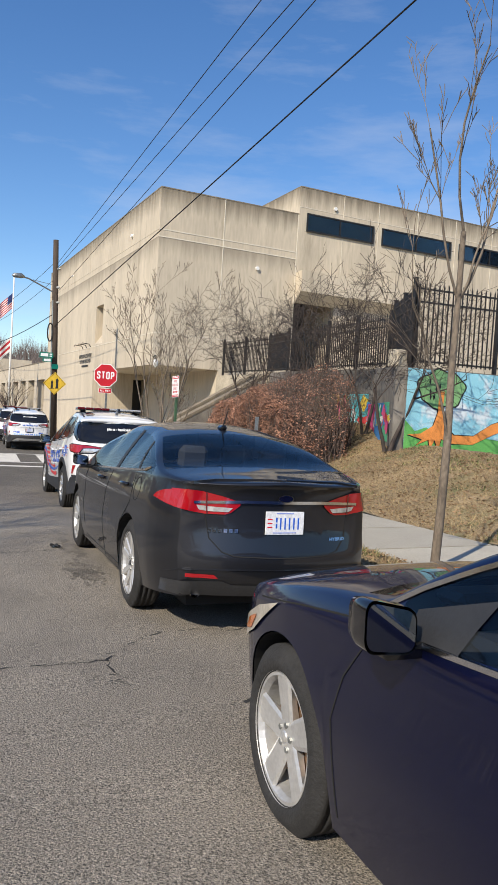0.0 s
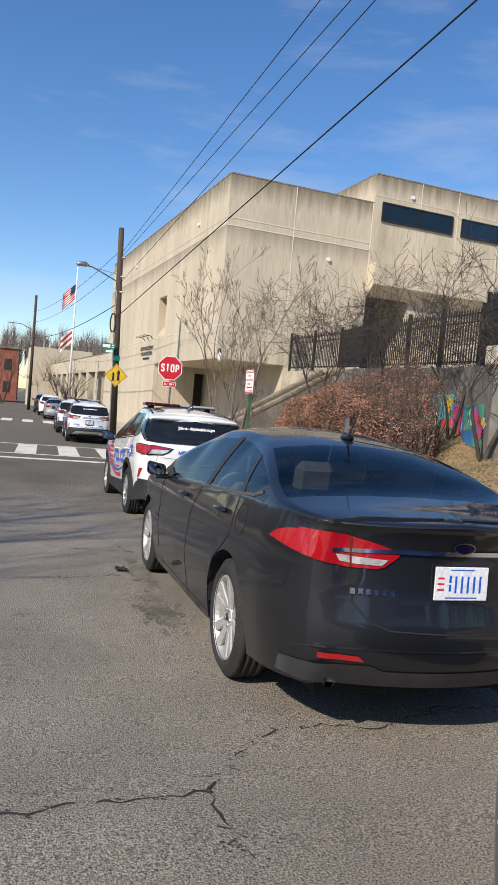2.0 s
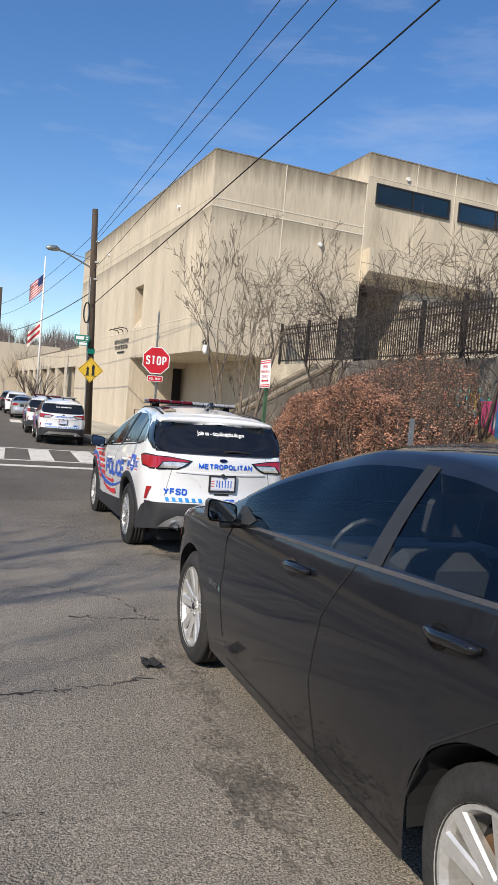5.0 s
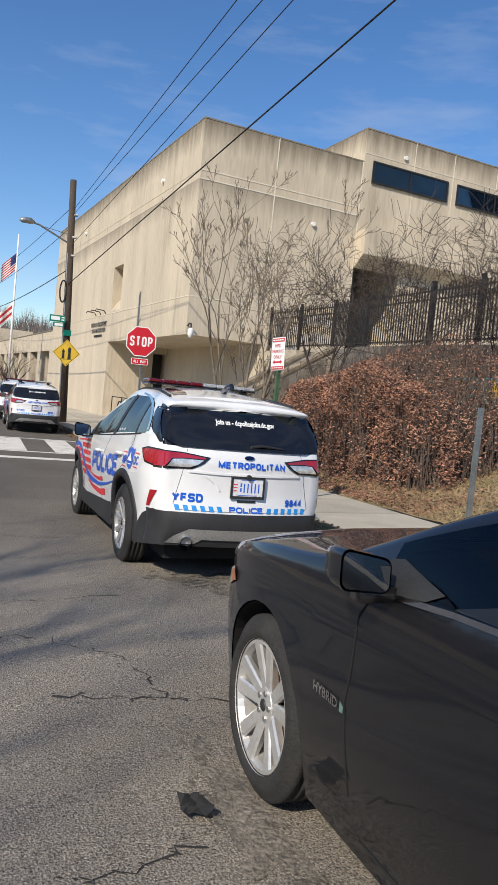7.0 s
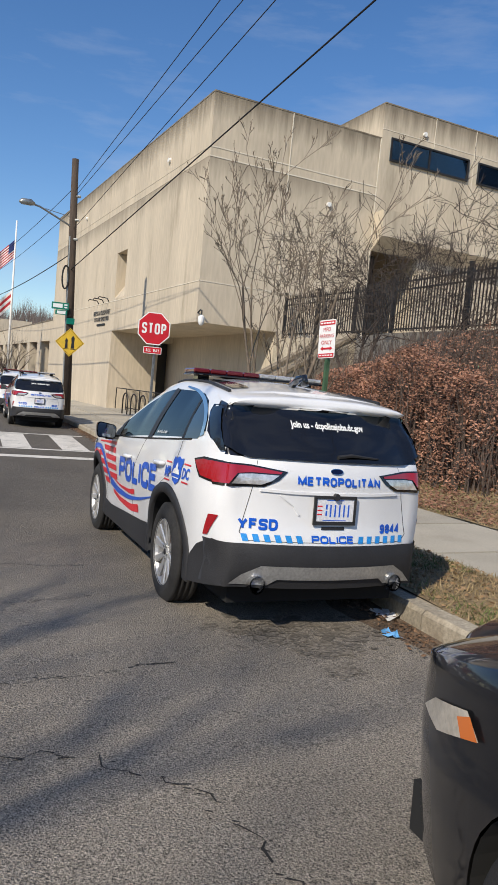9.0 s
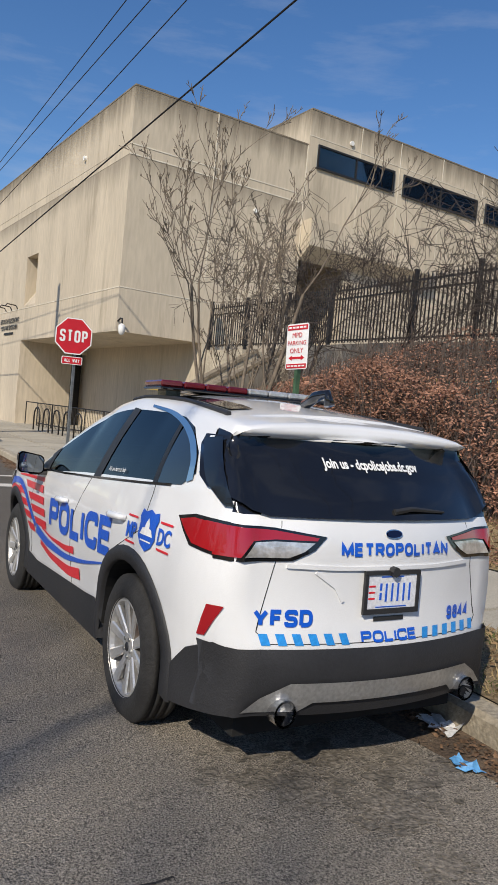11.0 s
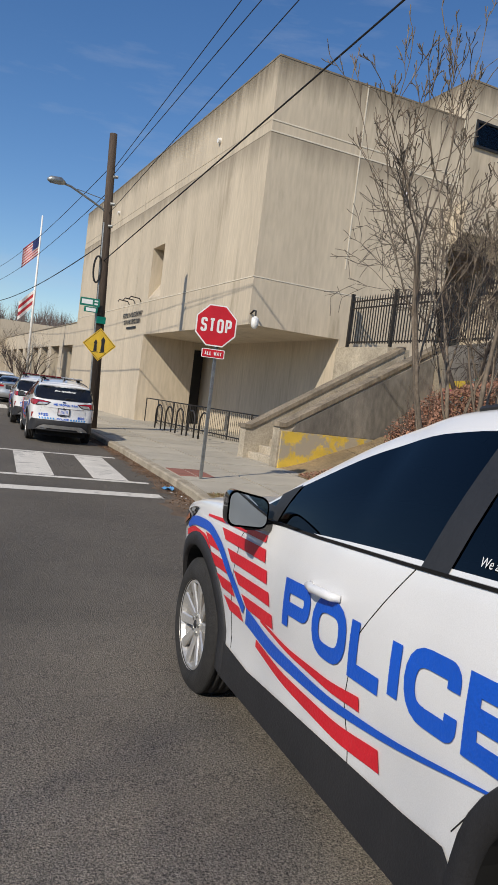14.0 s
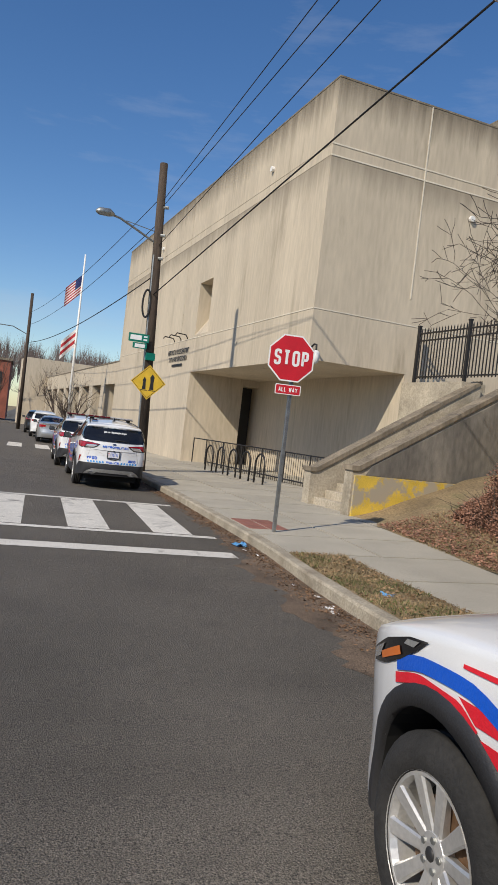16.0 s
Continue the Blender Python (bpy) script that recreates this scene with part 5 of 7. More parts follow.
def stain(s, d, rs, rd, seed, material):
    rnd = random.Random(seed)
    bm = bmesh.new()
    for k in range(420):
        cs, cd = s + rnd.gauss(0, rs * 0.5), d + rnd.gauss(0, rd * 0.5)
        r = rnd.uniform(0.02, 1.0) ** 3 * 0.16 * min(rs, rd) + 0.004
        ph = rnd.uniform(0, 6)
        z = 0.0015 + 0.00001 * k
        bm.faces.new([bm.verts.new(st(cs + r * math.cos(a) * (1 + 0.4 * math.sin(3 * a + ph)) * rs / min(rs, rd) * 0.7, cd + r * math.sin(a) * (1 + 0.3 * math.cos(2 * a + ph)), z)) for a in [j * 2 * math.pi / 10 for j in range(10)]])
    bmesh.ops.recalc_face_normals(bm, faces=bm.faces)
    for f in bm.faces:
        if f.normal.z < 0:
            f.normal_flip()
    solid("road_stain", bm, material, "dark oily stain on the asphalt", "stain", group="road stains", kind="structure")


stain(12.35, 1.35, 0.30, 0.5, 1, STAIN)
stain(11.95, 1.40, 0.16, 0.2, 2, STAIN)
stain(11.6, 1.3, 0.08, 0.1, 6, STAIN)
stain(4.5, 1.5, 0.25, 0.4, 3, STAIN)
stain(7.7, 0.25, 0.5, 0.14, 4, STAIN)
stain(9.0, 0.3, 0.5, 0.12, 5, STAIN)

crack([(5.0, -1.0), (5.05, -0.4), (5.05, 0.0), (5.5, 0.3), (5.6, 0.55)], 0.012, 1)
crack([(5.05, 0.0), (4.6, 0.05)], 0.010, 2)
crack([(5.6, 0.55), (5.55, 1.0), (5.75, 1.4), (5.7, 2.0)], 0.014, 3)
crack([(4.3, 0.5), (4.35, 1.0), (4.6, 1.5), (4.5, 2.1)], 0.022, 4)
crack([(8.4, -1.6), (8.7, -0.9), (8.75, -0.2), (8.9, 0.25)], 0.010, 5)
crack([(10.1, -0.2), (10.0, 0.3), (10.6, 0.2), (11.0, -0.3), (11.1, -1.2)], 0.012, 6)
crack([(10.0, 0.3), (9.9, 0.7)], 0.016, 7)
crack([(7.2, -1.8), (7.5, -1.0), (7.6, -0.5)], 0.010, 8)
crack([(11.6, -2.5), (11.7, -1.2), (11.75, -0.2), (11.9, 0.5)], 0.010, 9)
crack([(14.1, -2.2), (14.1, -1.2), (14.2, -0.4), (14.1, 0.3)], 0.009, 10)
crack([(12.8, -2.6), (13.0, -1.5), (13.05, -0.5), (13.2, 0.2)], 0.008, 11)

# far backdrop: houses, woods on the hill, and unseen woods added for reflections
BRICK = mat("red_brick", (0.26, 0.085, 0.055), 0.9, var=0.2, scale=1.5, fine=0.2, fscale=12)
house = thing("brick_house", "far red-brick row house with pale windows", "house", pose(6.5, 118, -0.8, 0, 0, -7))
part("wall", boxed(-5, 5, -5, 5, 0, 7.5), BRICK, house)
part("roof", boxed(-5.2, 5.2, -5.2, 5.2, 7.5, 7.8), CONC_DARK, house)
for x in (-3.4, -1, 1.4, 3.6):
    for z in (1.2, 4.4):
        part("window", boxed(x - 0.5, x + 0.5, -5.05, -4.98, z, z + 1.6), DARK, house)
WOOD_FAR = mat("far_bare_woods", (0.19, 0.155, 0.14), 0.95, var=0.35, scale=0.3, fine=0.3, fscale=2, bump=0)
rnd = random.Random(77)
vs, fs = [], []
for i in range(1900):
    x = rnd.uniform(-140, 150)
    y = rnd.uniform(150, 260)
    # added out of view across the street, to darken reflections in the cars
    if i >= 900:
        x, y = rnd.uniform(-45, -18), rnd.uniform(-40, 90)
    # added behind the camera, only for the mirrors and paint to reflect
    if i >= 1300:
        x, y = rnd.uniform(-45, 50), rnd.uniform(-75, -30)
    if -4 < x - (0.123 * y) < 8 and y < 200:
        continue
    base = -3 + 0.15 * max(0, y - 150)
    H = rnd.uniform(7, 13)
    for k in range(40):
        a = rnd.uniform(0, 6.28)
        r = rnd.uniform(0, 3.2)
        z0 = base + H * rnd.uniform(0.0, 0.6)
        p = Vector((x, y, z0))
        q = Vector((x + r * math.cos(a), y + r * math.sin(a), base + H * rnd.uniform(0.6, 1.05)))
        w = 0.075
        i = len(vs)
        vs += [p + Vector((-w, 0, 0)), p + Vector((w, 0, 0)), q]
        fs.append((i, i + 1, i + 2))
me = bpy.data.meshes.new("far_woods")
me.from_pydata([tuple(v) for v in vs], [], fs)
me.materials.append(WOOD_FAR)
tagged(new("far_woods", me), "far bare winter woods on the hillside, with unseen woods added for reflections", "woods", kind="stuff")
for k, (x, y, h) in enumerate(((3.0, 92, 8), (7.6, 96, 9), (1.0, 110, 9), (13, 98, 7.5), (9.6, 60, 4.2), (9.9, 66, 4.2))):
    tree("bare_tree", (x, y, -0.7), h, 2, 0.25, BARK_DARK, "far bare winter tree beside the street", 50 + k, 0.1, 3)

# ---------- cars ----------
TYRE = mat("tyre_rubber", (0.022, 0.021, 0.020), 0.85, var=0.25, scale=6, fine=0.2, fscale=50, bump=0.3, bscale=90)
ALLOY = mat("cast_alloy", (0.60, 0.59, 0.57), 0.38, 0.6, var=0.12, scale=6, fine=0.08, bump=0.03)
ALLOY_DARK = mat("dusty_dark_alloy", (0.10, 0.09, 0.085), 0.6, 0.5, var=0.3, scale=8)
BRAKE = mat("rusty_brake", (0.20, 0.12, 0.07), 0.6, 0.5, var=0.4, scale=9)
CHROME = plain("chrome", (0.72, 0.72, 0.73), 0.12, 1.0)
CHROME_DULL = mat("satin_silver_plastic", (0.42, 0.42, 0.41), 0.35, 0.6, var=0.1, scale=5)
TRIM = mat("black_plastic_trim", (0.022, 0.022, 0.023), 0.55, var=0.2, scale=4, fine=0.1, bump=0.1)
CLAD = mat("charcoal_plastic_cladding", (0.022, 0.022, 0.024), 0.6, var=0.15, scale=4, fine=0.1, bump=0.15, bscale=120)
GLOSS_BLACK = plain("gloss_black", (0.008, 0.008, 0.009), 0.08, 0.0, 0.5)
UNDER = plain("underbody_black", (0.01, 0.01, 0.01), 0.9)
LAMP_RED = plain("red_lamp_lens", (0.33, 0.005, 0.010), 0.08, 0.0, 1.0)
LAMP_RED_DARK = plain("dark_red_lamp", (0.11, 0.006, 0.010), 0.15, 0.0, 1.0)
LAMP_CLEAR = mat("clear_lamp_lens", (0.62, 0.60, 0.58), 0.12, 0.5, var=0.3, scale=18, coat=1.0, bump=0.1, bscale=60)
LAMP_AMBER = plain("amber_lamp", (0.65, 0.16, 0.02), 0.2, 0.0, 1.0)
LAMP_HAZY = mat("hazy_headlamp", (0.55, 0.50, 0.42), 0.3, 0.2, var=0.25, scale=8, coat=0.6)
SEAT = mat("seat_cloth", (0.032, 0.032, 0.036), 0.9, var=0.15, scale=6)
SEAT_TAN = mat("beige_interior", (0.40, 0.36, 0.30), 0.85, var=0.12, scale=5)
MIRROR = plain("mirror_glass", (0.32, 0.35, 0.37), 0.03, 1.0)
DECAL_BLUE = mat("blue_decal", (0.006, 0.095, 0.56), 0.35, var=0.06, scale=4, fine=0.03, coat=0.3)
DECAL_CYAN = mat("light_blue_decal", (0.02, 0.24, 0.62), 0.35, var=0.06, scale=4, coat=0.3)
DECAL_RED = mat("red_decal", (0.66, 0.015, 0.03), 0.35, var=0.06, scale=4, fine=0.03, coat=0.3)
PLATE_WHITE = mat("licence_plate", (0.70, 0.71, 0.74), 0.4, var=0.05)
GLASS_CLEAR = glass("car_glass", (0.88, 0.92, 0.91), 1.5)
GLASS_DARK = glass("privacy_glass", (0.035, 0.04, 0.045), 1.55)


def car_paint(name, color, metal, rough=0.32, spec=0.5, coat=1.0):
    return mat(name, color, rough, metal, var=0.05, scale=2.0, fine=0.05, fscale=300, bump=0.0, coat=coat, spec=spec)


SILVER_GREY = car_paint("graphite_metallic", (0.036, 0.037, 0.043), 0.88, 0.46, 0.1, 0.9)
NAVY = car_paint("navy_metallic", (0.007, 0.010, 0.052), 0.8, 0.42, 0.1, 0.9)
POLICE_WHITE = car_paint("white_enamel", (0.74, 0.745, 0.75), 0.0, 0.4)
SILVER = car_paint("silver_metallic", (0.42, 0.43, 0.44), 0.6)
BLACK_CAR = car_paint("black_enamel", (0.012, 0.012, 0.014), 0.2)

_wheels = {}


def wheel_meshes(style, R, width, rr):
    key = (style, R, width, rr)
    if key in _wheels:
        return _wheels[key]
    N = 44

    def lathe(bm, prof, n=N, closed=False):
        rings = []
        for k in range(n):
            a = 2 * math.pi * k / n
            rings.append([bm.verts.new((x, r * math.cos(a), r * math.sin(a))) for r, x in prof])
        for k in range(n):
            p, q = rings[k], rings[(k + 1) % n]
            for i in range(len(prof) - (0 if closed else 1)):
                j = (i + 1) % len(prof)
                bm.faces.new((p[i], p[j], q[j], q[i]))
    # x: -0 outer face, +width inner
    bm = bmesh.new()
    w = width
    prof = [(rr, 0.012), (rr + 0.012, 0.0), (rr + (R - rr) * 0.45, -0.008), (R - 0.035, 0.004), (R - 0.012, 0.02)]
    g = 4
    for i in range(g):
        a = 0.028 + (w - 0.056) * i / g
        b = 0.028 + (w - 0.056) * (i + 1) / g
        prof += [(R, a), (R, b - 0.011)] + ([(R - 0.009, b - 0.010), (R - 0.009, b - 0.001)] if i < g - 1 else [])
    prof += [(R - 0.012, w - 0.02), (R - 0.035, w - 0.004), (rr + 0.012, w), (rr, w - 0.012)]
    lathe(bm, prof)
    bmesh.ops.recalc_face_normals(bm, faces=bm.faces)
    tyre = finish(bm, "tyre", TYRE, True)
    # rim: lip, barrel and spokes
    bm = bmesh.new()
    lathe(bm, [(rr + 0.004, 0.004), (rr + 0.004, 0.012), (rr - 0.012, 0.010), (rr - 0.022, 0.035), (rr - 0.035, 0.15), (rr - 0.05, 0.15)])
    hub_r = rr * 0.30
    if style == "five":
        arms = [(k * 72, 0.060, 0.046) for k in range(5)]
    elif style == "ten":
        arms = [(k * 72 + o, 0.031, 0.021) for k in range(5) for o in (-17, 17)]
    else:
        arms = [(k * 72 + o, 0.033, 0.025) for k in range(5) for o in (-14, 14)]
    for ang, w_out, w_in in arms:
        rot = Matrix.Rotation(radians(ang), 4, "X")
        secs = []
        for f in (0.0, 0.3, 0.65, 1.0):
            r = hub_r * 0.55 + (rr - 0.008 - hub_r * 0.55) * f
            ww = w_in + (w_out - w_in) * f ** 1.5
            if style == "five":
                ww = w_in + (w_out - w_in) * f
            x_face = 0.038 - 0.028 * f if style != "five" else 0.034 - 0.02 * f
            th = 0.045 - 0.015 * f
            secs.append([bm.verts.new(rot @ Vector((x, y, r))) for x, y in ((x_face + 0.008, -ww), (x_face, -ww * 0.72), (x_face, ww * 0.72), (x_face + 0.008, ww), (x_face + th, ww * 0.7), (x_face + th, -ww * 0.7))])
        for s0, s1 in zip(secs, secs[1:]):
            for i in range(6):
                j = (i + 1) % 6
                bm.faces.new((s0[i], s0[j], s1[j], s1[i]))
        bm.faces.new(secs[0])
        bm.faces.new(secs[-1])
    lathe(bm, [(0.0, 0.028), (hub_r * 0.45, 0.026), (hub_r * 0.9, 0.032), (hub_r, 0.045), (hub_r, 0.1)], 24)
    bmesh.ops.recalc_face_normals(bm, faces=bm.faces)
    rim = finish(bm, "rim", ALLOY)
    bm = bmesh.new()
    lathe(bm, [(0.0, 0.075), (rr * 0.70, 0.075), (rr * 0.70, 0.095), (0.0, 0.1)], 28)
    bmesh.ops.recalc_face_normals(bm, faces=bm.faces)
    disc = finish(bm, "brake_disc", BRAKE)
    bm = bmesh.new()
    lathe(bm, [(0.0, 0.13), (rr - 0.03, 0.13)], 24)
    bmesh.ops.recalc_face_normals(bm, faces=bm.faces)
    back = finish(bm, "wheel_back", UNDER)
    bm = bmesh.new()
    lathe(bm, [(0.0, 0.018), (0.016, 0.019), (0.022, 0.024), (0.023, 0.034)], 16)
    bmesh.ops.recalc_face_normals(bm, faces=bm.faces)
    cap = finish(bm, "hub_cap", TRIM if style != "five" else ALLOY, True)
    nuts = []
    for k in range(5):
        bm = bmesh.new()
        a = radians(72 * k + 36)
        r = hub_r * 0.66
        tube(bm, [(0.022, r * math.cos(a), r * math.sin(a)), (0.045, r * math.cos(a), r * math.sin(a))], 0.011, 6)
        nuts.append(("lug_nut", finish(bm, "lug_nut", STEEL)))
    _wheels[key] = (tyre, rim, disc, back, cap, nuts)
    return _wheels[key]


def add_wheel(car, style, x, y, R, width, rr, side, turn=0.0, spin=0.0):
    tyre, rim, disc, back, cap, nuts = wheel_meshes(style, R, width, rr)
    w = new("wheel", tyre)
    w.parent = car
    m = Matrix.Translation((x, y, R)) @ Matrix.Rotation(radians(turn), 4, "Z") @ Matrix.Rotation(radians(spin), 4, "X")
    if side > 0:
        m = m @ Matrix.Rotation(radians(180), 4, "Z")
    w.matrix_local = m
    w["label"] = "black tyre on a silver alloy rim"
    for nm, me in (("rim", rim), ("brake_disc", disc), ("wheel_back", back), ("hub_cap", cap), *nuts):
        o = new(nm, me)
        o.parent = w


class Car:
    """Lofted car body. y runs forward from the rear axle, x to the right, z up."""

    def __init__(self, spec, name, label, m, paint, category="car", group=""):
        self.s = spec
        self.paint = paint
        self.ob = thing(name, label, category, m @ Matrix.Diagonal((spec["slim"], 1, 1, 1)), group)
        self.fit()

    # body curves
    def W(self, y):
        s = self.s
        w = smooth_table(s["W"], y)
        for end, sign in ((s["yr"], 1), (s["yf"], -1)):
            t = (y - end) * sign
            rad = s["corner"][0 if sign > 0 else 1]
            if t < rad:
                u = 1 - max(t, 0) / rad
                w -= s["round"][0 if sign > 0 else 1] * (1 - math.sqrt(max(0, 1 - u * u)))
        return w

    def sill(self, y):
        s = self.s
        z = lerp_table(s["sill"], y)
        for yc in (0.0, s["wb"]):
            r = s["arch"]
            if abs(y - yc) < r:
                z = max(z, s["R"] + math.sqrt(r * r - (y - yc) ** 2))
        return z

    def g(self, z):
        return smooth_table(self.s["g"], z)

    def belt(self, y):
        return smooth_table(self.s["belt"], y)

    def edge(self, y):
        return max(smooth_table(self.s["edge"], y), self.belt(y) + 0.02)

    def we(self, y):
        s = self.s
        b, e = self.belt(y), self.edge(y)
        full = smooth_table(s["we"], y)
        wb = self.W(y) * self.g(b)
        f = min(1, max(0, (e - b) / s["gh"]))
        return wb + (full - wb) * f

    def section(self, y):
        """Half-section rows from the sill to the centre line."""
        s = self.s
        zs, zb, ze = self.sill(y), self.belt(y), self.edge(y)
        rows = []
        for f in s["f"]:
            z = zs + (zb - zs) * f
            rows.append((self.W(y) * self.g(z), z))
        we = self.we(y)
        wb = rows[-1][0]
        k = (ze - zb)
        for f in (0.06, 0.28, 0.5, 0.7, 0.88, 1.0):
            bulge = 0.018 * math.sin(math.pi * f) * min(1, k / 0.3)
            rows.append((wb + (we - wb) * f + bulge, zb + k * f))
        crown = smooth_table(s["crown"], y)
        rin = min(0.08, we * 0.1)
        rows.append((we - rin * 0.6, ze + crown * 0.22))
        rows.append((we * 0.80, ze + crown * 0.50))
        rows.append((we * 0.45, ze + crown * 0.85))
        rows.append((0.0, ze + crown))
        return rows

    def rear_y(self, z):
        return smooth_table(self.s["rear"], z)

    def front_y(self, z):
        return smooth_table(self.s["front"], z)

    def side_x(self, y, z):
        """Half-width of the body at that place."""
        rows = self.section(y)
        for (xa, za), (xb, zb) in zip(rows, rows[1:]):
            if za <= z <= zb and zb > za:
                return xa + (xb - xa) * (z - za) / (zb - za)
        return rows[0][0] if z < rows[0][1] else rows[-1][0]

    def fit(self):
        s = self.s
        ys = set(frange(s["yr"], s["yf"], 0.06))
        for yc in (0.0, s["wb"]):
            ys |= set(yc + s["arch"] * math.cos(k * math.pi / 22) for k in range(23))
        ys |= set(s["cuts"])
        ys |= set(frange(s["yr"], s["yr"] + s["corner"][0], s["corner"][0] / 7)) | set(frange(s["yf"] - s["corner"][1], s["yf"], s["corner"][1] / 7))
        ys = sorted(ys)
        out = [ys[0]]
        for y in ys[1:]:
            if y - out[-1] > 0.008:
                out.append(y)
        self.ys = out
        nf = len(s["f"])
        self.i_belt = nf - 1
        grid = []
        for y in out:
            rows = self.section(y)
            col = []
            for (x, z) in rows:
                yy = min(max(y, self.rear_y(z)), self.front_y(z))
                xx = x
                col.append((xx, yy, z))
            grid.append(col)
        nr = len(grid[0])
        self.rear_rows = [(z, y, x) for x, y, z in grid[0]]
        body, glass_faces = [], {"side": [], "front": [], "rear": []}
        gb, gt = self.i_belt + 1, self.i_belt + 5
        for i in range(len(out) - 1):
            ym = (out[i] + out[i + 1]) / 2
            for j in range(nr - 1):
                kind = "body"
                if gb <= j < gt and s["glass_y"][0] < ym < s["glass_y"][1]:
                    kind = "side"
                if j >= nr - 4:
                    if s["wind"][0] < ym < s["wind"][1]:
                        kind = "front"
                    elif s["back"] and s["back"][0] < ym < s["back"][1]:
                        kind = "rear"
                (body if kind == "body" else glass_faces[kind]).append((i, j))

        def make(faces, sides=(-1, 1)):
            bm = bmesh.new()
            cache = {}

            def v(i, j, sd):
                x, y, z = grid[i][j]
                key = (round(x * sd, 4), round(y, 4), round(z, 4))
                if key not in cache:
                    cache[key] = bm.verts.new((x * sd, y, z))
                return cache[key]
            for sd in sides:
                for i, j in faces:
                    q = [v(i, j, sd), v(i + 1, j, sd), v(i + 1, j + 1, sd), v(i, j + 1, sd)]
                    if sd < 0:
                        q.reverse()
                    u = []
                    for p in q:
                        if p not in u:
                            u.append(p)
                    if len(u) >= 3:
                        try:
                            bm.faces.new(u)
                        except ValueError:
                            pass
            return bm, cache
        bm, cache = make(body)
        # rear and front fascias across
        for col, ends in ((grid[0], -1), (grid[-1], 1)):
            prev = None
            for (x, y, z) in col:
                bul = s["bulge"][0 if ends < 0 else 1]
                row = []
                n = 14
                for k in range(n + 1):
                    u = -1 + 2 * k / n
                    yy = y + ends * bul * (1 - u * u) * (1.0 if z < self.belt(s["yr"] if ends < 0 else s["yf"]) + 0.05 else 0.6)
                    row.append(bm.verts.new((x * u, yy, z)))
                if prev:
                    for k in range(n):
                        q = [prev[k], prev[k + 1], row[k + 1], row[k]]
                        if ends > 0:
                            q.reverse()
                        bm.faces.new(q)
                prev = row
        bmesh.ops.remove_doubles(bm, verts=bm.verts, dist=0.0006)
        bmesh.ops.recalc_face_normals(bm, faces=bm.faces)
        self.body = part("body", bm, self.paint, self.ob, s.get("body_label", ""), True)
        for nm, key in (("side_window", "side"), ("windscreen", "front"), ("rear_window", "rear")):
            if glass_faces[key]:
                mt = s["glass_mat"][{"side": 0, "front": 1, "rear": 2}[key]]
                if key == "side":
                    for sd in (-1, 1):
                        b2, _ = make(glass_faces[key], (sd,))
                        o = part(nm, b2, mt, self.ob, "", True)
                        o.visible_shadow = True
                else:
                    b2, _ = make(glass_faces[key])
                    part(nm, b2, mt, self.ob, "", True)
        # arch liners, floor, wheels
        for sd in (-1, 1):
            for yc in (0.0, s["wb"]):
                b2 = bmesh.new()
                prev = None
                r = s["arch"] - 0.004
                for k in range(19):
                    a = math.pi * k / 18
                    y, z = yc + r * math.cos(a), s["R"] + r * math.sin(a)
                    xo = self.W(y) * self.g(z) - 0.006
                    row = [b2.verts.new((sd * xo, y, z)), b2.verts.new((sd * (xo - 0.33), y, z)), b2.verts.new((sd * (xo - 0.33), yc + (y - yc) * 0.2, s["R"]))]
                    if prev:
                        b2.faces.new((prev[0], row[0], row[1], prev[1]))
                        b2.faces.new((prev[1], row[1], row[2], prev[2]))
                    prev = row
                part("wheel_arch_liner", b2, UNDER, self.ob)
                add_wheel(self.ob, s["wheel"], sd * (s["track"]), yc, s["R"], s["tw"], s["rr"], sd, 0, 11 + 20 * yc)
        b2 = bmesh.new()
        box(b2, -s["track"] + 0.25, s["track"] - 0.25, s["yr"] + 0.15, s["yf"] - 0.15, 0.19, 0.34)
        part("floor_pan", b2, UNDER, self.ob)

    # pieces laid on the body
    def on_side(self, y, z, off=0.004, sd=-1):
        y = min(max(y, self.rear_y(z)), self.front_y(z))
        return Vector((sd * (self.side_x(y, z) + off), y, z))

    def side_patch(self, name, outline, material, parent=None, off=0.004, label="", sd=-1, grid=0.08):
        """A decal or panel with an outline in y, z, wrapped on the flank."""
        bm = bmesh.new()
        vs = [bm.verts.new((0, y, z)) for y, z in outline]
        bm.faces.new(vs)
        self._cut(bm, grid, (0, 1, 0))
        self._cut(bm, grid, (0, 0, 1))
        for v in bm.verts:
            v.co = self.on_side(v.co.y, v.co.z, off, sd)
        bmesh.ops.recalc_face_normals(bm, faces=bm.faces)
        return part(name, bm, material, parent or self.ob, label, True)

    def _cut(self, bm, step, axis):
        i = [k for k in range(3) if axis[k]][0]
        lo = min(v.co[i] for v in bm.verts)
        hi = max(v.co[i] for v in bm.verts)
        n = int((hi - lo) / step)
        for k in range(1, n + 1):
            c = lo + (hi - lo) * k / (n + 1)
            p = [0, 0, 0]
            p[i] = c
            bmesh.ops.bisect_plane(bm, geom=bm.verts[:] + bm.edges[:] + bm.faces[:], plane_co=p, plane_no=axis)

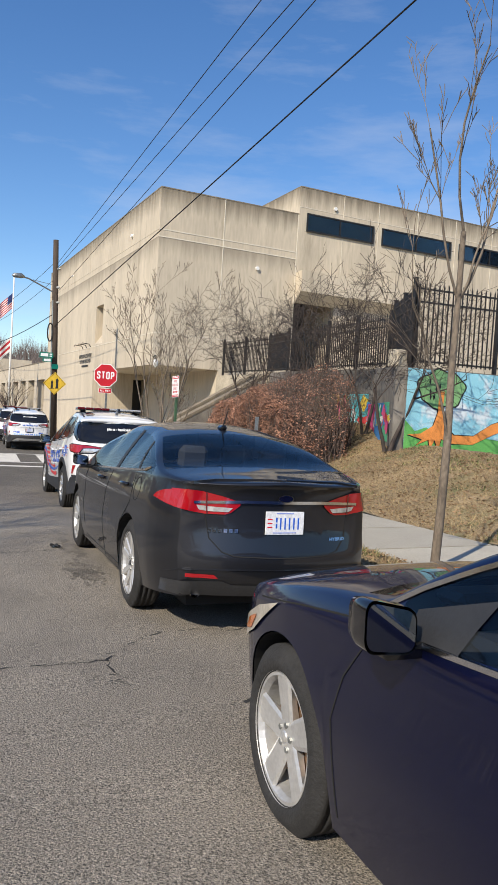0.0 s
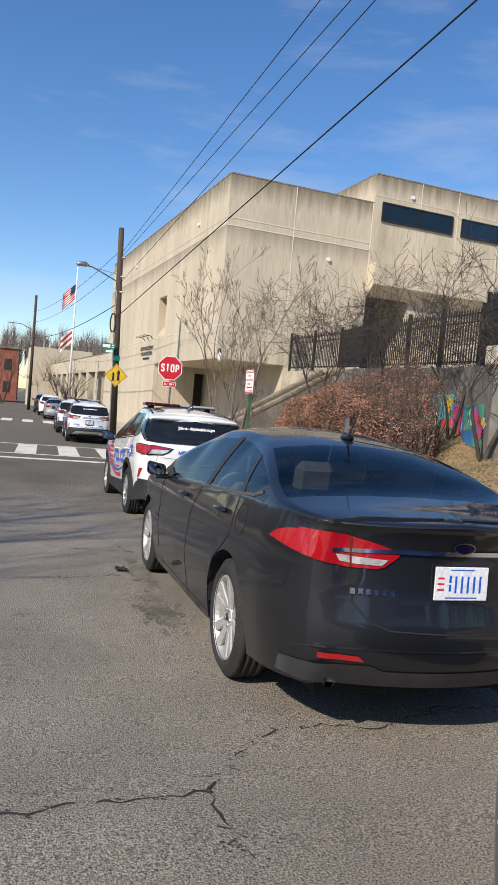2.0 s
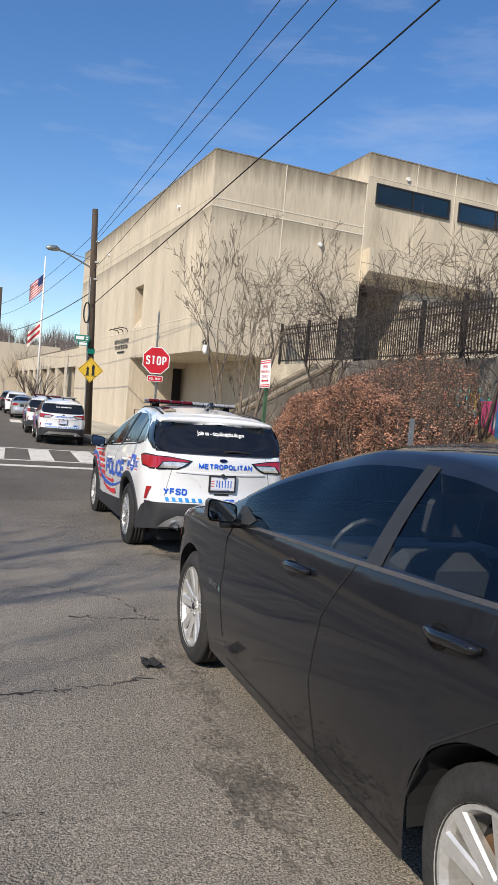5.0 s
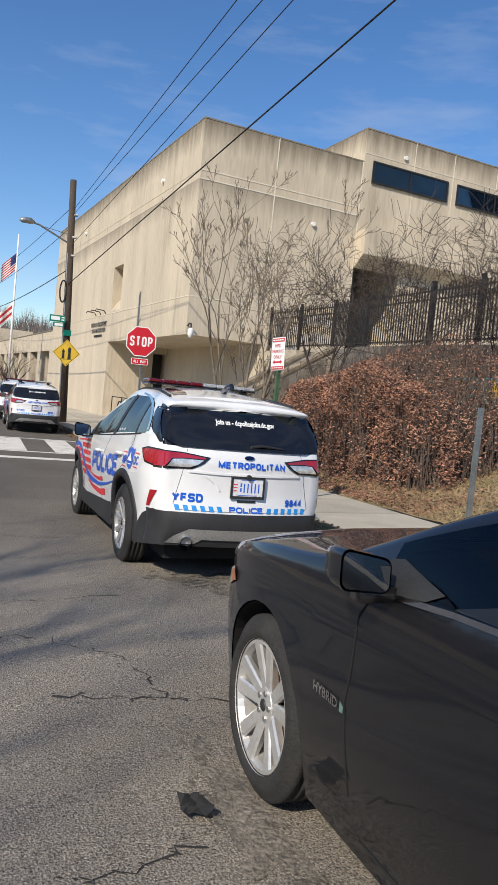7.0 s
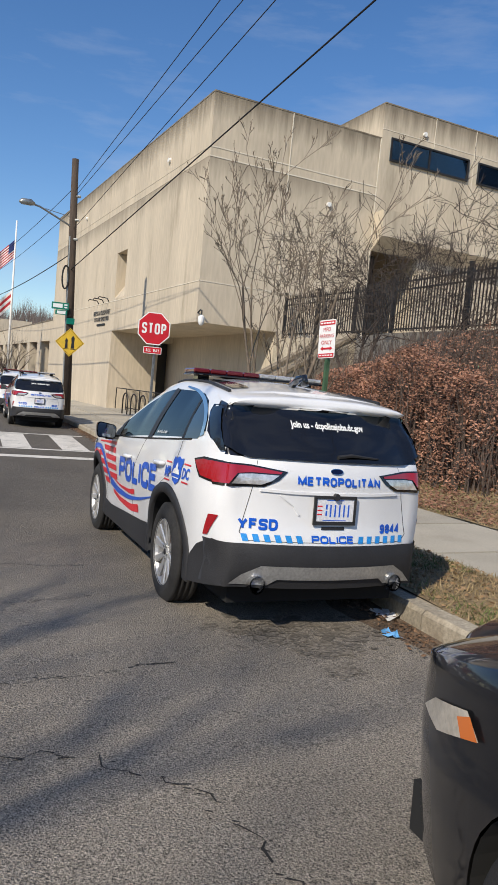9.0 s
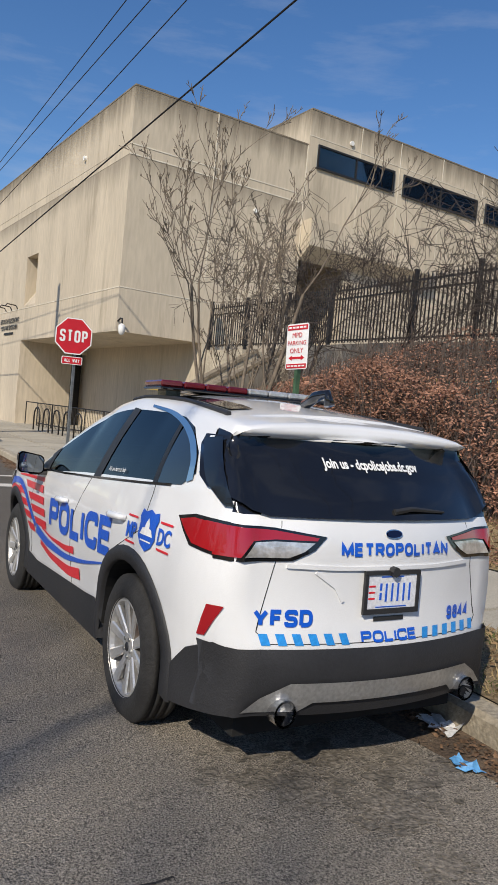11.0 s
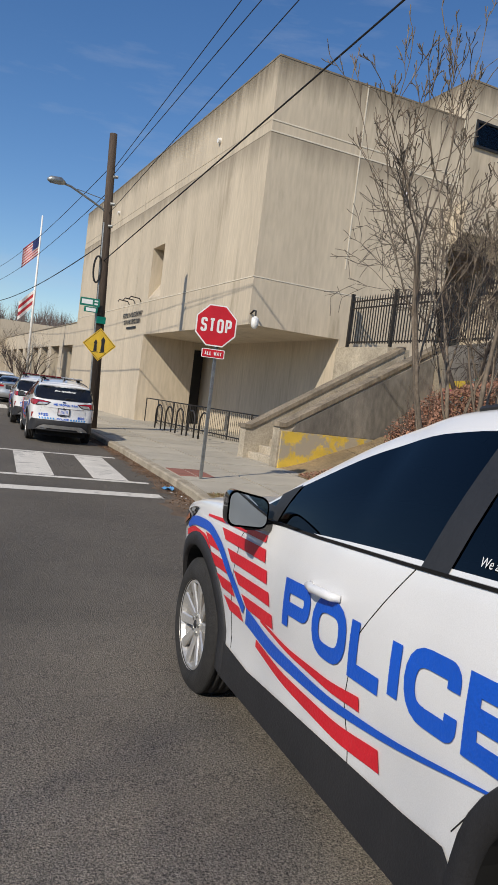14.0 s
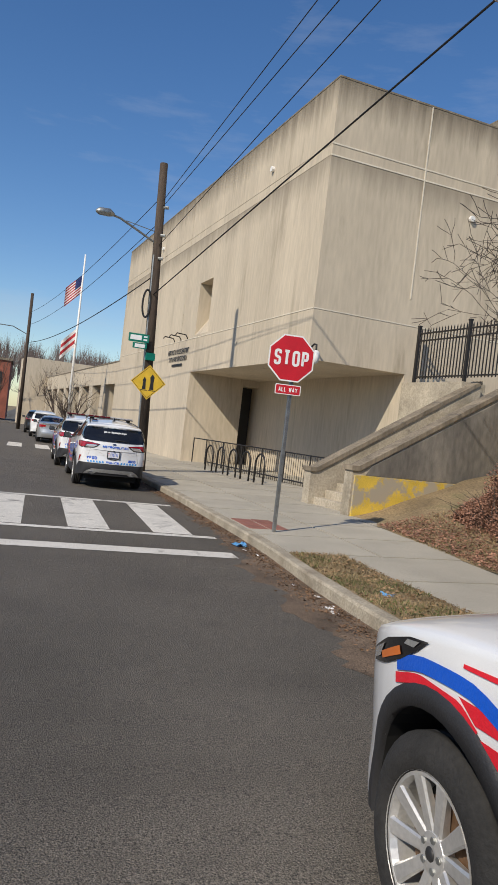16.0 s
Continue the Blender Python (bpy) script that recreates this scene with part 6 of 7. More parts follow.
    def on_rear(self, x, z, off=0.004):
        s = self.s
        xe = max(0.05, lerp_table([(a, c) for a, b, c in self.rear_rows], z))
        yr = lerp_table([(a, b) for a, b, c in self.rear_rows], z)
        if abs(x) > xe:
            # past the fascia the piece wraps round the corner
            ya, yb = yr, yr + 0.20
            w = min(abs(x), self.side_x(yb, z))
            if w <= self.side_x(ya, z):
                return Vector((math.copysign(w, x), yr - off, z))
            for _ in range(14):
                ym = (ya + yb) / 2
                if self.side_x(ym, z) < w:
                    ya = ym
                else:
                    yb = ym
            return Vector((math.copysign(w + off * 0.7, x), ya - off * 0.7, z))
        u = x / xe
        f = 1.0 if z < self.belt(s["yr"]) + 0.05 else 0.6
        return Vector((x, yr - s["bulge"][0] * (1 - u * u) * f - off, z))

    def rear_patch(self, name, outline, material, parent=None, off=0.004, label="", grid=0.045):
        bm = bmesh.new()
        bm.faces.new([bm.verts.new((x, 0, z)) for x, z in outline])
        self._cut(bm, grid, (1, 0, 0))
        self._cut(bm, grid, (0, 0, 1))
        for v in bm.verts:
            v.co = self.on_rear(v.co.x, v.co.z, off)
        bmesh.ops.recalc_face_normals(bm, faces=bm.faces)
        return part(name, bm, material, parent or self.ob, label, True)

    def rear_text(self, body, x, z, size, material, bold=0.0, sx=1.0, off=0.005, parent=None, shear=0.0, span=None, tall=None, heavy=False):
        vs, fs = block_letters(body, span, tall) if heavy else text_mesh(body, size, bold, shear)
        if span and not heavy:
            lo, hi = min(v.x for v in vs), max(v.x for v in vs)
            bo, tp = min(v.y for v in vs), max(v.y for v in vs)
            vs = [Vector(((v.x - (lo + hi) / 2) * span / (hi - lo), (v.y - (bo + tp) / 2) * tall / (tp - bo), 0)) for v in vs]
            sx = 1.0
        bm = bmesh.new()
        sx = 1.0 if heavy else sx
        bv = [bm.verts.new(self.on_rear(x + v.x * sx, z + v.y, off + v.z)) for v in vs]
        for f in fs:
            try:
                bm.faces.new([bv[i] for i in f])
            except ValueError:
                pass
        return part("lettering", bm, material, parent or self.ob)

    def side_text(self, body, y, z, size, material, bold=0.0, sx=1.0, off=0.006, shear=0.0, slope=0.0, sd=-1, span=None, tall=None, heavy=False):
        vs, fs = block_letters(body, span, tall) if heavy else text_mesh(body, size, bold, shear)
        if span and not heavy:
            lo, hi = min(v.x for v in vs), max(v.x for v in vs)
            bo, tp = min(v.y for v in vs), max(v.y for v in vs)
            vs = [Vector(((v.x - (lo + hi) / 2) * span / (hi - lo), (v.y - (bo + tp) / 2) * tall / (tp - bo), 0)) for v in vs]
            sx = 1.0
        bm = bmesh.new()
        bv = []
        for v in vs:
            yy = y + (-v.x * sx if sd < 0 else v.x * sx)
            zz = z + v.y + slope * (v.x * sx)
            bv.append(bm.verts.new(self.on_side(yy, zz, off + v.z, sd)))
        for f in fs:
            try:
                bm.faces.new([bv[i] for i in f])
            except ValueError:
                pass
        return part("lettering", bm, material, self.ob)

    def side_line(self, name, pts, r, material, off=0.0, sd=-1):
        """A thin bead or shut line along the flank."""
        fine = []
        for (ya, za), (yb, zb) in zip(pts, pts[1:]):
            n = max(2, int(math.hypot(yb - ya, zb - za) / 0.05))
            fine += [self.on_side(ya + (yb - ya) * k / n, za + (zb - za) * k / n, off, sd) for k in range(n)]
        fine.append(self.on_side(*pts[-1], off, sd))
        return part(name, tubed(fine, r, 4), material, self.ob)

    def rear_line(self, name, pts, r, material, off=0.0):
        fine = []
        for (xa, za), (xb, zb) in zip(pts, pts[1:]):
            n = max(2, int(math.hypot(xb - xa, zb - za) / 0.05))
            fine += [self.on_rear(xa + (xb - xa) * k / n, za + (zb - za) * k / n, off) for k in range(n)]
        fine.append(self.on_rear(*pts[-1], off))
        return part(name, tubed(fine, r, 4), material, self.ob)

    def licence_plate(self, z, x=0.0, w=0.305, h=0.152, framed=False):
        c = self.on_rear(x, z, 0.012)
        bm = boxed(c.x - w / 2, c.x + w / 2, c.y - 0.004, c.y + 0.004, z - h / 2, z + h / 2, 0.002)
        pl = part("licence_plate", bm, PLATE_WHITE, self.ob, "white plate with plain blue bars")
        strokes = [(-0.24, -0.20, -0.22, -0.02), (-0.24, -0.20, 0.04, 0.24), (-0.22, 0.22, 0.40, 0.43), (-0.3, 0.3, -0.43, -0.40)]
        for k in range(5):
            strokes.append((-0.13 + k * 0.115, -0.095 + k * 0.115, -0.27, 0.23))
        for a, b, e, f in strokes:
            part("marking_bar", boxed(c.x + a * w, c.x + b * w, c.y - 0.0055, c.y - 0.0042, z + e * h, z + f * h), DECAL_BLUE, pl)
        for k in range(3):
            part("marking_bar", boxed(c.x - 0.45 * w, c.x - 0.33 * w, c.y - 0.0055, c.y - 0.0042, z + (-0.2 + 0.17 * k) * h, z + (-0.15 + 0.17 * k) * h), DECAL_RED, pl)
        if framed:
            bm = bmesh.new()
            for q in ((-w / 2 - 0.012, w / 2 + 0.012, h / 2 - 0.004, h / 2 + 0.014), (-w / 2 - 0.012, w / 2 + 0.012, -h / 2 - 0.016, -h / 2 + 0.006), (-w / 2 - 0.012, -w / 2 + 0.006, -h / 2, h / 2), (w / 2 - 0.006, w / 2 + 0.012, -h / 2, h / 2)):
                box(bm, c.x + q[0], c.x + q[1], c.y - 0.010, c.y + 0.004, z + q[2], z + q[3])
            part("plate_frame", bm, TRIM, pl)

    def mirror(self, y, z, sd=-1, paint=None, size=(0.22, 0.15)):
        b = self.on_side(y, z, 0.0, sd)
        w, h = size
        bm = bmesh.new()
        cx = b.x + sd * (0.03 + w / 2)
        outl = [(px, pz * (1.0 + 0.18 * px * sd / w) + 0.02 * px * sd / w) for px, pz in rounded(w, h, min(w, h) * 0.26, 4)]
        for scale, dy in ((1.0, 0.0), (1.0, 0.05), (0.85, 0.10), (0.5, 0.13)):
            bm.verts.ensure_lookup_table()
            ring = [bm.verts.new((cx + px * scale, y + dy, z + 0.07 + pz * scale)) for px, pz in outl]
            if dy:
                for i in range(len(ring)):
                    j = (i + 1) % len(ring)
                    bm.faces.new((last[i], last[j], ring[j], ring[i]))
            last = ring
        bm.faces.new(last)
        box(bm, min(b.x, cx), max(b.x, cx), y + 0.01, y + 0.07, z - 0.01, z + 0.03)
        bmesh.ops.recalc_face_normals(bm, faces=bm.faces)
        mo = part("door_mirror", bm, paint or GLOSS_BLACK, self.ob, "", True)
        bm = bmesh.new()
        bm.faces.new([bm.verts.new((cx + px * 0.9, y - 0.002 + 0.05 * (px * sd) * 1.0, z + 0.07 + pz * 0.88)) for px, pz in outl])
        bmesh.ops.recalc_face_normals(bm, faces=bm.faces)
        part("mirror_glass", bm, MIRROR, mo)

    def handle(self, y, z, material, sd=-1):
        a = self.on_side(y + 0.11, z, 0.004, sd)
        b = self.on_side(y - 0.11, z + 0.006, 0.004, sd)
        o = Vector((sd * 0.032, 0, 0))
        pts = [a, a + o * 0.75 + Vector((0, -0.02, 0)), a + o + Vector((0, -0.07, 0)), b + o + Vector((0, 0.07, 0)), b + o * 0.75 + Vector((0, 0.02, 0)), b]
        part("door_handle", tubed(pts, [0.012, 0.016, 0.018, 0.018, 0.016, 0.012], 8), material, self.ob, "", True)
        self.side_patch("handle_recess", [(y + 0.07 + 0.05 * math.cos(t), z - 0.01 + 0.035 * math.sin(t)) for t in [k * 2 * math.pi / 14 for k in range(14)]], self.paint if material is self.paint else GLOSS_BLACK, None, 0.002, sd=sd)

    def interior(self, seat, z=0.30, top=1.02):
        s = self.s
        for y in (1.15, 0.22):
            for x in (-0.37, 0.37):
                bm = bmesh.new()
                box(bm, x - 0.25, x + 0.25, y - 0.08, y + 0.42, z, z + 0.24, 0.04)
                m = Matrix.Translation((x, y - 0.06, z + 0.2)) @ Matrix.Rotation(radians(14), 4, "X")
                box(bm, -0.24, 0.24, -0.07, 0.07, 0, top - z - 0.28, 0.05, m)
                box(bm, -0.13, 0.13, -0.05, 0.05, top - z - 0.24, top - z - 0.05, 0.04, m)
                part("seat", bm, seat, self.ob)
        part("dashboard", boxed(-0.66, 0.66, 1.72, 2.1, 0.55, 0.88, 0.05), TRIM, self.ob)
        pts = [(-0.36 + 0.18 * math.cos(t), 1.62 - 0.06 * math.sin(t), 0.86 + 0.17 * math.sin(t)) for t in [k * 2 * math.pi / 18 for k in range(19)]]
        part("steering_wheel", tubed(pts, 0.015, 6), TRIM, self.ob)
        part("parcel_shelf", boxed(-0.62, 0.62, s["shelf"][0], s["shelf"][1], 0.60, s["shelf"][2], 0.02), SEAT, self.ob)


F_ROWS = (0.0, 0.06, 0.16, 0.28, 0.42, 0.56, 0.68, 0.78, 0.88, 0.95, 1.0)
SEDAN = dict(
    slim=0.90,
    yr=-0.97, yf=3.78, wb=2.78, R=0.325, arch=0.375, track=0.895, tw=0.225, rr=0.232, wheel="yspoke",
    W=((-0.97, 0.86), (-0.5, 0.90), (0.3, 0.925), (1.4, 0.93), (2.5, 0.925), (3.2, 0.90), (3.78, 0.80)),
    corner=(0.50, 0.95), round=(0.22, 0.42), bulge=(0.12, 0.22),
    sill=((-0.97, 0.28), (-0.4, 0.24), (0.4, 0.20), (2.4, 0.19), (3.3, 0.22), (3.78, 0.25)),
    g=((0.15, 0.93), (0.30, 0.965), (0.42, 0.985), (0.58, 1.0), (0.72, 0.985), (0.80, 0.985), (0.90, 0.965), (1.0, 0.935), (1.1, 0.91)),
    belt=((-0.97, 0.985), (-0.6, 1.02), (-0.2, 1.02), (0.8, 0.985), (1.75, 0.945), (2.2, 0.915), (3.0, 0.84), (3.5, 0.74), (3.78, 0.66)),
    edge=((-0.97, 1.0), (-0.75, 1.03), (-0.55, 1.06), (-0.4, 1.10), (-0.2, 1.175), (0.1, 1.265), (0.35, 1.315), (0.6, 1.348), (0.9, 1.362), (1.15, 1.352), (1.35, 1.322), (1.55, 1.27), (1.79, 1.19), (1.96, 1.122), (2.2, 1.02), (2.35, 0.962), (2.55, 0.93), (3.0, 0.885), (3.5, 0.77), (3.78, 0.68)),
    we=((-0.97, 0.70), (-0.4, 0.63), (0.3, 0.575), (0.9, 0.57), (1.5, 0.62), (2.1, 0.72), (2.6, 0.72), (3.78, 0.55)), gh=0.34,
    crown=((-0.97, 0.03), (-0.5, 0.045), (0.2, 0.065), (0.8, 0.065), (1.4, 0.075), (2.1, 0.075), (2.8, 0.075), (3.78, 0.04)),
    rear=((0.2, -0.86), (0.36, -0.95), (0.48, -0.97), (0.60, -0.95), (0.66, -0.93), (0.85, -0.92), (0.97, -0.93), (1.02, -0.955), (1.06, -0.93)),
    front=((0.15, 3.6), (0.4, 3.76), (0.6, 3.78), (0.75, 3.7), (0.9, 3.5)),
    f=F_ROWS, cuts=(-0.42, 2.05, -0.56, 0.12, 1.12, 2.30), glass_y=(-0.42, 2.05), wind=(1.12, 2.30), back=(-0.56, 0.12),
    glass_mat=(GLASS_CLEAR, GLASS_CLEAR, GLASS_CLEAR), shelf=(-0.52, -0.10, 0.985))
NAVY_SPEC = dict(SEDAN)
NAVY_SPEC.update(wb=2.74, R=0.325, wheel="five", rr=0.225, yf=3.62, belt=((-0.97, 1.0), (0.8, 0.96), (1.75, 0.895), (2.2, 0.86), (2.75, 0.80), (3.2, 0.72), (3.62, 0.62)),
                 edge=((-0.97, 1.02), (-0.45, 1.11), (0.1, 1.30), (0.7, 1.385), (1.0, 1.38), (1.25, 1.345), (1.5, 1.27), (1.84, 1.125), (2.01, 1.035), (2.17, 0.945), (2.6, 0.89), (3.2, 0.78), (3.62, 0.64)),
                 W=((-0.97, 0.86), (0.3, 0.915), (1.4, 0.92), (2.7, 0.915), (3.1, 0.88), (3.62, 0.78)), front=((0.15, 3.46), (0.4, 3.6), (0.6, 3.62), (0.75, 3.5), (0.9, 3.3)), arch=0.37, corner=(0.42, 0.7), round=(0.16, 0.32))
SUV = dict(
    slim=0.90,
    yr=-0.90, yf=3.60, wb=2.71, R=0.352, arch=0.425, track=0.915, tw=0.225, rr=0.232, wheel="ten",
    W=((-0.90, 0.865), (-0.4, 0.90), (0.3, 0.925), (1.4, 0.925), (2.5, 0.925), (3.1, 0.89), (3.60, 0.80)),
    corner=(0.40, 0.7), round=(0.18, 0.32), bulge=(0.10, 0.22),
    sill=((-0.90, 0.34), (-0.4, 0.28), (0.4, 0.25), (2.3, 0.25), (3.2, 0.26), (3.60, 0.30)),
    g=((0.2, 0.955), (0.34, 0.97), (0.45, 0.965), (0.62, 0.985), (0.78, 1.0), (0.92, 0.995), (1.02, 0.975), (1.12, 0.945), (1.25, 0.915)),
    belt=((-0.90, 1.16), (-0.5, 1.18), (0.0, 1.15), (0.8, 1.10), (1.7, 1.045), (2.2, 1.02), (2.8, 0.97), (3.3, 0.87), (3.60, 0.75)),
    edge=((-0.90, 1.40), (-0.6, 1.475), (-0.2, 1.525), (0.2, 1.56), (0.7, 1.575), (1.0, 1.55), (1.3, 1.46), (1.7, 1.26), (2.0, 1.10), (2.2, 1.05), (2.8, 1.0), (3.3, 0.90), (3.60, 0.78)),
    we=((-0.90, 0.64), (-0.3, 0.635), (0.4, 0.62), (0.9, 0.62), (1.5, 0.66), (2.1, 0.74), (2.6, 0.72), (3.60, 0.55)), gh=0.42,
    crown=((-0.90, 0.04), (-0.3, 0.06), (0.4, 0.07), (1.4, 0.08), (2.1, 0.075), (2.8, 0.075), (3.60, 0.04)),
    rear=((0.2, -0.78), (0.34, -0.86), (0.46, -0.90), (0.58, -0.895), (0.63, -0.86), (0.9, -0.85), (1.0, -0.86), (1.08, -0.84), (1.2, -0.77), (1.35, -0.66), (1.42, -0.60), (1.44, -0.70), (1.50, -0.68), (1.53, -0.5)),
    front=((0.15, 3.44), (0.4, 3.57), (0.65, 3.60), (0.85, 3.5), (1.0, 3.3)),
    f=F_ROWS, cuts=(-0.30, 1.98, 1.08, 2.12), glass_y=(-0.36, 1.98), wind=(1.06, 2.14), back=None,
    glass_mat=(GLASS_DARK, GLASS_CLEAR, GLASS_DARK), shelf=(-0.6, -0.2, 1.0))


def car_pose(x, y, z, head, pitch=-1.72):
    return pose(x, y, z, pitch, 0, -head)


def ellipse(cx, cz, a, b, n=20):
    return [(cx + a * math.cos(2 * math.pi * k / n), cz + b * math.sin(2 * math.pi * k / n)) for k in range(n)]


def band(pts, w, w_end=None):
    """Outline of a band along points in y, z."""
    up, lo = [], []
    for i, (y, z) in enumerate(pts):
        a = Vector(pts[max(i - 1, 0)])
        b = Vector(pts[min(i + 1, len(pts) - 1)])
        t = (b - a).normalized()
        f = i / (len(pts) - 1)
        ww = w + ((w_end if w_end is not None else w) - w) * f
        up.append((y - t.y * ww / 2, z + t.x * ww / 2))
        lo.append((y + t.y * ww / 2, z - t.x * ww / 2))
    return up + list(reversed(lo))


def curve(pts, n=16):
    ts = [(i, p) for i, p in enumerate(pts)]
    k = len(pts) - 1
    return [(smooth_table([(i, p[0]) for i, p in ts], u * k / n), smooth_table([(i, p[1]) for i, p in ts], u * k / n)) for u in range(n + 1)]


GREEN_BADGE = plain("green_badge", (0.12, 0.22, 0.19), 0.3)
# ----- graphite sedan -----
fus = Car(SEDAN, "sedan_car", "dark graphite-grey sedan parked at the kerb", car_pose(1.93, 6.14, road_z(6.3), 7.0), SILVER_GREY, group="cars parked along the kerb")
fus.interior(SEAT, 0.28, 1.10)
fus.side_line("window_chrome", [(2.12, 0.925), (1.75, 0.955), (0.8, 0.993), (-0.1, 1.035), (-0.24, 1.045), (-0.34, 1.07)], 0.011, CHROME, 0.002)
fus.side_patch("door_pillar", [(0.76, 1.0), (0.66, 1.0), (0.72, 1.33), (0.80, 1.335)], TRIM, None, 0.005)
fus.side_patch("door_pillar", [(-0.02, 1.04), (-0.07, 1.04), (0.10, 1.24), (0.16, 1.255)], TRIM, None, 0.005)
fus.side_patch("door_pillar", [(2.06, 0.935), (1.86, 0.955), (1.80, 0.985), (2.0, 1.03), (2.06, 1.02)], TRIM, None, 0.005)
for q in ([(2.10, 0.35), (2.13, 0.6), (2.12, 0.85), (2.06, 0.95)], [(0.98, 0.22), (1.02, 0.5), (0.98, 0.75), (0.80, 0.99)], [(0.36, 0.42), (0.25, 0.62), (-0.02, 0.80), (-0.03, 1.03)], [(2.05, 0.25), (0.42, 0.25)]):
    fus.side_line("shut_line", q, 0.004, UNDER, 0.0)
fus.handle(1.22, 0.885, GLOSS_BLACK)
fus.handle(0.22, 0.905, GLOSS_BLACK)
fus.mirror(1.97, 0.93, -1, SILVER_GREY, (0.165, 0.10))
fus.mirror(1.97, 0.93, 1, SILVER_GREY, (0.165, 0.10))
fus.side_line("fuel_door", [(-0.16 + 0.085 * math.cos(t), 0.90 + 0.085 * math.sin(t)) for t in [k * 2 * math.pi / 16 for k in range(17)]], 0.003, UNDER)
fus.side_text("HYBRID", 2.235, 0.585, 0.05, CHROME, 0.001, span=0.15, tall=0.03)
fus.side_patch("badge_leaf", [(2.148, 0.57), (2.128, 0.57), (2.125, 0.59), (2.145, 0.60)], GREEN_BADGE, None, 0.006)
# tail lamps
t_side = curve([(-0.60, 0.893), (-0.65, 0.925), (-0.75, 0.950), (-0.88, 0.963)], 10) + curve([(-0.88, 0.845), (-0.80, 0.858), (-0.70, 0.876), (-0.60, 0.893)], 10)[:-1]
for sd in (-1, 1):
    lamp = fus.side_patch("tail_lamp", t_side, LAMP_RED, None, 0.010, "red wrap-around tail lamp", sd)
    fus.rear_patch("lamp_lens", [(sd * x, z) for x, z in ((0.78, 0.964), (0.70, 0.966), (0.60, 0.957), (0.46, 0.928), (0.33, 0.893), (0.34, 0.87), (0.40, 0.825), (0.44, 0.812), (0.58, 0.812), (0.68, 0.826), (0.78, 0.848))], LAMP_RED, lamp, 0.010)
    fus.rear_patch("reversing_lens", [(sd * x, z) for x, z in ((0.64, 0.868), (0.56, 0.862), (0.39, 0.855), (0.42, 0.828), (0.56, 0.830), (0.62, 0.838))], LAMP_CLEAR, lamp, 0.014)
    fus.rear_patch("lamp_shadow", [(sd * x, z) for x, z in ((0.572, 0.815), (0.580, 0.952), (0.570, 0.952), (0.562, 0.815))], LAMP_RED_DARK, lamp, 0.016)
    fus.rear_patch("reflector", [(sd * x, z) for x, z in ((0.70, 0.405), (0.48, 0.40), (0.51, 0.425), (0.70, 0.43))], LAMP_RED, None, 0.006)
    fus.rear_line("bumper_crease", [(sd * 0.84, 0.42), (sd * 0.72, 0.455), (sd * 0.5, 0.46), (0, 0.46)], 0.006, SILVER_GREY, 0.0)
    fus.rear_line("shut_line", [(sd * 0.58, 0.95), (sd * 0.575, 0.811), (sd * 0.545, 0.656), (sd * 0.46, 0.572), (sd * 0.37, 0.545), (0, 0.535)], 0.005, UNDER, 0.0)
    c = fus.on_rear(sd * 0.62, 0.30, 0.0)
    bm = bmesh.new()
    tube(bm, [c + Vector((0, 0.1, 0)), c + Vector((0, -0.02, 0))], 0.035, 12, False)
    part("exhaust_tip", bm, CHROME, fus.ob)
fus.rear_patch("valance", [(-0.92, 0.285), (0.92, 0.285), (0.92, 0.36), (0.76, 0.375), (0.45, 0.385), (0.38, 0.36), (-0.38, 0.36), (-0.45, 0.385), (-0.76, 0.375), (-0.92, 0.36)], TRIM, None, 0.006, "black lower bumper valance")
fus.rear_patch("chrome_strip", [(-0.66, 0.876), (-0.3, 0.888), (0.3, 0.888), (0.66, 0.876), (0.66, 0.893), (0.3, 0.908), (-0.3, 0.908), (-0.66, 0.893)], CHROME, None, 0.016, "bright chrome strip")
fus.rear_patch("emblem", ellipse(0, 0.925, 0.062, 0.026), CHROME, None, 0.019)
fus.rear_patch("emblem_field", ellipse(0, 0.925, 0.054, 0.021), NAVY, None, 0.021)
fus.licence_plate(0.765)
fus.rear_patch("plate_recess", [(-0.30, 0.65), (0.30, 0.65), (0.40, 0.80), (0.34, 0.86), (-0.34, 0.86), (-0.40, 0.80)], SILVER_GREY, None, 0.001)
for k in range(6):
    fus.rear_patch("badge_bar", rect(-0.56 + k * 0.038, -0.535 + k * 0.038, 0.695, 0.72), CHROME, None, 0.006, grid=0.2)
fus.rear_text("HYBRID", 0.47, 0.65, 0.05, CHROME, 0.001, span=0.15, tall=0.022)
fus.rear_line("spoiler_lip", [(-0.78, 1.0), (-0.5, 1.028), (0, 1.036), (0.5, 1.028), (0.78, 1.0)], 0.014, SILVER_GREY, -0.01)
part("antenna", tubed([(0.0, 0.30, 1.37), (0.0, 0.16, 1.54)], [0.008, 0.003], 6), TRIM, fus.ob)
part("antenna_foot", boxed(-0.03, 0.03, 0.24, 0.36, 1.36, 1.40, 0.015), GLOSS_BLACK, fus.ob)
fus.side_patch("head_lamp", [(3.14, 0.70), (3.35, 0.63), (3.5, 0.63), (3.4, 0.69), (3.2, 0.745)], LAMP_HAZY, None, 0.008)
fus.side_patch("turn_lamp", [(3.14, 0.70), (3.21, 0.678), (3.24, 0.715), (3.18, 0.74)], LAMP_AMBER, None, 0.012)

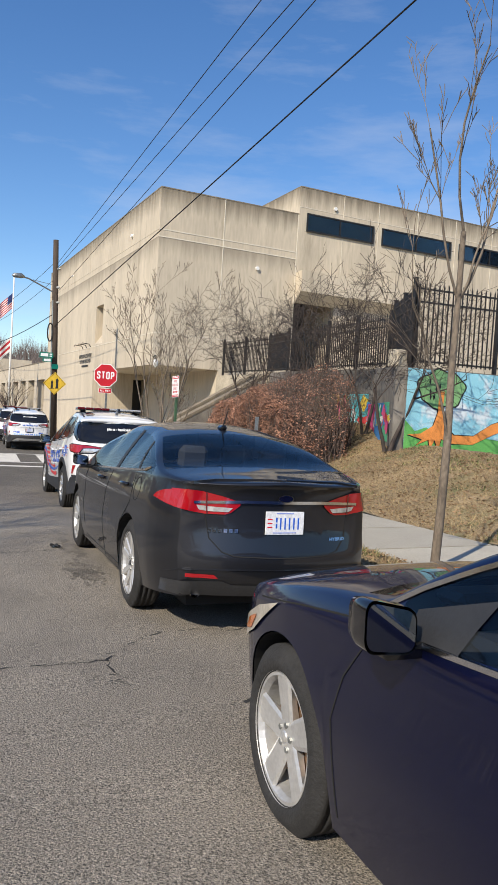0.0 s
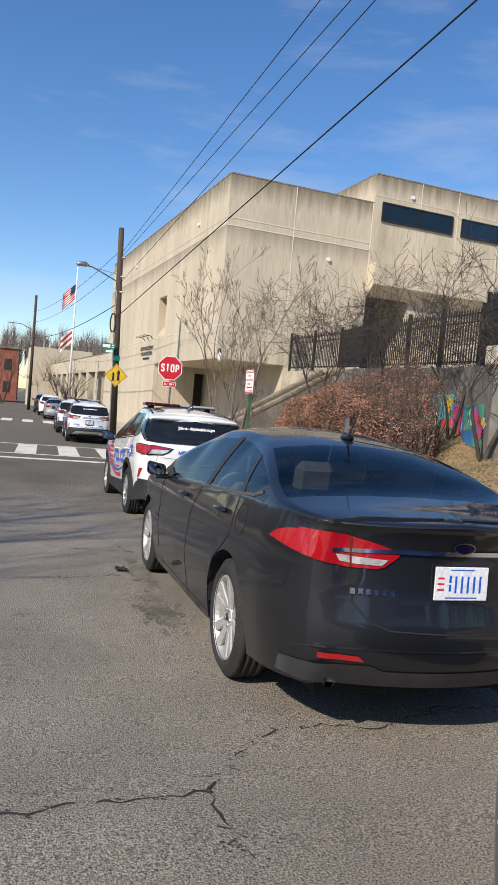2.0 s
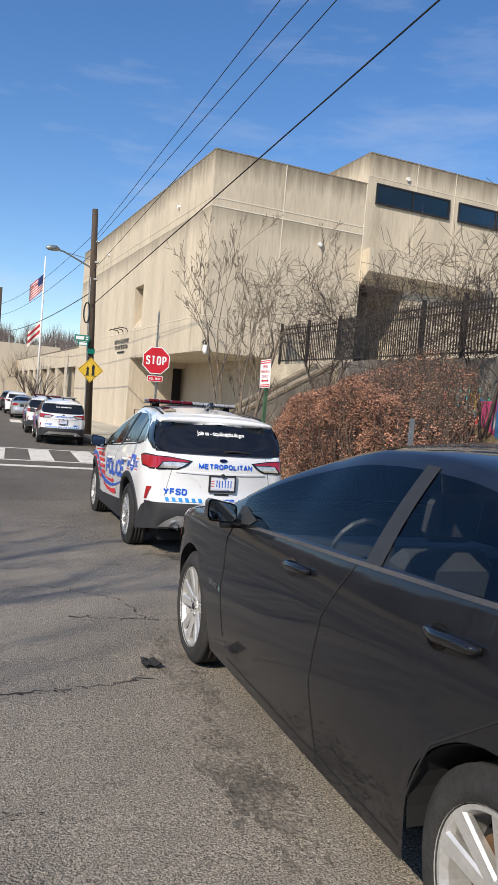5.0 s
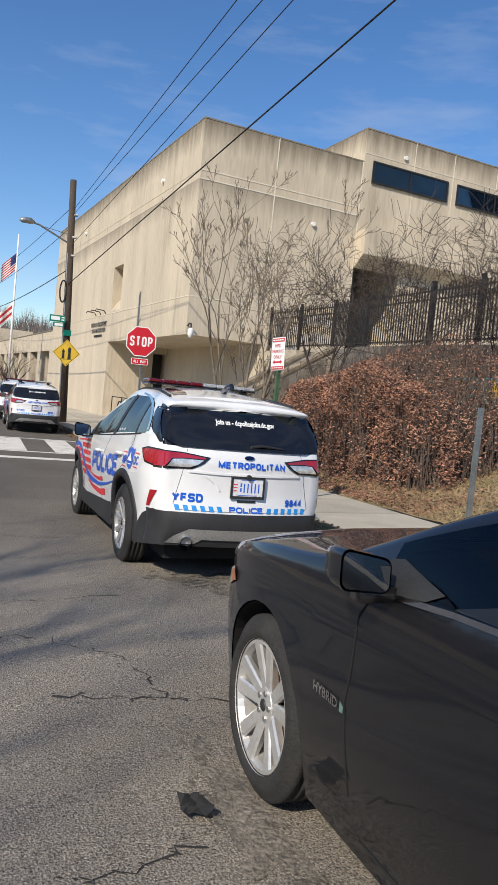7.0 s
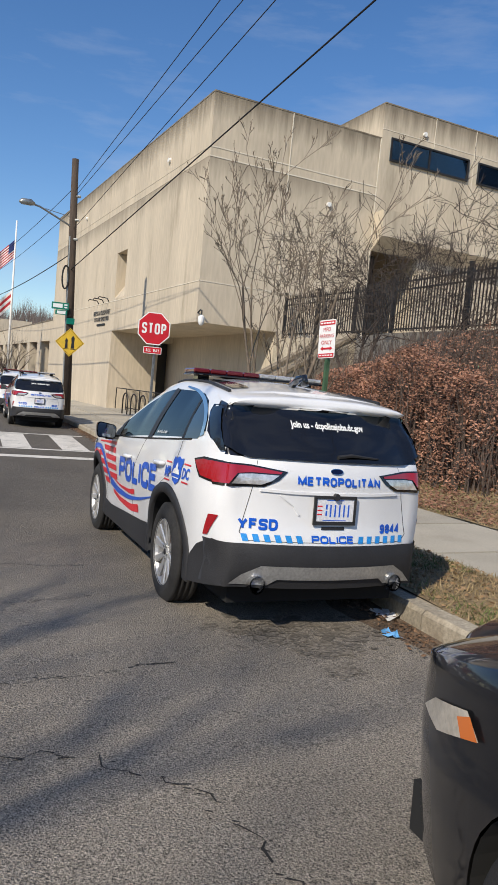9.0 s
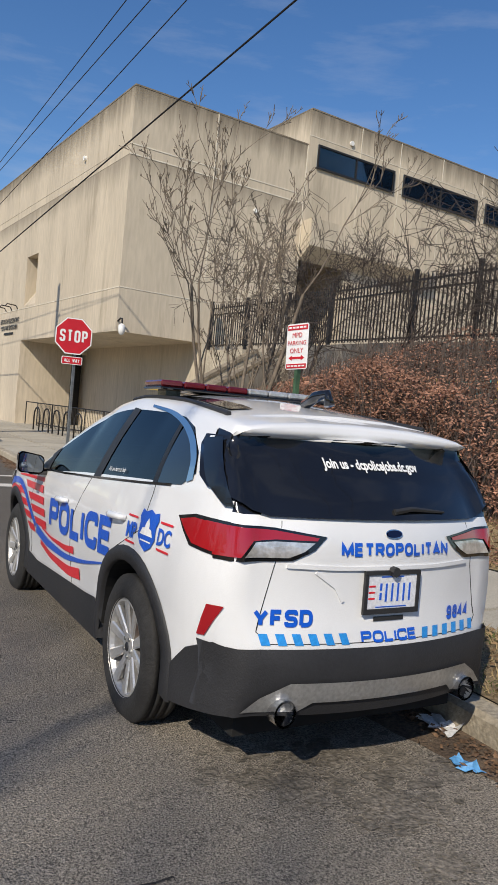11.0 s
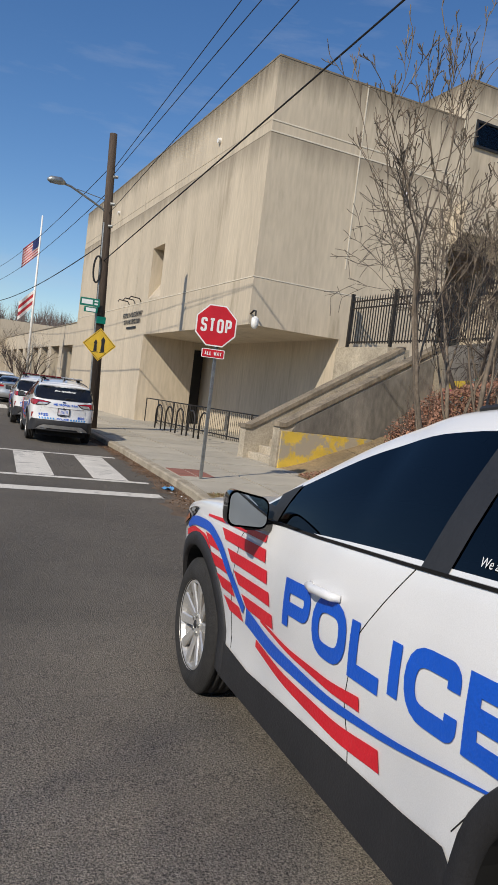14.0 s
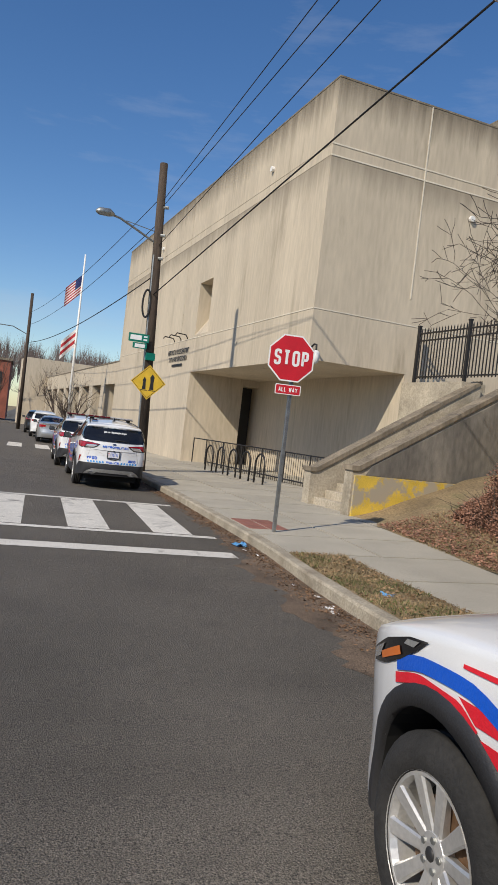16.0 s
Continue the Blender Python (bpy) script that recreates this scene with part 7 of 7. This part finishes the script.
# ----- navy sedan -----
nav = Car(NAVY_SPEC, "sedan_car", "dark navy-blue sedan with scuffed alloy wheel", car_pose(1.15, 0.41, road_z(0.5), 7.0), NAVY, group="cars parked along the kerb")
nav.interior(SEAT_TAN, 0.28, 1.08)
nav.side_line("window_chrome", [(2.12, 0.90), (1.9, 0.895), (0.8, 0.965), (-0.3, 1.02)], 0.010, CHROME, 0.003)
nav.side_line("roof_chrome", [(2.15, 0.93), (2.0, 1.02), (1.84, 1.10), (1.6, 1.21), (1.35, 1.295), (1.0, 1.36)], 0.009, CHROME, 0.004)
nav.side_patch("door_pillar", [(0.76, 0.98), (0.66, 0.98), (0.60, 1.36), (0.69, 1.37)], TRIM, None, 0.005)
nav.side_patch("door_pillar", [(1.98, 0.90), (1.78, 0.91), (1.72, 1.05), (1.98, 0.97)], TRIM, None, 0.005)
for q in ([(2.32, 0.25), (2.33, 0.55), (2.28, 0.70), (2.12, 0.88)], [(1.0, 0.24), (1.0, 0.6), (0.82, 0.97)], [(2.25, 0.88), (2.6, 0.835), (3.0, 0.775)]):
    nav.side_line("shut_line", q, 0.004, UNDER, 0.0)
nav.mirror(1.90, 0.875, -1, GLOSS_BLACK, (0.165, 0.125))
nav.side_patch("head_lamp", [(2.78, 0.80), (3.0, 0.74), (3.3, 0.62), (3.36, 0.56), (3.25, 0.55), (3.05, 0.63), (2.95, 0.70)], LAMP_HAZY, None, 0.010, "yellowed hazy headlamp")
nav.side_patch("turn_lamp", [(3.02, 0.70), (3.14, 0.66), (3.2, 0.60), (3.08, 0.63)], LAMP_AMBER, None, 0.014)
nav.handle(1.1, 0.82, NAVY)
nav.handle(0.1, 0.86, NAVY)
part("wiper_cowl", boxed(-0.62, 0.62, 2.08, 2.22, 0.93, 0.975, 0.02), TRIM, nav.ob)


# ----- police sport utility cars -----
def police(m, label, unit):
    c = Car(SUV, "police_car", label, m, POLICE_WHITE, "police car", "police cars parked along the kerb")
    # gloss-black tailgate corners, part of the body shell
    shell = c.body.data
    shell.materials.append(GLOSS_BLACK)
    for face_ in shell.polygons:
        ce = face_.center
        if 1.14 < ce.z < 1.425 and ce.y < -0.49 - (1.405 - ce.z) * 1.05:
            face_.material_index = 1
    # dark window surround and pillars
    c.side_patch("door_pillar", [(0.78, 1.11), (0.66, 1.118), (0.60, 1.52), (0.71, 1.53)], TRIM, None, 0.005)
    c.side_patch("door_pillar", [(-0.10, 1.165), (-0.15, 1.17), (-0.12, 1.47), (-0.07, 1.49)], TRIM, None, 0.005)
    c.side_patch("door_pillar", [(1.98, 1.055), (1.78, 1.06), (1.72, 1.23), (1.98, 1.12)], TRIM, None, 0.005)
    for sd in (-1, 1):
        c.side_patch("quarter_glass", [(-0.14, 1.17), (-0.40, 1.19), (-0.50, 1.25), (-0.44, 1.35), (-0.25, 1.45), (-0.14, 1.48)], GLOSS_BLACK, None, 0.004, "", sd)
        c.side_patch("window_trim", band(curve([(0.45, 1.545), (0.1, 1.508), (-0.18, 1.448), (-0.36, 1.37), (-0.445, 1.29), (-0.47, 1.215)], 30), 0.012, 0.055), CHROME, None, 0.009, "polished window trim", sd)
        c.side_patch("rear_pillar", [(-0.02, 1.512), (-0.28, 1.445), (-0.46, 1.335), (-0.52, 1.26), (-0.58, 1.30), (-0.5, 1.45), (-0.35, 1.50)], POLICE_WHITE, None, 0.006, "", sd)
        c.side_patch("pillar_glass", [(-0.455, 1.405), (-0.60, 1.42), (-0.88, 1.42), (-0.88, 1.15), (-0.76, 1.145), (-0.62, 1.23)], GLOSS_BLACK, None, 0.018, "gloss-black corner panel", sd)
        # cladding: sill and arch lips
        c.side_patch("sill_cladding", [(2.26, 0.25), (0.46, 0.25), (0.40, 0.36), (0.52, 0.47), (0.70, 0.455), (1.9, 0.40), (2.20, 0.42), (2.31, 0.46)], CLAD, None, 0.010, "charcoal sill cladding", sd)
        for yc in (0.0, SUV["wb"]):
            pts_o, pts_i = [], []
            for k in range(25):
                a = math.pi * (-0.06 + 1.12 * k / 24)
                pts_i.append((yc + 0.424 * math.cos(a), 0.352 + 0.424 * math.sin(a)))
                pts_o.append((yc + 0.505 * math.cos(a), 0.352 + 0.495 * math.sin(a)))
            bm = bmesh.new()
            pr = None
            for (yo, zo), (yi, zi) in zip(pts_o, pts_i):
                w = c.W(yi) * c.g(zi)
                wo = c.W(yo) * c.g(zo)
                row = [bm.verts.new((sd * (wo + 0.003), yo, zo)), bm.verts.new((sd * (wo + 0.016), yo * 0.9 + yi * 0.1, zo * 0.9 + zi * 0.1)), bm.verts.new((sd * (w + 0.018), yi, zi)), bm.verts.new((sd * (w - 0.04), yi, zi))]
                if pr:
                    for j in range(3):
                        bm.faces.new((pr[j], row[j], row[j + 1], pr[j + 1]))
                pr = row
            bmesh.ops.recalc_face_normals(bm, faces=bm.faces)
            part("arch_cladding", bm, CLAD, c.ob, "charcoal wheel arch lip", True)
        for q in ([(2.14, 0.42), (2.16, 0.7), (2.10, 0.95), (2.0, 1.04)], [(1.02, 0.42), (1.06, 0.62), (1.0, 0.85), (0.80, 1.10)], [(0.50, 0.52), (0.30, 0.76), (-0.12, 0.95), (-0.14, 1.16)]):
            c.side_line("shut_line", q, 0.0024, UNDER, 0.0, sd)
        c.side_line("window_base", [(2.0, 1.055), (1.4, 1.075), (0.8, 1.108), (0.0, 1.158), (-0.3, 1.18)], 0.008, GLOSS_BLACK, 0.002, sd)
        c.handle(1.25, 0.915, POLICE_WHITE, sd)
        c.handle(0.20, 0.965, POLICE_WHITE, sd)
        c.mirror(1.80, 1.03, sd, GLOSS_BLACK, (0.20, 0.14))
        # tail lamps
        lamp = c.side_patch("tail_lamp", [(-0.46, 1.065), (-0.60, 1.09), (-0.80, 1.085), (-0.84, 0.95), (-0.75, 0.945), (-0.60, 0.96)], GLOSS_BLACK, None, 0.006, "red and clear wrap-around tail lamp", sd)
        c.side_patch("lamp_lens", [(-0.49, 1.055), (-0.60, 1.075), (-0.80, 1.07), (-0.83, 0.965), (-0.74, 0.96), (-0.62, 0.972)], LAMP_RED, lamp, 0.010, "", sd)
        c.rear_patch("lamp_surround", [(sd * x, z) for x, z in ((0.83, 1.085), (0.60, 1.075), (0.36, 1.045), (0.42, 0.99), (0.52, 0.945), (0.83, 0.935))], GLOSS_BLACK, lamp, 0.006)
        c.rear_patch("lamp_lens", [(sd * x, z) for x, z in ((0.83, 1.075), (0.60, 1.065), (0.40, 1.04), (0.41, 1.028), (0.60, 1.03), (0.70, 1.02), (0.76, 0.955), (0.83, 0.95))], LAMP_RED, lamp, 0.010)
        c.rear_patch("reversing_lens", [(sd * x, z) for x, z in ((0.69, 1.015), (0.60, 1.022), (0.42, 1.02), (0.47, 0.985), (0.54, 0.958), (0.74, 0.955))], LAMP_CLEAR, lamp, 0.010)
        c.side_patch("reflector", [(-0.745, 0.75), (-0.825, 0.755), (-0.735, 0.62), (-0.69, 0.615)], LAMP_RED, None, 0.008, "red corner reflector", sd)
        e = c.on_rear(sd * 0.54, 0.352, 0.03)
        bm = bmesh.new()
        tube(bm, [e + Vector((0, 0.12, 0)), e + Vector((0, -0.035, 0))], 0.056, 18, False)
        tube(bm, [e + Vector((0, -0.035, 0)), e + Vector((0, 0.12, 0))], 0.046, 18, False)
        part("exhaust_tip", bm, CHROME, c.ob)
        c.side_patch("head_lamp", [(2.80, 0.968), (2.92, 0.955), (3.10, 0.905), (3.28, 0.82), (3.24, 0.785), (3.10, 0.815), (2.97, 0.865), (2.86, 0.925)], GLOSS_BLACK, None, 0.008, "clear headlamp with amber marker", sd)
        c.side_patch("marker_lamp", [(2.96, 0.885), (3.12, 0.825), (3.14, 0.845), (2.98, 0.91)], LAMP_AMBER, None, 0.012, "", sd)
        c.side_patch("lamp_reflector", [(3.12, 0.88), (3.25, 0.825), (3.22, 0.80), (3.15, 0.825)], LAMP_CLEAR, None, 0.012, "", sd)
        c.side_patch("lamp_reflector", [(2.85, 0.955), (2.93, 0.945), (2.95, 0.925), (2.88, 0.93)], CHROME_DULL, None, 0.012, "", sd)
    # rear bumper, tailgate and glass
    c.rear_patch("bumper_cladding", [(-0.92, 0.325), (0.92, 0.325), (0.92, 0.60), (-0.92, 0.60)], CLAD, None, 0.012, "charcoal rear bumper")
    for sd in (-1, 1):
        c.side_patch("bumper_cladding", [(-0.43, 0.265), (-0.86, 0.325), (-0.88, 0.59), (-0.78, 0.605), (-0.62, 0.54), (-0.50, 0.44)], CLAD, None, 0.010, "charcoal bumper corner", sd)
    c.rear_patch("skid_plate", [(-0.72, 0.345), (-0.64, 0.41), (-0.52, 0.47), (0.52, 0.47), (0.64, 0.41), (0.72, 0.345), (0.46, 0.345), (0.40, 0.385), (-0.40, 0.385), (-0.46, 0.345)], CHROME_DULL, None, 0.022, "silver skid plate")
    c.rear_patch("rear_glass", [(-0.90, 1.425), (0.90, 1.425), (0.90, 1.30), (0.80, 1.20), (0.70, 1.14), (0.62, 1.118), (-0.62, 1.118), (-0.70, 1.14), (-0.80, 1.20), (-0.90, 1.30)], GLOSS_BLACK, None, 0.018, "dark tailgate glass")
    c.rear_text("Join us - dcpolicejobs.dc.gov", 0.02, 1.335, 0.056, WHITE_SIGN, 0.002, 0.92, 0.022)
    part("rear_wiper", tubed([c.on_rear(0.02, 1.15, 0.02), c.on_rear(0.12, 1.165, 0.035), c.on_rear(0.36, 1.15, 0.025)], [0.014, 0.012, 0.006], 6), TRIM, c.ob)
    c.rear_patch("brake_light", rect(-0.2, 0.2, 1.425, 1.44), GLOSS_BLACK, None, 0.016)
    c.rear_patch("emblem", ellipse(0, 1.062, 0.050, 0.019), CHROME, None, 0.008)
    c.rear_patch("emblem_field", ellipse(0, 1.062, 0.044, 0.015), NAVY, None, 0.011)
    c.rear_text("METROPOLITAN", 0.04, 0.996, 0.08, DECAL_BLUE, 0.0045, span=0.66, tall=0.056, heavy=True)
    c.rear_text("YFSD", -0.54, 0.715, 0.1, DECAL_BLUE, 0.006, span=0.27, tall=0.07, heavy=True)
    if unit:
        c.rear_text(unit, 0.50, 0.70, 0.1, DECAL_BLUE, 0.005, span=0.19, tall=0.06, heavy=True)
    for k in range(6):
        x = -0.655 + k * 0.075
        c.rear_patch("check_block", [(x, 0.655), (x + 0.04, 0.655), (x + 0.052, 0.612), (x + 0.012, 0.612)], DECAL_CYAN, None, 0.005, grid=0.3)
        x = 0.20 + k * 0.075
        c.rear_patch("check_block", [(x + 0.012, 0.655), (x + 0.052, 0.655), (x + 0.04, 0.612), (x, 0.612)], DECAL_CYAN, None, 0.005, grid=0.3)
    c.rear_text("POLICE", 0.0, 0.636, 0.062, DECAL_BLUE, 0.004, span=0.33, tall=0.046, heavy=True)
    c.licence_plate(0.82, 0.0, framed=True)
    c.rear_line("shut_line", [(-0.56, 1.10), (-0.60, 0.90), (-0.66, 0.66), (-0.6, 0.615), (0.6, 0.615), (0.66, 0.66), (0.60, 0.90), (0.56, 1.10)], 0.0022, UNDER, 0.0)
    c.rear_line("tailgate_crease", [(-0.54, 0.925), (-0.3, 0.918), (0.3, 0.918), (0.54, 0.925)], 0.012, POLICE_WHITE, 0.0)
    c.rear_line("tailgate_crease", [(-0.40, 0.90), (-0.30, 0.84), (-0.26, 0.78)], 0.010, POLICE_WHITE, 0.0)
    c.rear_patch("tailgate_grip", rect(-0.09, 0.09, 0.695, 0.715), TRIM, None, 0.004)
    part("rear_camera", tubed([c.on_rear(0, 0.905, 0.0), c.on_rear(0, 0.905, 0.04)], 0.022, 8), TRIM, c.ob)
    # flank graphics
    blue1 = curve([(2.99, 0.85), (2.80, 0.895), (2.58, 0.905), (2.38, 0.86), (2.18, 0.755), (1.98, 0.64)])
    c.side_patch("blue_stripe", band(blue1, 0.05, 0.045), DECAL_BLUE, None, 0.007, "blue swoosh stripe")
    c.side_patch("blue_stripe", band(curve([(1.95, 0.625), (1.6, 0.575), (1.25, 0.57), (0.85, 0.605), (0.36, 0.69)]), 0.075, 0.008), DECAL_BLUE, None, 0.007, "blue swoosh stripe")
    c.side_patch("red_stripe", band(curve([(2.99, 0.80), (2.80, 0.845), (2.62, 0.845), (2.50, 0.80)]), 0.035, 0.02), DECAL_RED, None, 0.006)
    c.side_patch("red_stripe", band(curve([(2.60, 0.958), (2.2, 0.975), (1.82, 0.985)]), 0.012, 0.03), DECAL_RED, None, 0.006)
    for k in range(4):
        z = 0.915 - 0.078 * k
        yl = 2.36 - 0.115 * k
        c.side_patch("red_stripe", [(yl, z + 0.022), (1.80 - 0.045 * k, z + 0.03), (1.785 - 0.045 * k, z - 0.022), (yl - 0.07, z - 0.025)], DECAL_RED, None, 0.006)
        zz = z - 0.075
        c.side_patch("red_stripe", [(yl + 0.24, zz + 0.03), (yl + 0.03, zz + 0.03), (yl - 0.03, zz - 0.02), (yl + 0.15, zz - 0.02)], DECAL_RED, None, 0.0055)
    c.side_patch("red_stripe", band(curve([(1.83, 0.545), (1.5, 0.50), (1.15, 0.495), (0.84, 0.525)]), 0.035, 0.068), DECAL_RED, None, 0.006)
    c.side_patch("red_stripe", band(curve([(1.78, 0.655), (1.45, 0.625), (1.2, 0.625), (0.96, 0.645)]), 0.012, 0.045), DECAL_RED, None, 0.006)
    c.side_text("POLICE", 0.907, 0.815, 0.2, DECAL_BLUE, 0.009, slope=0.04, span=1.31, tall=0.205, heavy=True)
    c.side_text("We are here to help", 0.42, 1.185, 0.036, WHITE_SIGN, 0.0, 0.9, 0.012, slope=0.05)
    shield = [(-0.10, 1.045), (-0.14, 1.035), (-0.19, 1.05), (-0.24, 1.035), (-0.28, 1.045), (-0.295, 1.01), (-0.28, 0.98), (-0.285, 0.92), (-0.25, 0.88), (-0.19, 0.855), (-0.13, 0.88), (-0.095, 0.92), (-0.10, 0.98), (-0.085, 1.01)]
    c.side_patch("shield_badge", shield, DECAL_BLUE, None, 0.006, "blue shield badge decal")
    c.side_patch("shield_centre", [(-0.12, 0.93), (-0.26, 0.93), (-0.24, 0.96), (-0.215, 0.965), (-0.21, 0.985), (-0.19, 1.01), (-0.17, 0.985), (-0.165, 0.965), (-0.14, 0.96)], WHITE_SIGN, None, 0.008, grid=0.3)
    c.side_patch("shield_centre", [(-0.13, 0.90), (-0.25, 0.90), (-0.25, 0.907), (-0.13, 0.907)], WHITE_SIGN, None, 0.008, grid=0.3)
    c.side_text("MP", -0.005, 0.925, 0.10, DECAL_BLUE, 0.004, 0.95, slope=0.05)
    c.side_text("DC", -0.375, 0.945, 0.10, DECAL_BLUE, 0.003, 0.95, slope=0.05)
    for ya, yb, z in ((0.055, -0.06, 0.99), (0.055, -0.06, 0.865), (-0.315, -0.44, 1.005), (-0.315, -0.44, 0.885)):
        c.side_patch("red_rule", rect(ya, yb, z, z + 0.01), DECAL_RED, None, 0.006)
    if unit:
        c.side_text(unit, 2.12, 1.012, 0.05, DECAL_BLUE, 0.0, slope=0.03, span=0.20, tall=0.042, heavy=True)
    # light bar
    lb = part("light_bar", boxed(-0.62, 0.62, 0.42, 0.70, 1.640, 1.654, 0.006), GLOSS_BLACK, c.ob, "low roof light bar with red and clear lenses")
    for k in range(8):
        x = -0.575 + k * 0.144
        mt = LAMP_RED_DARK if k < 4 else LAMP_CLEAR
        part("bar_lens", boxed(x * 1.07, (x + 0.138) * 1.07, 0.425, 0.695, 1.655, 1.692, 0.010), mt, lb)
    for x in (-0.5, 0.5):
        part("bar_foot", boxed(x - 0.05, x + 0.05, 0.5, 0.62, 1.58, 1.640), GLOSS_BLACK, lb)
    for sd in (-1, 1):
        pts = [(sd * (c.we(y) - 0.05), y, c.edge(y) + 0.022) for y in frange(-0.45, 0.95, 0.1)]
        part("roof_rail_strip", tubed(pts, 0.014, 6), TRIM, c.ob)
        bm = bmesh.new()
        pr = None
        for k, y in enumerate(frange(-0.35, 0.45, 0.1)):
            w = 0.05 + 0.12 * (1 - abs(k - 2) / 7)
            row = [bm.verts.new((sd * (c.we(y) - 0.10), y, c.edge(y) + 0.034)), bm.verts.new((sd * (c.we(y) - 0.10 - w), y, c.edge(y) + 0.045))]
            if pr:
                bm.faces.new((pr[0], row[0], row[1], pr[1]))
            pr = row
        bmesh.ops.recalc_face_normals(bm, faces=bm.faces)
        part("roof_marking", bm, GLOSS_BLACK, c.ob)
    bm = bmesh.new()
    tube(bm, [(0, -0.18, 1.60), (0, -0.28, 1.645), (0, -0.38, 1.66), (0, -0.40, 1.60)], [0.03, 0.03, 0.02, 0.03], 8)
    part("shark_fin_antenna", bm, GLOSS_BLACK, c.ob, "", True)
    c.interior(SEAT, 0.36, 1.18)
    return c


police(car_pose(3.08, 12.89, road_z(13.1) - 0.03, 6.7), "white police sport utility car with red and blue stripes", "9844")
police(car_pose(*st(32.0, 1.45), 7.0, 0.0), "white police sport utility car parked beyond the crosswalk", "9533")
police(car_pose(*st(37.6, 1.25), 7.0, 0.0), "white police sport utility car ahead in the row", "")

# ----- far parked cars -----
def far_car(spec, paint, s, d, name, label, kind="sedan"):
    c = Car(spec, name, label, car_pose(*st(s, d), 7.0, 0.0), paint, group="cars parked along the kerb")
    for sd in (-1, 1):
        lamp = c.rear_patch("tail_lamp", [(sd * x, z) for x, z in ((0.80, 0.95), (0.45, 0.92), (0.45, 0.84), (0.80, 0.80))], LAMP_RED, None, 0.01)
    c.licence_plate(0.72)
    c.mirror(1.85, 0.97, -1, paint)
    c.interior(SEAT, 0.28, 1.08)
    return c


far_car(SEDAN, SILVER, 53.5, 0.9, "sedan_car", "silver sedan parked beyond the second crosswalk")
SUV_FAR = dict(SUV)
SUV_FAR.update(wheel="five")


def far_suv(paint, s, d, label):
    c = Car(SUV_FAR, "utility_car", label, car_pose(*st(s, d), 7.0, 0.0), paint, group="cars parked along the kerb")
    c.rear_patch("rear_glass", [(-0.60, 1.42), (0.60, 1.42), (0.68, 1.18), (0.64, 1.125), (-0.64, 1.125), (-0.68, 1.18)], GLOSS_BLACK, None, 0.008)
    for sd in (-1, 1):
        c.rear_patch("tail_lamp", [(sd * x, z) for x, z in ((0.83, 1.07), (0.5, 1.05), (0.5, 0.96), (0.83, 0.95))], LAMP_RED, None, 0.01)
    c.mirror(1.80, 1.03, -1, paint)
    c.licence_plate(0.82)


far_suv(POLICE_WHITE, 60, 0.6, "white utility car parked far down the street")
far_suv(BLACK_CAR, 67, 0.3, "black utility car parked far down the street")
